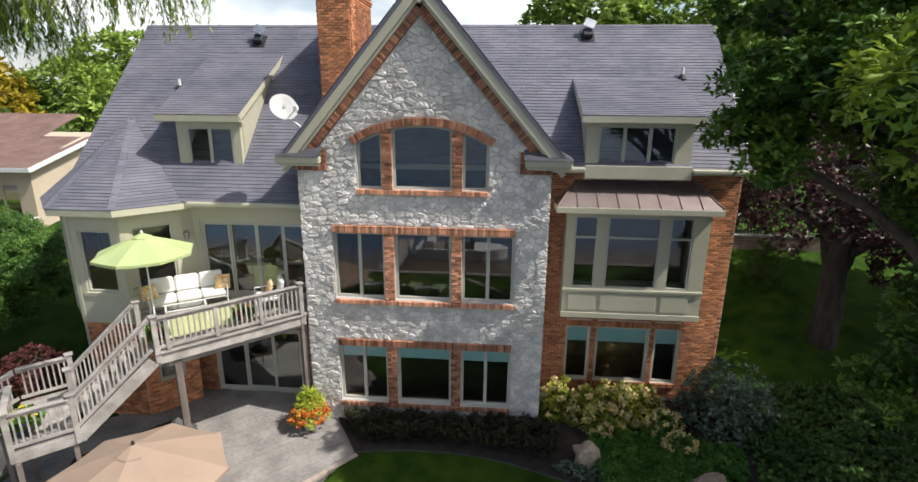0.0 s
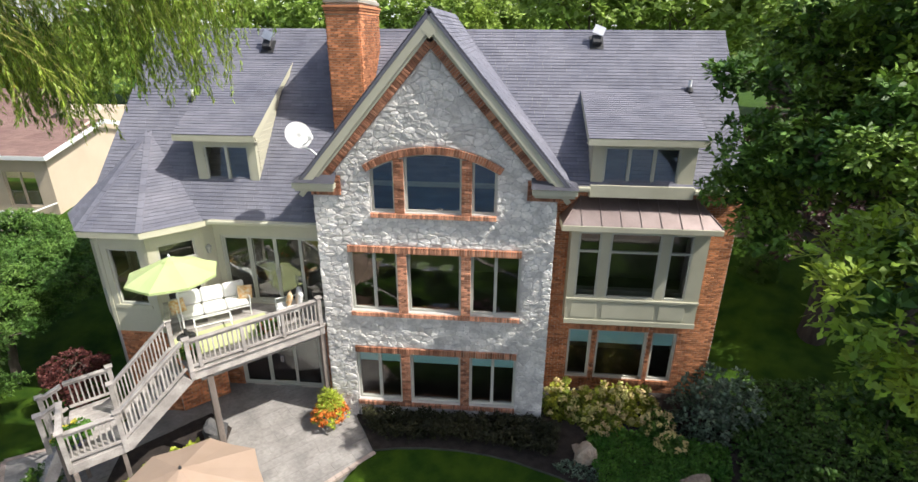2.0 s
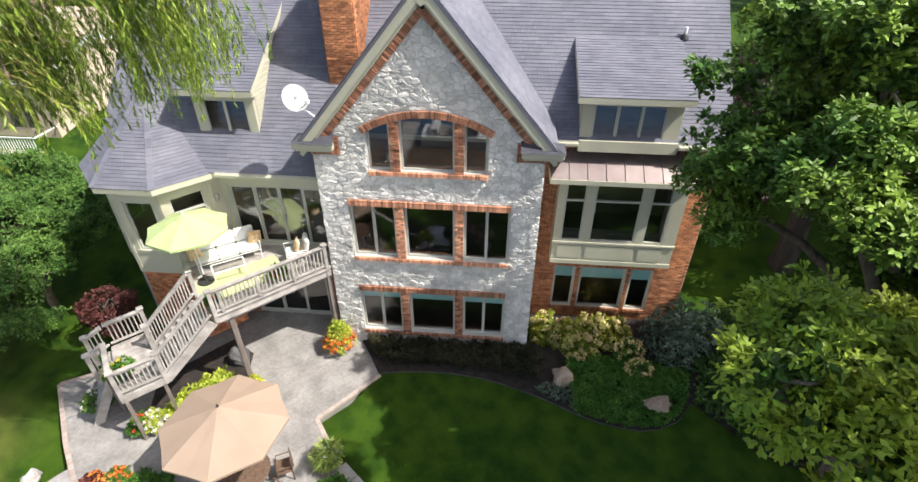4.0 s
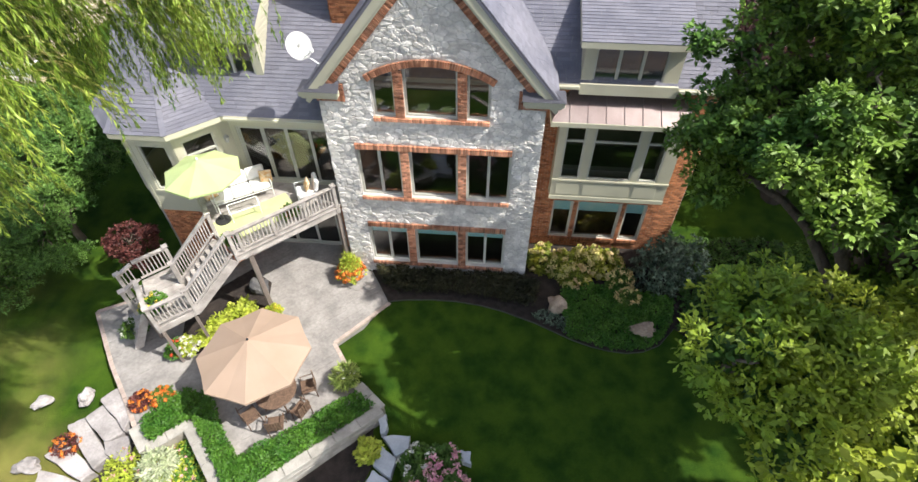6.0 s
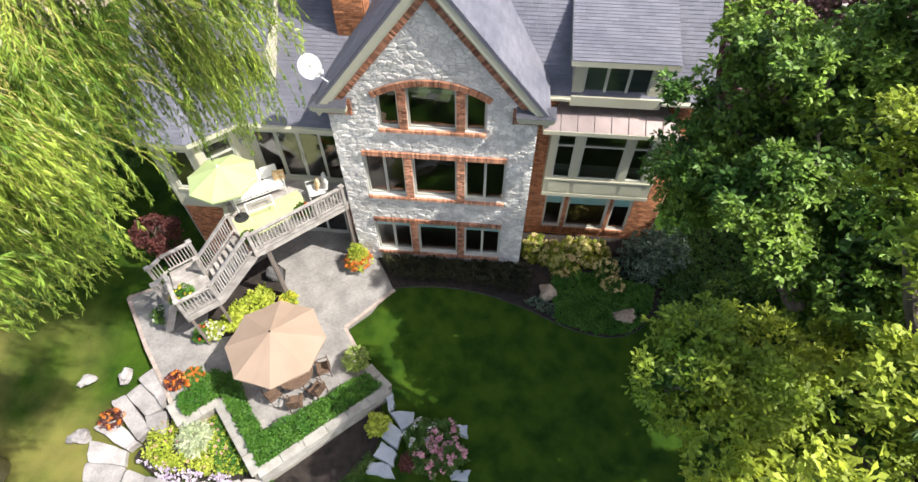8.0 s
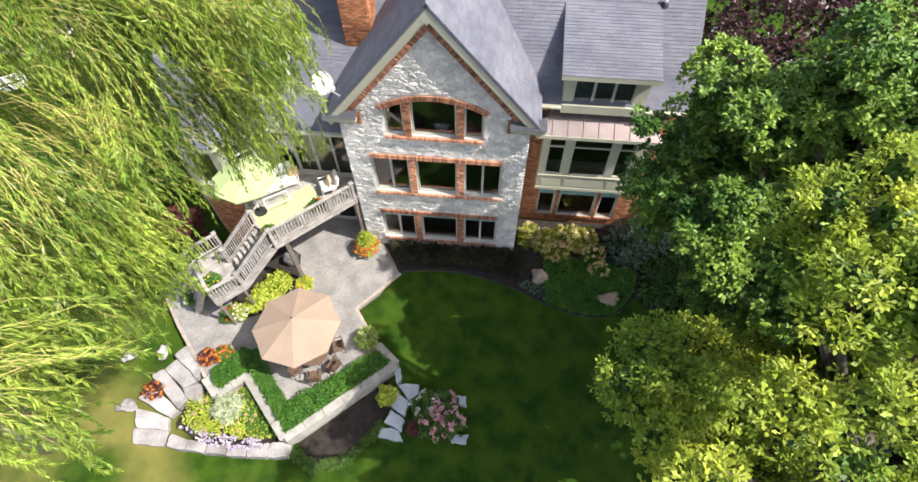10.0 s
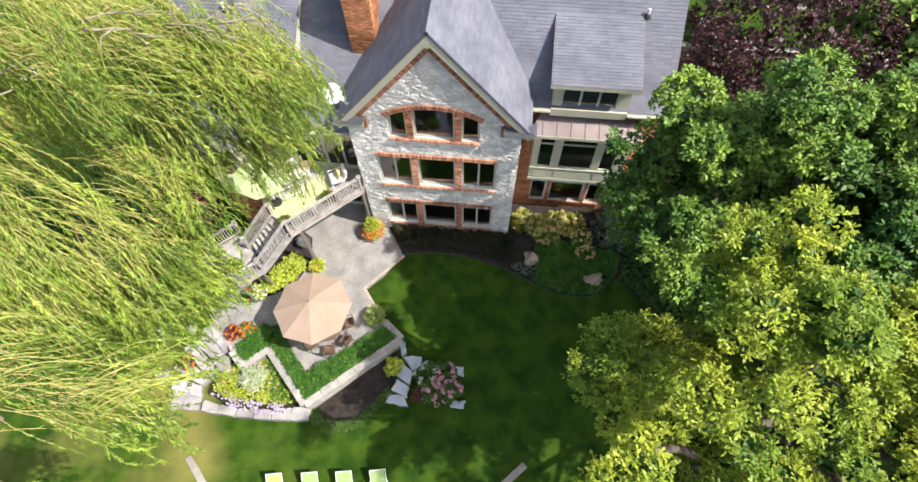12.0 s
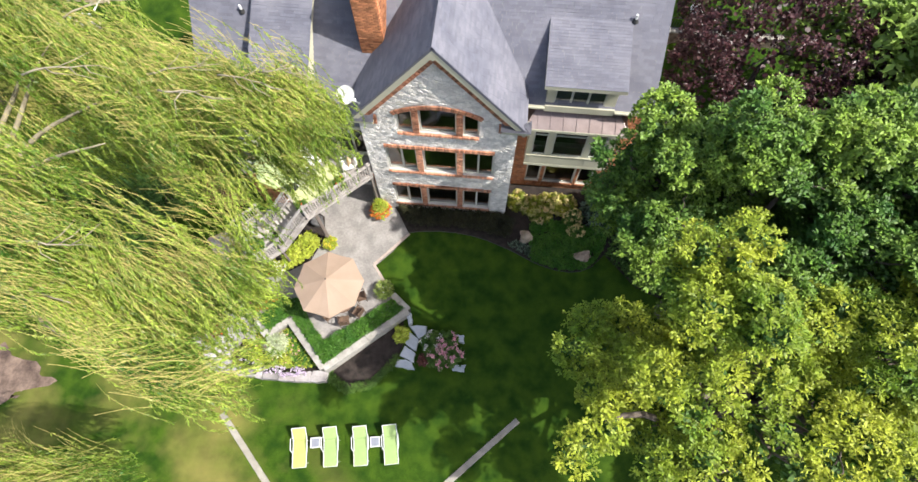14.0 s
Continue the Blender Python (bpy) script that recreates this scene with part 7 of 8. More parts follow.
# small spruce on the slope
tree("spruce", "small dark green spruce on the side lawn", (12.9, 8.1, 1.7), (12.9, 8.1, 3.4), 0.06,
     [(12.9, 8.1, 2.0, 0.75, 0.75, 0.25), (12.9, 8.1, 2.45, 0.58, 0.58, 0.25), (12.9, 8.1, 2.9, 0.40, 0.40, 0.25), (12.9, 8.1, 3.35, 0.2, 0.2, 0.35)], 0.28, 0.16, 24, 6, 0.10, NARROW_LEAF * np.array([1, 1.3]), M_SHRUB)
# feathery tree on the left
tufted_tree("soft_tree", "soft feathery green tree beside the octagonal end", (-14.9, 0.6, 0.0), (-14.9, 0.6, 2.6), 0.16,
     [(-15.3, 0.6, 3.0, 1.8, 2.1, 1.5), (-13.9, -1.3, 2.2, 1.0, 1.1, 1.2), (-14.2, 2.4, 3.2, 1.3, 1.4, 1.4), (-17.3, -0.6, 2.6, 1.7, 1.8, 1.4), (-16.3, 3.2, 3.4, 2.0, 1.8, 1.6), (-15.2, -2.8, 1.6, 1.3, 1.2, 1.2)],
     0.95, 0.5, 0.26, 4, 5, 0.12, M_PINE, M_SHADED_LEAF, NARROW_LEAF * np.array([1, 1.9]))
tree("japanese_maple", "small dark red japanese maple by the brick wall", (-11.3, -0.7, 0.1), (-11.3, -0.7, 1.2), 0.05,
     [(-11.3, -0.75, 1.65, 0.75, 0.7, 0.5), (-11.8, -0.6, 1.2, 0.5, 0.5, 0.4), (-10.9, -1.0, 1.2, 0.45, 0.45, 0.4)], 0.34, 0.26, 13, 6, 0.085, OAK_LEAF, M_RED_MAPLE)
# trees behind and beside, most of them far off
for x, y, h, w, m, lab in ((-34, 30, 11.5, 5.0, M_FAR, "green"), (-38.5, 25, 11.4, 5.0, M_FAR_YELLOW, "yellow autumn"), (-26, 36, 11.0, 4.5, M_FAR, "green"), (-16, 42, 14.5, 5.5, M_FAR, "green"), (-4, 40, 14.8, 4.5, M_FAR, "green"),
                           # (24, 3) to (19.4, 5.6): unseen trees added on the right to cast shade
                           (8, 30, 17.5, 5.0, M_FAR, "green"), (15, 34, 18, 6.0, M_FAR, "green"), (23, 27, 17, 6.5, M_FAR, "green"), (31, 16, 14, 6.0, M_FAR, "green"), (24, 3, 13, 5.0, M_FAR, "green"), (23, -7, 13, 5.5, M_FAR, "green"), (22, -14, 12, 5.0, M_FAR, "green"), (20.6, -0.6, 10.5, 4.4, M_FAR, "green"), (19.4, 5.6, 9.5, 3.8, M_FAR, "green"), (-46, 54, 16, 8.0, M_FAR, "green"), (-34, 58, 16.5, 8.0, M_FAR, "green"), (-22, 55, 16, 8.0, M_FAR, "green"), (-10, 58, 16.5, 8.0, M_FAR, "green"), (2, 56, 16.5, 8.0, M_FAR, "green"), (13, 58, 17, 8.0, M_FAR, "green"), (24, 55, 17.5, 8.0, M_FAR, "green"), (36, 50, 18, 8.0, M_FAR, "green"), (46, 40, 18, 8.0, M_FAR, "green"), (-50, 14, 12, 6.0, M_FAR, "green"),
                           (1, 46, 15, 4.5, M_FAR, "green"), (-26, 4, 8.0, 3.4, M_FAR, "green"), (-24, -3, 7.0, 3.2, M_FAR, "green")):
    g = ground_z(x, y)
    tree("far_or_shade_tree", f"{lab} leafy tree round the houses, near right-hand ones added for shade", (x, y, g), (x, y, h * 0.6), 0.3,
         [(x, y, h - 0.42 * w, w * 0.72, w * 0.72, w * 0.42), (x - 0.5 * w, y + 0.1 * w, h - 0.8 * w, w * 0.5, w * 0.5, w * 0.4), (x + 0.5 * w, y - 0.15 * w, h - 0.75 * w, w * 0.52, w * 0.5, w * 0.42), (x, y - 0.3 * w, h - 0.95 * w, w * 0.6, w * 0.5, w * 0.4)],
         w * 0.22, w * 0.16, 9, 3, 0.11 * w, NARROW_LEAF * np.array([1, 3.6]), m, up=-0.4, group="distant trees")

# ---- weeping willow ----
willow = thing("willow_tree", "weeping willow with long yellow-green wind-swept strands", "tree", (-14.0, -9.6, -0.8))
REACH = [(-6.6, -3.0), (-5.2, -3.9), (-3.8, -3.9), (-2.3, -3.9), (-1.8, -4.3), (-1.55, -4.9), (-1.8, -5.8), (-2.1, -6.6), (-2.5, -7.6), (-2.7, -9.0), (-1.6, -9.7), (-1.2, -10.7), (-1.7, -11.8),
         (-2.9, -12.6), (-3.8, -12.3), (-5.7, -11.7), (-7.5, -11.2), (-10.5, -11.0), (-15.0, -12.0), (-18.5, -9.0), (-17.0, -4.0), (-12.0, -1.8), (-8.5, -1.6)]


def edge_distance(x, y):
    best = 99.0
    for (x0, y0), (x1, y1) in zip(REACH, REACH[1:] + REACH[:1]):
        k = min(max(((x - x0) * (x1 - x0) + (y - y0) * (y1 - y0)) / ((x1 - x0) ** 2 + (y1 - y0) ** 2), 0), 1)
        best = min(best, math.hypot(x - x0 - k * (x1 - x0), y - y0 - k * (y1 - y0)))
    return best


def ramp_value(v, table):
    if v <= table[0][0]:
        return table[0][1]
    for (a, p), (b, q) in zip(table, table[1:]):
        if v <= b:
            return p + (q - p) * (v - a) / (b - a)
    return table[-1][1]


def hang_to(x, y):
    """Lowest height of the strand ends over a place of the plan."""
    house_side = ramp_value(x, [(-7.0, 9.2), (-5.0, 9.5), (-2.6, 10.9), (-1.5, 11.8)])
    middle = ramp_value(x, [(-9.0, 11.0), (-6.5, 12.2), (-4.5, 13.1), (-2.0, 13.6)])
    front_side = ramp_value(x, [(-9.0, 8.4), (-6.0, 9.2), (-4.0, 10.5), (-2.6, 12.0), (-1.4, 14.3)])
    if y > -7.0:
        k = min(max((y + 7.0) / 1.6, 0), 1)
        return middle + k * (house_side - middle)
    k = min(max((-7.6 - y) / 1.4, 0), 1)
    return middle + k * (front_side - middle)


def crest(x, y):
    return 14.9 + 3.4 * (1 - math.exp(-edge_distance(x, y) / 2.4)) + 0.9 * noise.noise(Vector((x * 0.6, y * 0.6, 5)))


def parting(x, y):
    """Open cleft between the house-side half of the crown and the lawn-side half."""
    return x > -11.0 and abs(y + 7.0 + 0.24 * (x + 7.5)) < 0.45 + 0.09 * (x + 11.0)


wr = random.Random(21)
bm = bmesh.new()
tube(bm, [(-14.0, -9.6, -1.0), (-13.9, -9.5, 1.5), (-13.4, -9.3, 4.5), (-12.8, -9.1, 7.5), (-12.0, -8.8, 10.5), (-11.5, -8.3, 11.9)], [0.62, 0.5, 0.44, 0.4, 0.34, 0.12], 12)
fork = Vector((-12.0, -8.8, 10.5))
for i, (x, y) in enumerate(((-8.2, -4.6), (-6.4, -5.6), (-9.6, -9.6), (-7.0, -9.2), (-5.6, -10.6), (-8.4, -6.9), (-13.5, -5.2), (-15.5, -9.5), (-11.2, -4.0), (-5.4, -7.6), (-12.6, -10.4), (-9.4, -3.2))):
    limb(bm, fork + Vector((0.3 * wr.random(), 0.3 * wr.random(), wr.uniform(-1.0, 2.0))), (x, y, crest(x, y) - 0.8), 0.13, 0.012, 0.55, 14, 7, seed=i)
part("trunk", bm, M_PALE_BARK, willow, smooth=True)
# pale bare branches that stand out over the foliage
bm = bmesh.new()
for x, y, a, l in ((-7.6, -4.4, 0.9, 1.5), (-6.9, -6.7, 0.35, 1.7), (-5.4, -5.6, 0.2, 1.6), (-4.0, -5.3, 0.1, 1.5), (-3.2, -5.0, 0.2, 1.2), (-6.4, -9.7, -0.2, 1.4),
                   (-9.0, -7.4, 0.3, 1.6), (-4.6, -6.4, -0.3, 1.4)):
    z = crest(x, y) - 0.25
    p = [Vector((x, y, z))]
    for j in range(7):
        a += wr.uniform(-0.35, 0.35)
        p.append(p[-1] + Vector((math.cos(a), math.sin(a), 0.28 - 0.11 * j)) * l / 7)
    tube(bm, p, [0.026 - 0.0032 * j for j in range(8)], 5)
    for j in (2, 3, 4, 5):
        b = a + wr.choice((-1, 1)) * wr.uniform(0.4, 0.9)
        tube(bm, [p[j], p[j] + Vector((math.cos(b), math.sin(b), 0.15)) * 0.3, p[j] + Vector((math.cos(b + 0.3), math.sin(b + 0.3), 0.0)) * 0.65], [0.014, 0.010, 0.004], 4)
part("bare_branch", bm, M_PALE_BARK, willow, "pale grey bare branch ends", smooth=True)
tagged(bpy.data.objects["bare_branch"], kind="stuff")
s_pos, s_axis, s_face, s_len = [], [], [], []
tw_v, tw_f = [], []


def willow_strand(pts, n, drop, step, thick):
    k = len(tw_v)
    for i, p in enumerate(pts):
        w = thick * (1 - 0.8 * i / n)
        tw_v.extend([(p.x, p.y - w, p.z), (p.x, p.y + w, p.z + 0.5 * w)])
        if i:
            tw_f.append((k + 2 * i - 2, k + 2 * i - 1, k + 2 * i + 1, k + 2 * i))
    P = np.array([tuple(p) for p in pts])
    m = int(drop / step)
    tt = np.sqrt(nrng.uniform(0.03, 1.0, m)) * n
    i0 = np.minimum(tt.astype(int), n - 1)
    fr = (tt - i0)[:, None]
    s_pos.append(P[i0] * (1 - fr) + P[i0 + 1] * fr)
    s_axis.append(unit(unit(P[i0 + 1] - P[i0]) + 0.52 * unit(nrng.normal(size=(m, 3)))))
    s_face.append(unit(nrng.normal(size=(m, 3)) + np.array([0.25, -0.1, 0.7])))
    s_len.append(nrng.uniform(0.065, 0.135, m))


def tassel(x, y, z, run, drop, strands, wind):
    """A bough end whose strands stream together with the wind and then hang; x, y, z: where they end."""
    a0 = wind + wr.gauss(0, 0.32)
    for s in range(strands):
        tip = Vector((x + wr.gauss(0, 0.26), y + wr.gauss(0, 0.26), z + abs(wr.gauss(0, 0.45))))
        a = a0 + wr.gauss(0, 0.26)
        rr, dd = run * wr.uniform(0.6, 1.15), drop * wr.uniform(0.55, 1.1)
        n = max(6, int((rr + dd) / 0.2))
        ph, amp, turns = wr.uniform(0, 6.28), wr.uniform(0.08, 0.26), wr.uniform(3.0, 7.0)
        start = tip - Vector((math.cos(a), math.sin(a), 0)) * rr + Vector((0, 0, dd))
        start = start.lerp(Vector((x - math.cos(a0) * run, y - math.sin(a0) * run, start.z)), 0.6)
        pts = []
        for i in range(n + 1):
            t = i / n
            h = 1 - (1 - t) ** 1.7
            p = start.lerp(tip, h)
            p.z = start.z - dd * t ** 1.9 + 0.18 * math.sin(math.pi * min(1, t * 2.2)) * run * 0.5
            w = amp * math.sin(ph + turns * t) * t
            p += Vector((-math.sin(a) * w, math.cos(a) * w, 0))
            pts.append(p)
        pts[-1] += Vector((0, 0, -0.01))
        willow_strand(pts, n, rr + dd, 0.031, 0.0052)


count = 0
while count < 366:
    x, y = wr.uniform(-18, -1.2), wr.uniform(-13, -1.5)
    if not inside((x, y), REACH) or (x < -12.5 and wr.random() < 0.55):
        continue
    if noise.noise(Vector((x * 0.7, y * 1.1, 9))) < -0.16:
        continue
    d = edge_distance(x, y)
    lo, hi = hang_to(x, y), crest(x, y)
    if d < 0.3 or (parting(x, y) and wr.random() < 0.85):
        continue
    count += 1
    drop = wr.uniform(0.8, 2.1)
    run = wr.uniform(0.9, 2.4)
    # most ends lie near the outside, the rest lower down
    z = max(lo, hi - drop - 0.3 - (abs(wr.gauss(0, 0.5)) if wr.random() < 0.72 else wr.uniform(0.5, 4.5)))
    drop = min(drop, max(0.7, crest(x - 0.8 * run, y) - z + 0.2))
    tassel(x, y, z, run, drop, wr.randint(9, 24), -0.42 + 0.7 * noise.noise(Vector((x * 0.4, y * 0.4, 3))))
for i in range(50):
    x, y = wr.uniform(-4.6, -1.4), wr.uniform(-6.2, -4.2)
    if inside((x, y), REACH):
        z = max(hang_to(x, y), crest(x, y) - wr.uniform(1.4, 2.6))
        tassel(x, y, z, wr.uniform(0.6, 1.4), wr.uniform(0.9, 1.7), wr.randint(9, 14), -0.1)
for i in range(44):
    x, y = wr.uniform(-6.5, -2.6), wr.uniform(-9.9, -8.6)
    tassel(x, y, ramp_value(x, [(-6.5, 9.2), (-4.3, 10.4), (-2.7, 12.1)]) + abs(wr.gauss(0, 0.9)), wr.uniform(0.5, 1.3), wr.uniform(1.2, 2.6), wr.randint(9, 14), -0.1)
# lower strands on the side of the house and on the lawn side
for i in range(56):
    x, y = wr.uniform(-10.5, -1.9), wr.uniform(-6.2, -2.6)
    if x > -3.4 and y > -3.7:
        continue
    z = ramp_value(x, [(-7.0, 9.3), (-5.0, 9.7), (-2.6, 10.9), (-1.6, 11.6)]) + abs(wr.gauss(0, 0.8))
    tassel(x, y, z, wr.uniform(0.4, 1.0), wr.uniform(1.6, 3.0), wr.randint(9, 14), 0.1)
for i in range(90):
    x = wr.uniform(-14.5, -6.8)
    tassel(x, wr.uniform(-16.5, -13.4), 7.0 + wr.uniform(0, 1.6), wr.uniform(1.2, 2.4), wr.uniform(0.7, 1.3), wr.randint(10, 15), 0.05)
tagged(raw("twigwork", tw_v, tw_f, M_TWIG, willow), kind="stuff")
tagged(leaf_cloud("hanging_foliage", np.concatenate(s_pos), np.concatenate(s_axis), np.concatenate(s_face), np.concatenate(s_len), NARROW_LEAF * np.array([1, 1.12]), M_WILLOW, willow), kind="stuff")


# ---- shrubs, flowers and pots ----
def bush(name, label, x, y, z, rx, ry, rz, n, leaves, length, outline, mat, flowers=None, heads=0, head_r=0.06, cat="shrub", group="", up=-0.3, parent=None, as_part=""):
    """A low plant: leaf rosettes over a bumpy mound, with flower heads on it."""
    b = parent or thing(name, label, cat, (x, y, z), group)
    d = sphere_dirs(n, up)
    bump = np.array([1 + 0.28 * noise.noise(Vector((v[0] * 2.2 + x, v[1] * 2.2 + y, v[2] * 2.2))) for v in d])[:, None]
    p = np.array([x, y, z]) + d * np.array([rx, ry, rz]) * bump * nrng.uniform(0.55, 1.0, (n, 1))
    p[:, 2] = np.maximum(p[:, 2], z + 0.01)
    leaf_cloud(as_part or "foliage", *rosettes(p, d, leaves, length), outline, mat, b)
    if flowers is not None and heads:
        d = sphere_dirs(heads, 0.05)
        c = np.array([x, y, z]) + d * np.array([rx, ry, rz]) * nrng.uniform(0.93, 1.08, (heads, 1))
        k = 26
        e = unit(nrng.normal(size=(heads * k, 3)))
        q = np.repeat(c, k, 0) + e * head_r * nrng.uniform(0.6, 1.0, (heads * k, 1))
        tagged(leaf_cloud("bloom", q, unit(nrng.normal(size=q.shape)), e, head_r * nrng.uniform(0.6, 1.0, heads * k), CARD_LEAF, flowers, b), kind="stuff")
    if not parent:
        bm = bmesh.new()
        for k in range(5):
            a = k * 1.3
            tube(bm, [(x, y, z - 0.05), (x + 0.4 * rx * math.cos(a), y + 0.4 * ry * math.sin(a), z + 0.7 * rz)], [0.018, 0.006], 5)
        part("stems", bm, M_BARK, b)
    return b


# hydrangeas before the side wing
for x, y, rx, rz, n, h in ((3.95, 0.75, 0.55, 1.15, 200, 26), (4.75, 0.55, 0.62, 0.95, 220, 40), (5.6, 0.75, 0.7, 1.15, 260, 46), (6.45, 0.75, 0.62, 1.0, 220, 34), (5.2, 0.15, 0.6, 0.7, 180, 36), (6.9, 0.1, 0.5, 0.7, 150, 24), (7.1, -0.7, 0.45, 0.5, 120, 24)):
    bush("hydrangea", "hydrangea bush with cream and pink flower heads by the wall", x, y, 0.05, rx, rx * 0.85, rz, n, 8, 0.13, OVAL_LEAF, M_SHRUB if x > 6.8 else M_HYDRANGEA, M_CREAM_FLOWER, int(h * 1.15), 0.09, group="hydrangeas")
bush("viburnum", "tall silvery green shrub at the house corner", 8.35, 0.5, 0.05, 1.05, 1.0, 2.1, 400, 7, 0.14, OVAL_LEAF, M_BLUE_LEAF)
bush("viburnum", "silvery green shrub at the house corner", 9.5, 0.9, 0.05, 0.9, 0.9, 1.6, 260, 7, 0.14, OVAL_LEAF, M_BLUE_LEAF)


def groundcover(name, label, poly, z, h, density, length, mat, outline=OVAL_LEAF, follow=True, flowers=None, fd=0.0, cat="groundcover"):
    """A carpet of small leaves over a polygon."""
    x0, x1 = min(p[0] for p in poly), max(p[0] for p in poly)
    y0, y1 = min(p[1] for p in poly), max(p[1] for p in poly)
    pts = []
    r = random.Random(int(abs(x0 * 77)))
    for _ in range(int(density * (x1 - x0) * (y1 - y0))):
        x, y = r.uniform(x0, x1), r.uniform(y0, y1)
        if inside((x, y), poly):
            g = (ground_z(x, y) if follow else 0) + z
            k = 0.65 + 0.5 * noise.noise(Vector((x * 3, y * 3, 1)))
            pts.append((x, y, g + h * k * math.sqrt(r.random())))
    p = np.array(pts)
    o = unit(nrng.normal(size=p.shape) * 0.6 + np.array([0, 0, 1.0]))
    g = thing(name, label, cat, (sum(q[0] for q in poly) / len(poly), sum(q[1] for q in poly) / len(poly), z), kind="stuff")
    leaf_cloud("leaves", *rosettes(p, o, 5, length), outline, mat, g)
    if flowers is not None:
        c = p[nrng.random(len(p)) < fd] + np.array([0, 0, 0.05])
        q = np.repeat(c, 16, 0) + nrng.normal(size=(len(c) * 16, 3)) * 0.028
        leaf_cloud("flowers", q, unit(nrng.normal(size=q.shape)), unit(nrng.normal(size=q.shape) + np.array([0, 0, 1.2])), 0.05 * nrng.uniform(0.6, 1.1, len(q)), CARD_LEAF, flowers, g)
    return g


groundcover("hedge", "low clipped green hedge along the retaining wall", [(-8.3, -6.9), (-7.9, -6.25), (-7.3, -5.75), (-6.6, -5.7), (-5.9, -6.7), (-4.95, -7.7), (-1.98, -5.3), (-1.35, -5.72), (-4.75, -8.75), (-6.85, -6.55), (-7.75, -7.4)], -0.02, 0.5, 700, 0.075, M_HEDGE, follow=False, cat="hedge")
groundcover("groundcover", "leafy green groundcover in the lawn bed", [(4.75, -2.4), (5.6, -2.68), (6.2, -2.8), (6.8, -2.84), (7.4, -2.74), (8.0, -2.4), (8.5, -1.6), (8.8, -0.6), (7.6, -0.3), (6.6, -0.2), (5.6, -0.1), (4.7, -0.4), (4.75, -1.6)], 0.05, 0.24, 420, 0.085, M_HEDGE)
groundcover("groundcover", "small pale-leaved plants at the bed edge", [(3.5, -1.75), (4.9, -2.35), (4.9, -1.75), (4.0, -1.45)], 0.05, 0.18, 260, 0.07, M_BLUE_LEAF)
groundcover("groundcover", "dark low shrubs along the stone wall", [(-2.4, -0.1), (-1.9, -0.9), (-1.3, -1.15), (0.8, -1.0), (2.4, -1.2), (3.6, -1.4), (3.9, -0.4), (3.35, -0.1)], 0.05, 0.68, 480, 0.085, M_DARK_SHRUB)
# leaf colour darkened to deepen the shade under the oak
groundcover("groundcover", "green groundcover under the oak, its shade put into the leaf colour", [(8.7, -1.9), (10.2, -3.3), (13.4, -4.5), (14.5, -1.0), (13.5, 2.5), (9.4, 2.5), (9.2, 0.4)], 0.05, 0.36, 110, 0.13, M_SHADED_LEAF)
groundcover("edging_plants", "green edging plants round the mulch bed", [(-5.1, -9.05), (-4.6, -9.45), (-3.65, -9.95), (-2.55, -9.6), (-1.6, -8.6), (-1.25, -8.0), (-1.5, -7.8), (-2.5, -9.1), (-3.6, -9.5), (-4.5, -8.95)], 0.05, 0.24, 330, 0.10, M_SHRUB, NARROW_LEAF * np.array([1, 1.6]))
groundcover("perennials", "lime and green perennials with pink flowers by the stone steps", [(-9.05, -7.9), (-8.5, -7.35), (-7.85, -7.85), (-6.95, -7.0), (-5.3, -8.75), (-6.3, -9.0), (-8.2, -9.0), (-9.0, -8.6)], 0.2, 0.42, 170, 0.10, M_LIME_LEAF, flowers=M_PINK_FLOWER, fd=0.05, cat="flowers")
groundcover("perennials", "leafy green perennials by the retaining wall", [(-7.4, -7.6), (-6.9, -7.05), (-5.2, -8.8), (-6.2, -8.9)], 0.2, 0.5, 200, 0.09, M_HEDGE, cat="flowers")
groundcover("lavender", "pale lilac flowers spilling over the pale border stones", [(-9.1, -8.8), (-8.0, -9.3), (-6.6, -9.45), (-5.6, -9.3), (-5.8, -9.0), (-8.0, -8.95)], 0.38, 0.24, 120, 0.05, M_SHRUB, flowers=M_PURPLE_FLOWER, fd=0.7, cat="flowers")
groundcover("perennials", "broad lime-green hostas under the stairs", [(-7.9, -4.1), (-7.3, -4.05), (-6.5, -3.4), (-6.2, -2.4), (-6.9, -2.1), (-7.6, -3.0)], 0.03, 0.55, 150, 0.17, M_LIME_LEAF, follow=False, cat="hostas")
bush("variegated_grass", "pale variegated plant beside the retaining wall", -7.35, -7.95, -0.35, 0.55, 0.5, 0.6, 150, 8, 0.22, NARROW_LEAF * np.array([1, 1.5]), M_PALE_LEAF)
bush("mum_plant", "dark red and orange mounded plant by the stone steps", -10.55, -7.55, -0.4, 0.42, 0.36, 0.34, 130, 7, 0.07, OVAL_LEAF, M_RED_MAPLE, M_ORANGE_FLOWER, 22, 0.05)
bush("leafy_plant", "lime leafy plant at the foot of the retaining wall", -1.35, -6.85, -0.45, 0.36, 0.36, 0.4, 90, 8, 0.16, OVAL_LEAF, M_LIME_LEAF)
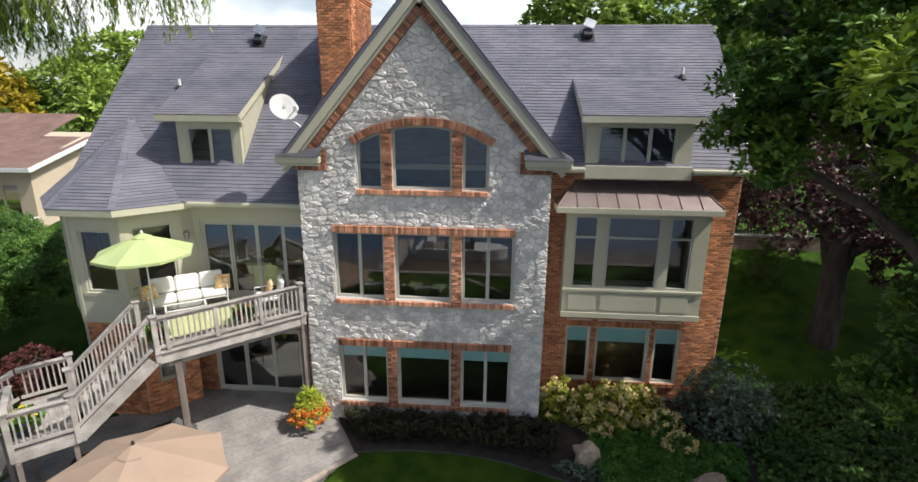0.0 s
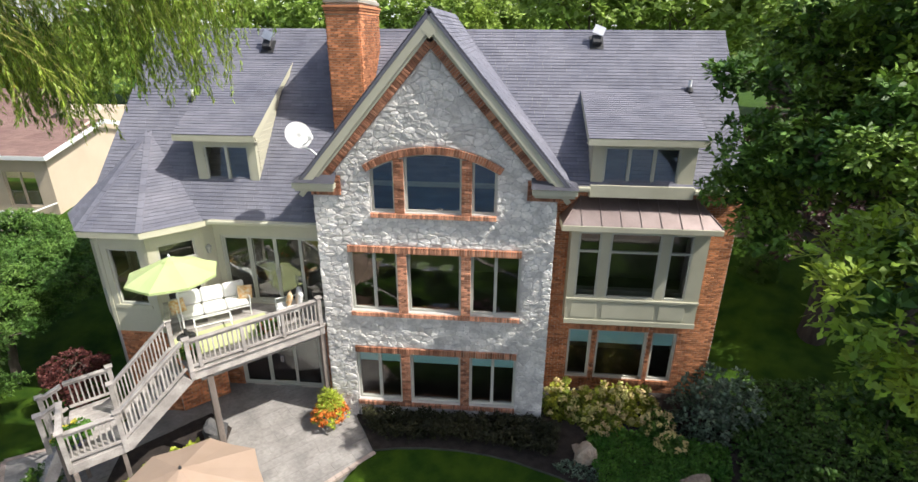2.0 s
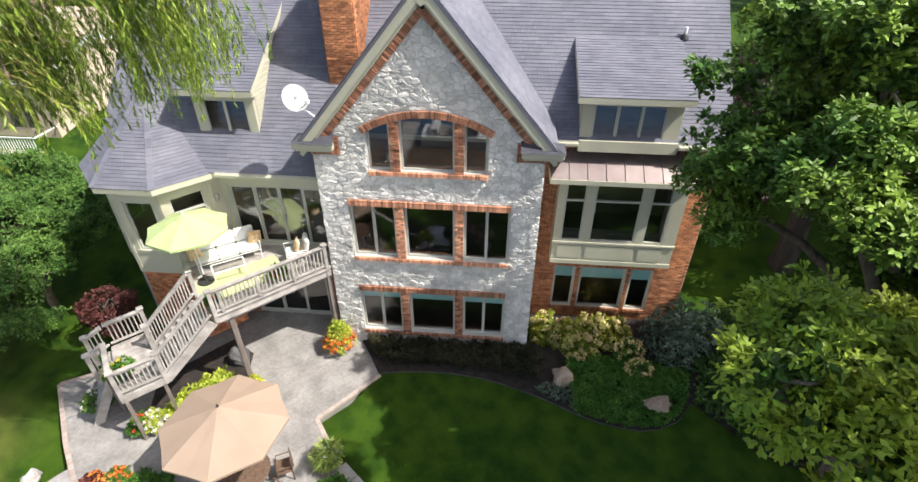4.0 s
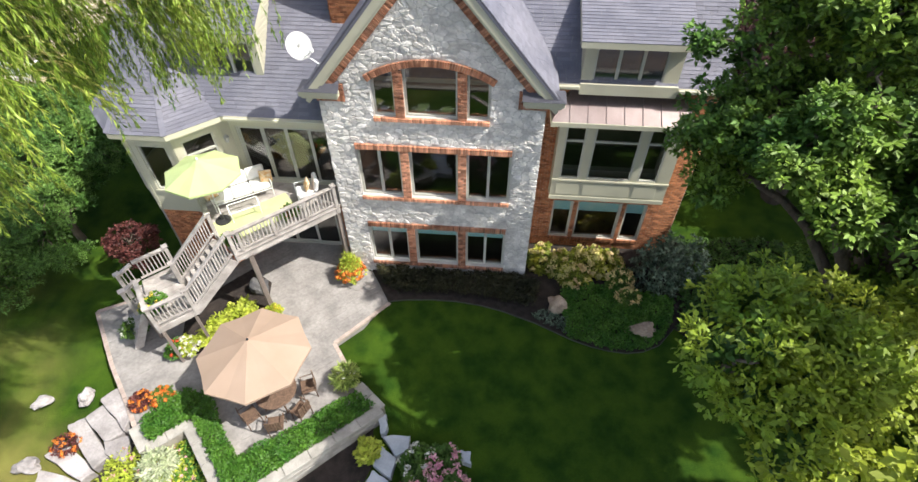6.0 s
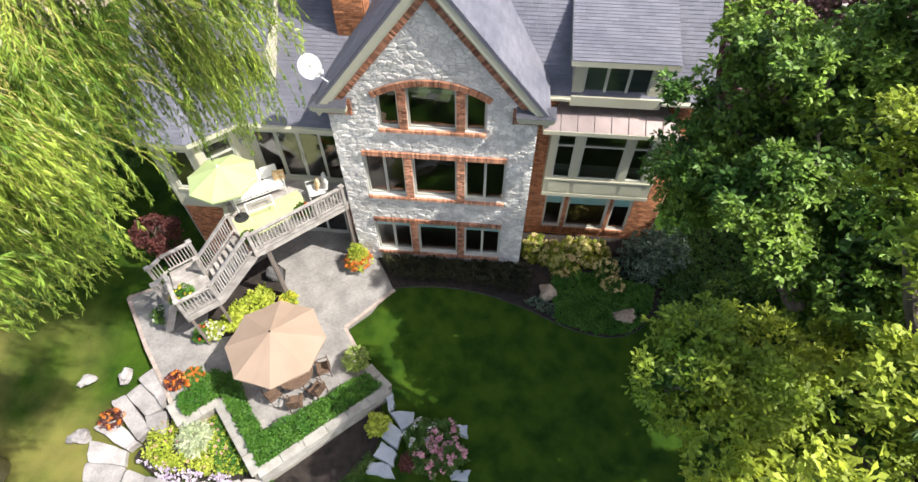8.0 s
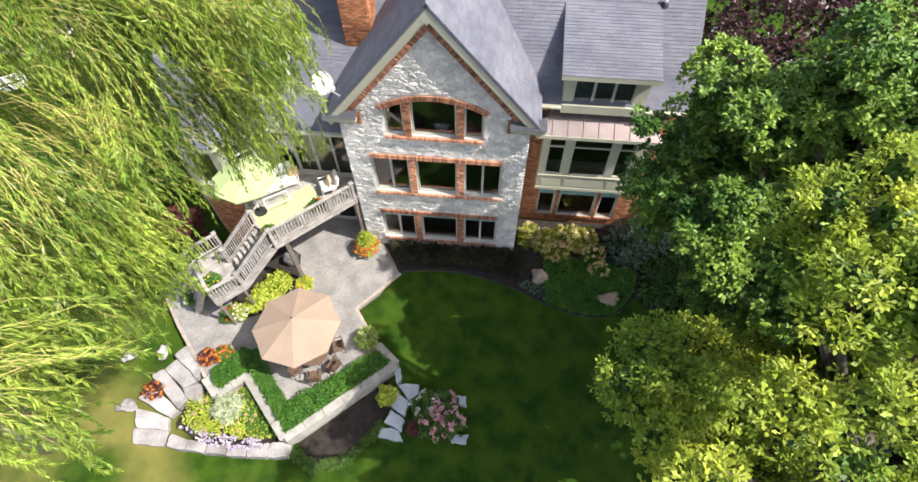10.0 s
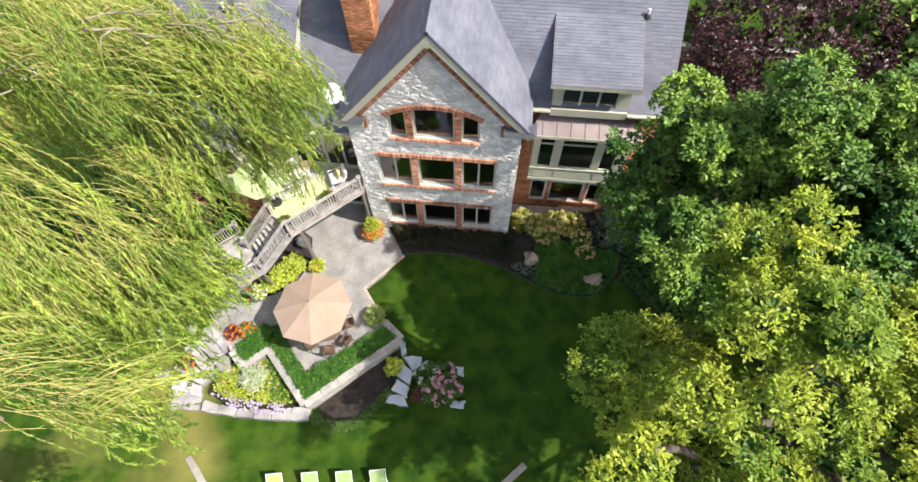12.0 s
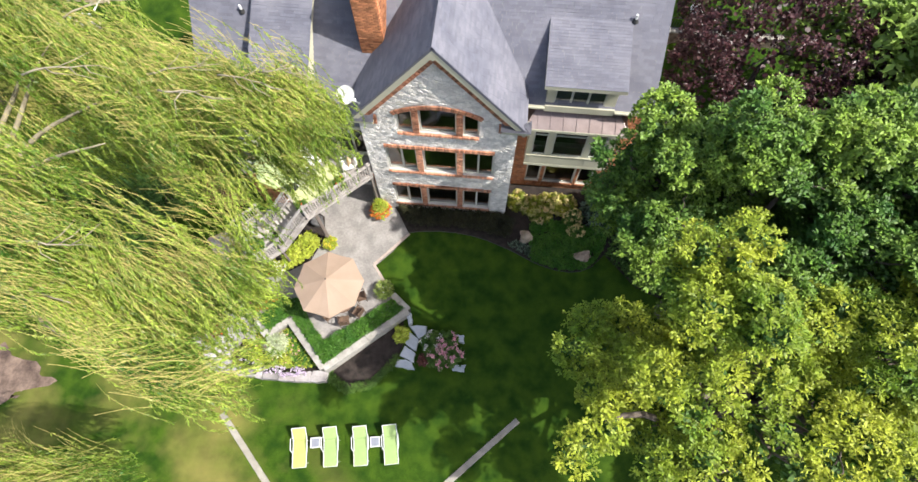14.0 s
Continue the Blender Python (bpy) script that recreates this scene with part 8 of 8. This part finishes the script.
for x, y, r, h in ((0.2, -7.1, 0.55, 11), (0.9, -7.0, 0.55, 15), (0.5, -7.8, 0.6, 16), (1.25, -7.7, 0.5, 14)):
    bush("hydrangea", "hydrangea with pink and white flower heads by the flagstones", x, y, -0.5, r, r, 0.55, 170, 8, 0.11, OVAL_LEAF, M_SHRUB, M_PINK_FLOWER if h > 12 else M_WHITE_FLOWER, h, 0.095, group="lawn hydrangeas")
bush("dark_plant", "dark red leafy plant by the flagstones", -0.1, -8.0, -0.58, 0.3, 0.3, 0.35, 80, 7, 0.1, OVAL_LEAF, M_RED_MAPLE)


def pot(x, y, z, r, h, mat):
    bm = bmesh.new()
    lathe(bm, [(r * 0.62, 0), (r * 0.6, 0.03), (r * 0.8, h * 0.4), (r, h * 0.92), (r * 1.08, h * 0.94), (r * 1.08, h), (r * 0.95, h), (r * 0.9, h * 0.9)], 18, (x, y, z))
    return bm


def planter(name, label, x, y, z, r, h, mat, rx, rz, leafmat, flowers, heads, hr, outline=OVAL_LEAF, length=0.09, n=120):
    p = thing(name, label, "potted plant", (x, y, z), "planters")
    part("pot", pot(x, y, z, r, h, mat), mat, p, smooth=True)
    bush("", "", x, y, z + h * 0.85, rx, rx, rz, n, 8, length, outline, leafmat, flowers, heads, hr, parent=p)
    return p


pl = planter("flower_pot", "stone urn with orange flowers and a yellow-green grass top", -3.28, -0.52, 0.0, 0.26, 0.42, M_POT, 0.50, 0.46, M_LIME_LEAF, M_ORANGE_FLOWER, 90, 0.075)
bush("", "", -3.28, -0.46, 0.8, 0.32, 0.32, 0.38, 120, 7, 0.16, NARROW_LEAF * np.array([1, 1.3]), M_LIME_LEAF, parent=pl, as_part="grass")
planter("flower_pot", "pot with tall yellow-green grasses and a few white flowers", -2.42, -4.88, 0.0, 0.22, 0.33, M_POT, 0.33, 0.44, M_STRIPED_LEAF, M_WHITE_FLOWER, 12, 0.05, NARROW_LEAF * np.array([1, 1.5]), 0.24, 150)
planter("flower_pot", "pot of red and white flowers under the landing", -8.35, -4.35, 0.0, 0.2, 0.3, M_POT, 0.36, 0.32, M_HEDGE, M_RED_FLOWER, 16, 0.05)
planter("flower_pot", "pot of yellow and white flowers under the landing", -7.95, -4.2, 0.0, 0.2, 0.34, M_POT, 0.40, 0.36, M_LIME_LEAF, M_WHITE_FLOWER, 26, 0.05)
planter("flower_pot", "pot of yellow and white flowers beside the deck post", -5.62, -2.62, 0.0, 0.2, 0.3, M_POT, 0.36, 0.34, M_LIME_LEAF, M_YELLOW_FLOWER, 26, 0.05)
planter("flower_pot", "orange flowers at the patio edge", -8.65, -6.2, 0.0, 0.18, 0.16, M_POT, 0.34, 0.30, M_RED_MAPLE, M_ORANGE_FLOWER, 30, 0.055)
planter("flower_pot", "rusty orange flowers at the patio edge", -8.05, -6.0, 0.0, 0.18, 0.16, M_POT, 0.36, 0.32, M_SHRUB, M_ORANGE_FLOWER, 36, 0.055)
planter("flower_pot", "blue glazed pot with leafy white-flowered plant", -10.1, -3.75, 0.0, 0.25, 0.5, M_BLUE_POT, 0.42, 0.36, M_SHRUB, M_WHITE_FLOWER, 16, 0.045)
planter("flower_pot", "dark pot of green and yellow flowers on the landing", -8.5, -3.95, LZ, 0.24, 0.3, M_BLUE_POT, 0.42, 0.32, M_HEDGE, M_YELLOW_FLOWER, 10, 0.05)
planter("flower_pot", "pot of red flowers on the deck by the railing", -4.75, -0.85, DZ, 0.16, 0.26, M_POT, 0.26, 0.3, M_SHRUB, M_RED_FLOWER, 14, 0.045)
planter("flower_pot", "pot of red flowers on the deck corner", -6.25, -2.25, DZ, 0.16, 0.26, M_POT, 0.24, 0.24, M_SHRUB, M_RED_FLOWER, 10, 0.045)

# ---- neighbour's house on the left ----
nb = thing("neighbour_house", "cream stucco house with brown shingle roofs next door", "house", (-25, 14, 1.0))
bm = bmesh.new()
wall_mesh(bm, -34.0, -21.0, -0.5, 5.8, 10.5, 10.7, [(-23.6, -21.8, 3.0, 4.9)])
box(bm, -21.2, -21.0, 10.702, 18.5, -0.5, 5.8)
v = [bm.verts.new(p) for p in ((-21.2, 10.5, 5.8), (-21.2, 18.5, 5.8), (-21.2, 14.5, 6.95), (-21.0, 10.5, 5.8), (-21.0, 18.5, 5.8), (-21.0, 14.5, 6.95))]
for f in ((0, 2, 1), (3, 4, 5), (0, 3, 5, 2), (1, 2, 5, 4)):
    bm.faces.new([v[i] for i in f])
part("wall", bm, M_CREAM, nb)
sl = Vector((0, 4.4, 1.15))
shingles("roof", (0, 10.1, 5.75), (1, 0, 0), sl, [(-34.4, 0), (-20.6, 0), (-20.6, sl.length), (-34.4, sl.length)], nb, 0.16, 0.012, M_NEIGHBOUR_ROOF, "brown shingle roof")
bm = bmesh.new()
beam(bm, (-20.62, 10.1, 5.65), (-20.62, 14.5, 6.8), 0.06, 0.22, up=(0, -1, 4))
beam(bm, (-20.62, 18.9, 5.65), (-20.62, 14.5, 6.8), 0.06, 0.22, up=(0, 1, 4))
beam(bm, (-34.4, 10.08, 5.65), (-20.6, 10.08, 5.65), 0.05, 0.2)
part("fascia", bm, M_WHITE, nb)
window(-23.6, -21.8, 3.0, 4.9, 10.55, bars=(-22.7,), parent=nb, mat=M_CREAM)
bm = bmesh.new()
box(bm, -34, -26.0, 16.0, 24.0, -0.5, 6.4)
part("rear_wing", bm, M_CREAM, nb)
sl = Vector((0, 4.4, 1.6))
shingles("roof", (0, 15.6, 6.3), (1, 0, 0), sl, [(-34.4, 0), (-25.6, 0), (-25.6, sl.length), (-34.4, sl.length)], nb, 0.16, 0.012, M_NEIGHBOUR_ROOF, "brown shingle roof")
bm = bmesh.new()
beam(bm, (-34.4, 15.58, 6.2), (-25.6, 15.58, 6.2), 0.05, 0.2)
part("fascia", bm, M_WHITE, nb)
bm = bmesh.new()
box(bm, -27, -21.0, 8.9, 10.5, 2.2, 2.35)
bal = part("balcony", bm, M_CREAM, nb)
bm = bmesh.new()
beam(bm, (-27, 8.95, 3.25), (-21.0, 8.95, 3.25), 0.06, 0.06)
beam(bm, (-21.03, 8.95, 3.25), (-21.03, 10.5, 3.25), 0.06, 0.06)
for i in range(40):
    beam(bm, (-27 + i * 0.15, 8.95, 2.36), (-27 + i * 0.15, 8.95, 3.22), 0.035, 0.035)
part("railing", bm, M_WHITE, bal)
# low block wall and fence at the top of the side lawn
def block_wall(x0, x1, y, z0, rows, label):
    w = thing("garden_wall", label, "garden wall", ((x0 + x1) / 2, y, z0))
    r = random.Random(9)
    for k in range(rows):
        x = x0 - (0.2 if k % 2 else 0.0)
        while x < x1:
            a, b = max(x, x0), min(x + 0.4, x1)
            x += 0.4
            if b - a < 0.06:
                continue
            bm = bmesh.new()
            box(bm, a + 0.004, b - 0.004, y + r.uniform(-0.008, 0.008), y + 0.28, z0 + 0.15 * k, z0 + 0.15 * k + 0.144, bevel=0.012)
            part("block", bm, M_BLOCK, w)
    bm = bmesh.new()
    box(bm, x0 - 0.03, x1 + 0.03, y - 0.04, y + 0.32, z0 + 0.15 * rows, z0 + 0.15 * rows + 0.07, bevel=0.012)
    part("coping", bm, M_CAP, w, "pale coping stones")


block_wall(10.4, 19.6, 10.6, 1.9, 9, "low grey-brown block wall at the top of the side lawn")
fence = thing("fence", "black iron picket fence standing on the block wall", "fence", (15.0, 10.75, 3.32))
for z in (3.48, 4.12):
    bm = bmesh.new()
    box(bm, 10.5, 19.5, 10.73, 10.77, z, z + 0.035)
    part("rail", bm, M_DARK, fence)
for k in range(61):
    bm = bmesh.new()
    box(bm, 10.5 + 0.15 * k - 0.009, 10.5 + 0.15 * k + 0.009, 10.741, 10.759, 3.32, 4.24)
    part("picket", bm, M_DARK, fence)
bin_ = thing("bin", "dark upright bin with a pale cover behind the fence", "bin", (12.9, 11.6, 3.0))
bm = bmesh.new()
lathe(bm, [(0.26, 0.0), (0.30, 0.1), (0.33, 0.95), (0.35, 1.0)], 14, (12.9, 11.6, 3.0))
part("body", bm, M_DARK, bin_, smooth=True)
bm = bmesh.new()
lathe(bm, [(0.37, 1.0), (0.36, 1.1), (0.26, 1.24), (0.08, 1.3)], 14, (12.9, 11.6, 3.0))
part("lid", bm, M_WHITE, bin_, "pale domed cover", smooth=True)
# utility pole by the yellow tree
bm = bmesh.new()
tube(bm, [(-37.0, 22.0, 1.5), (-37.0, 22.0, 12.0)], [0.15, 0.11], 8)
tagged(part("utility_pole", bm, M_TWIG), "weathered wooden utility pole behind the neighbour", "utility pole")


# ---- single pieces: stones, bricks and pavers ----
for p in STONE_PIECES:
    vs, fs = [], []
    stone_geo(vs, fs, p, rng)
    raw("stone", vs, fs, M_STONE, stone_wall)

dress.sort(key=lambda d: abs(d[0].translation.z - 5.0))
shared = {}
for m, lx, ly, lz in dress[:290]:
    key = (round(lx, 3), round(ly, 3), round(lz, 3))
    if key not in shared:
        vs, fs = [], []
        brick_box(vs, fs, Matrix.Identity(4), lx, ly, lz)
        me = bpy.data.meshes.new("brick")
        me.from_pydata(vs, [], fs)
        me.materials.append(M_BRICK_TRIM)
        shared[key] = me
    place_piece("brick", shared[key], m, dress_wall)
vs, fs = [], []
for m, lx, ly, lz in dress[290:]:
    brick_box(vs, fs, m, lx, ly, lz)
tagged(raw("brickwork", vs, fs, M_BRICK_TRIM, dress_wall), kind="stuff")


def brick_face(m, x0, x1, z0, z1, holes=(), soldier=()):
    """Poses of running-bond bricks on a wall face; m: x along the wall, -y outwards."""
    out = []
    ch, bl = 0.0745, 0.212
    z, row = z0, 0
    while z < z1 - 0.02:
        x = x0 - (bl / 2 if row % 2 else 0)
        while x < x1:
            a, b = max(x, x0), min(x + bl, x1)
            x += bl
            segs = [(a, b)]
            for h in holes:
                if h[2] - 0.01 < z + ch / 2 < h[3] + 0.01:
                    nxt = []
                    for s in segs:
                        if s[1] <= h[0] or s[0] >= h[1]:
                            nxt.append(s)
                        else:
                            if s[0] < h[0]:
                                nxt.append((s[0], h[0]))
                            if s[1] > h[1]:
                                nxt.append((h[1], s[1]))
                    segs = nxt
            for s in segs:
                if s[1] - s[0] > 0.03:
                    out.append((m @ Matrix.Translation(((s[0] + s[1]) / 2, 0.038 + rng.uniform(-0.004, 0.003), z + ch / 2)), s[1] - s[0] - 0.010, 0.09, ch - 0.010))
        z += ch
        row += 1
    return out


def lay_bricks(parent, bricks, n_single, pick):
    bricks.sort(key=pick)
    cache = {}
    for m, lx, ly, lz in bricks[:n_single]:
        key = (round(lx, 2), lz)
        if key not in cache:
            vs, fs = [], []
            brick_box(vs, fs, Matrix.Identity(4), lx, ly, lz)
            me = bpy.data.meshes.new("brick")
            me.from_pydata(vs, [], fs)
            me.materials.append(M_BRICK)
            cache[key] = me
        place_piece("brick", cache[key], m, parent)
    vs, fs = [], []
    for m, lx, ly, lz in bricks[n_single:]:
        brick_box(vs, fs, m, lx, ly, lz)
    if vs:
        tagged(raw("brickwork", vs, fs, M_BRICK, parent), kind="stuff")


right = brick_face(Matrix.Translation((0, RY - 0.012, 0)), FX + 0.01, RX, -0.1, 7.28, [(a - 0.005, b + 0.005, 0.40, 2.62) for a, b in RW] + [(3.95, 7.95, 2.95, 6.35), (4.3, 7.45, 6.3, 7.0), (4.4, 7.2, 7.0, 7.3)])
for a, b in RW:
    n = round((b - a + 0.02) / BW)
    w = (b - a + 0.02) / n
    for i in range(n):
        right.append((Matrix.Translation((a - 0.01 + (i + 0.5) * w, RY + 0.02, 2.52)), w - 0.010, 0.10, 0.19))
        right.append((Matrix.Translation((a - 0.01 + (i + 0.5) * w, RY + 0.0, 0.475)), w - 0.010, 0.13, 0.13))
lay_bricks(brick_wall, right, 290, lambda d: abs(d[0].translation.x - 8.4) + 0.1 * abs(d[0].translation.z - 4))
front = brick_face(Matrix.Translation((0, CH[2] - 0.03, 0)), CH[0], CH[1], 8.2, 12.0)
side = brick_face(Matrix.Translation((CH[1] + 0.03, 0, 0)) @ Matrix.Rotation(math.pi / 2, 4, "Z"), CH[2], CH[3], 8.2, 12.0)
back = brick_face(Matrix.Translation((CH[0] - 0.03, 0, 0)) @ Matrix.Rotation(-math.pi / 2, 4, "Z"), -CH[3], -CH[2], 8.2, 12.0)
lay_bricks(chimney, front + side + back, 280, lambda d: d[0].translation.y - 0.2 * d[0].translation.z)
lay_bricks(under_wall, brick_face(Matrix.Translation((0, 1.19, 0)), -7.5, -FX - 0.02, 0.0, 2.98, [(-6.9, -4.05, 0.0, 2.2)]), 0, lambda d: 0)
for ow, m, low in OCT_WALLS:
    lay_bricks(ow, brick_face(m @ Matrix.Translation((0, 0.048, 0)), -HALF + 0.03, HALF - 0.03, 0.0, 2.98, low), 0, lambda d: 0)

PAVERS.sort(key=lambda p: abs(sum(q[0] for q in p) / len(p) + 5.5) + abs(sum(q[1] for q in p) / len(p) + 4.0))
vs, fs = [], []
for i, p in enumerate(PAVERS):
    c = (sum(q[0] for q in p) / len(p), sum(q[1] for q in p) / len(p))
    k0, f0 = ([], []) if i < 290 else (vs, fs)
    b = len(k0)
    dz = rng.uniform(-0.003, 0.003)
    for f, z in ((1.0, -0.05), (1.0, -0.002), (0.99, 0.0)):
        k0 += [(c[0] + f * (q[0] - c[0]), c[1] + f * (q[1] - c[1]), z + dz) for q in p]
    n = len(p)
    for s in range(2):
        for a in range(n):
            d = (a + 1) % n
            f0.append((b + s * n + a, b + s * n + d, b + (s + 1) * n + d, b + (s + 1) * n + a))
    f0.append(tuple(range(b + 2 * n, b + 3 * n)))
    if i < 290:
        raw("paver", k0, f0, M_PAVER, patio)
if vs:
    tagged(raw("paving", vs, fs, M_PAVER, patio), kind="stuff")
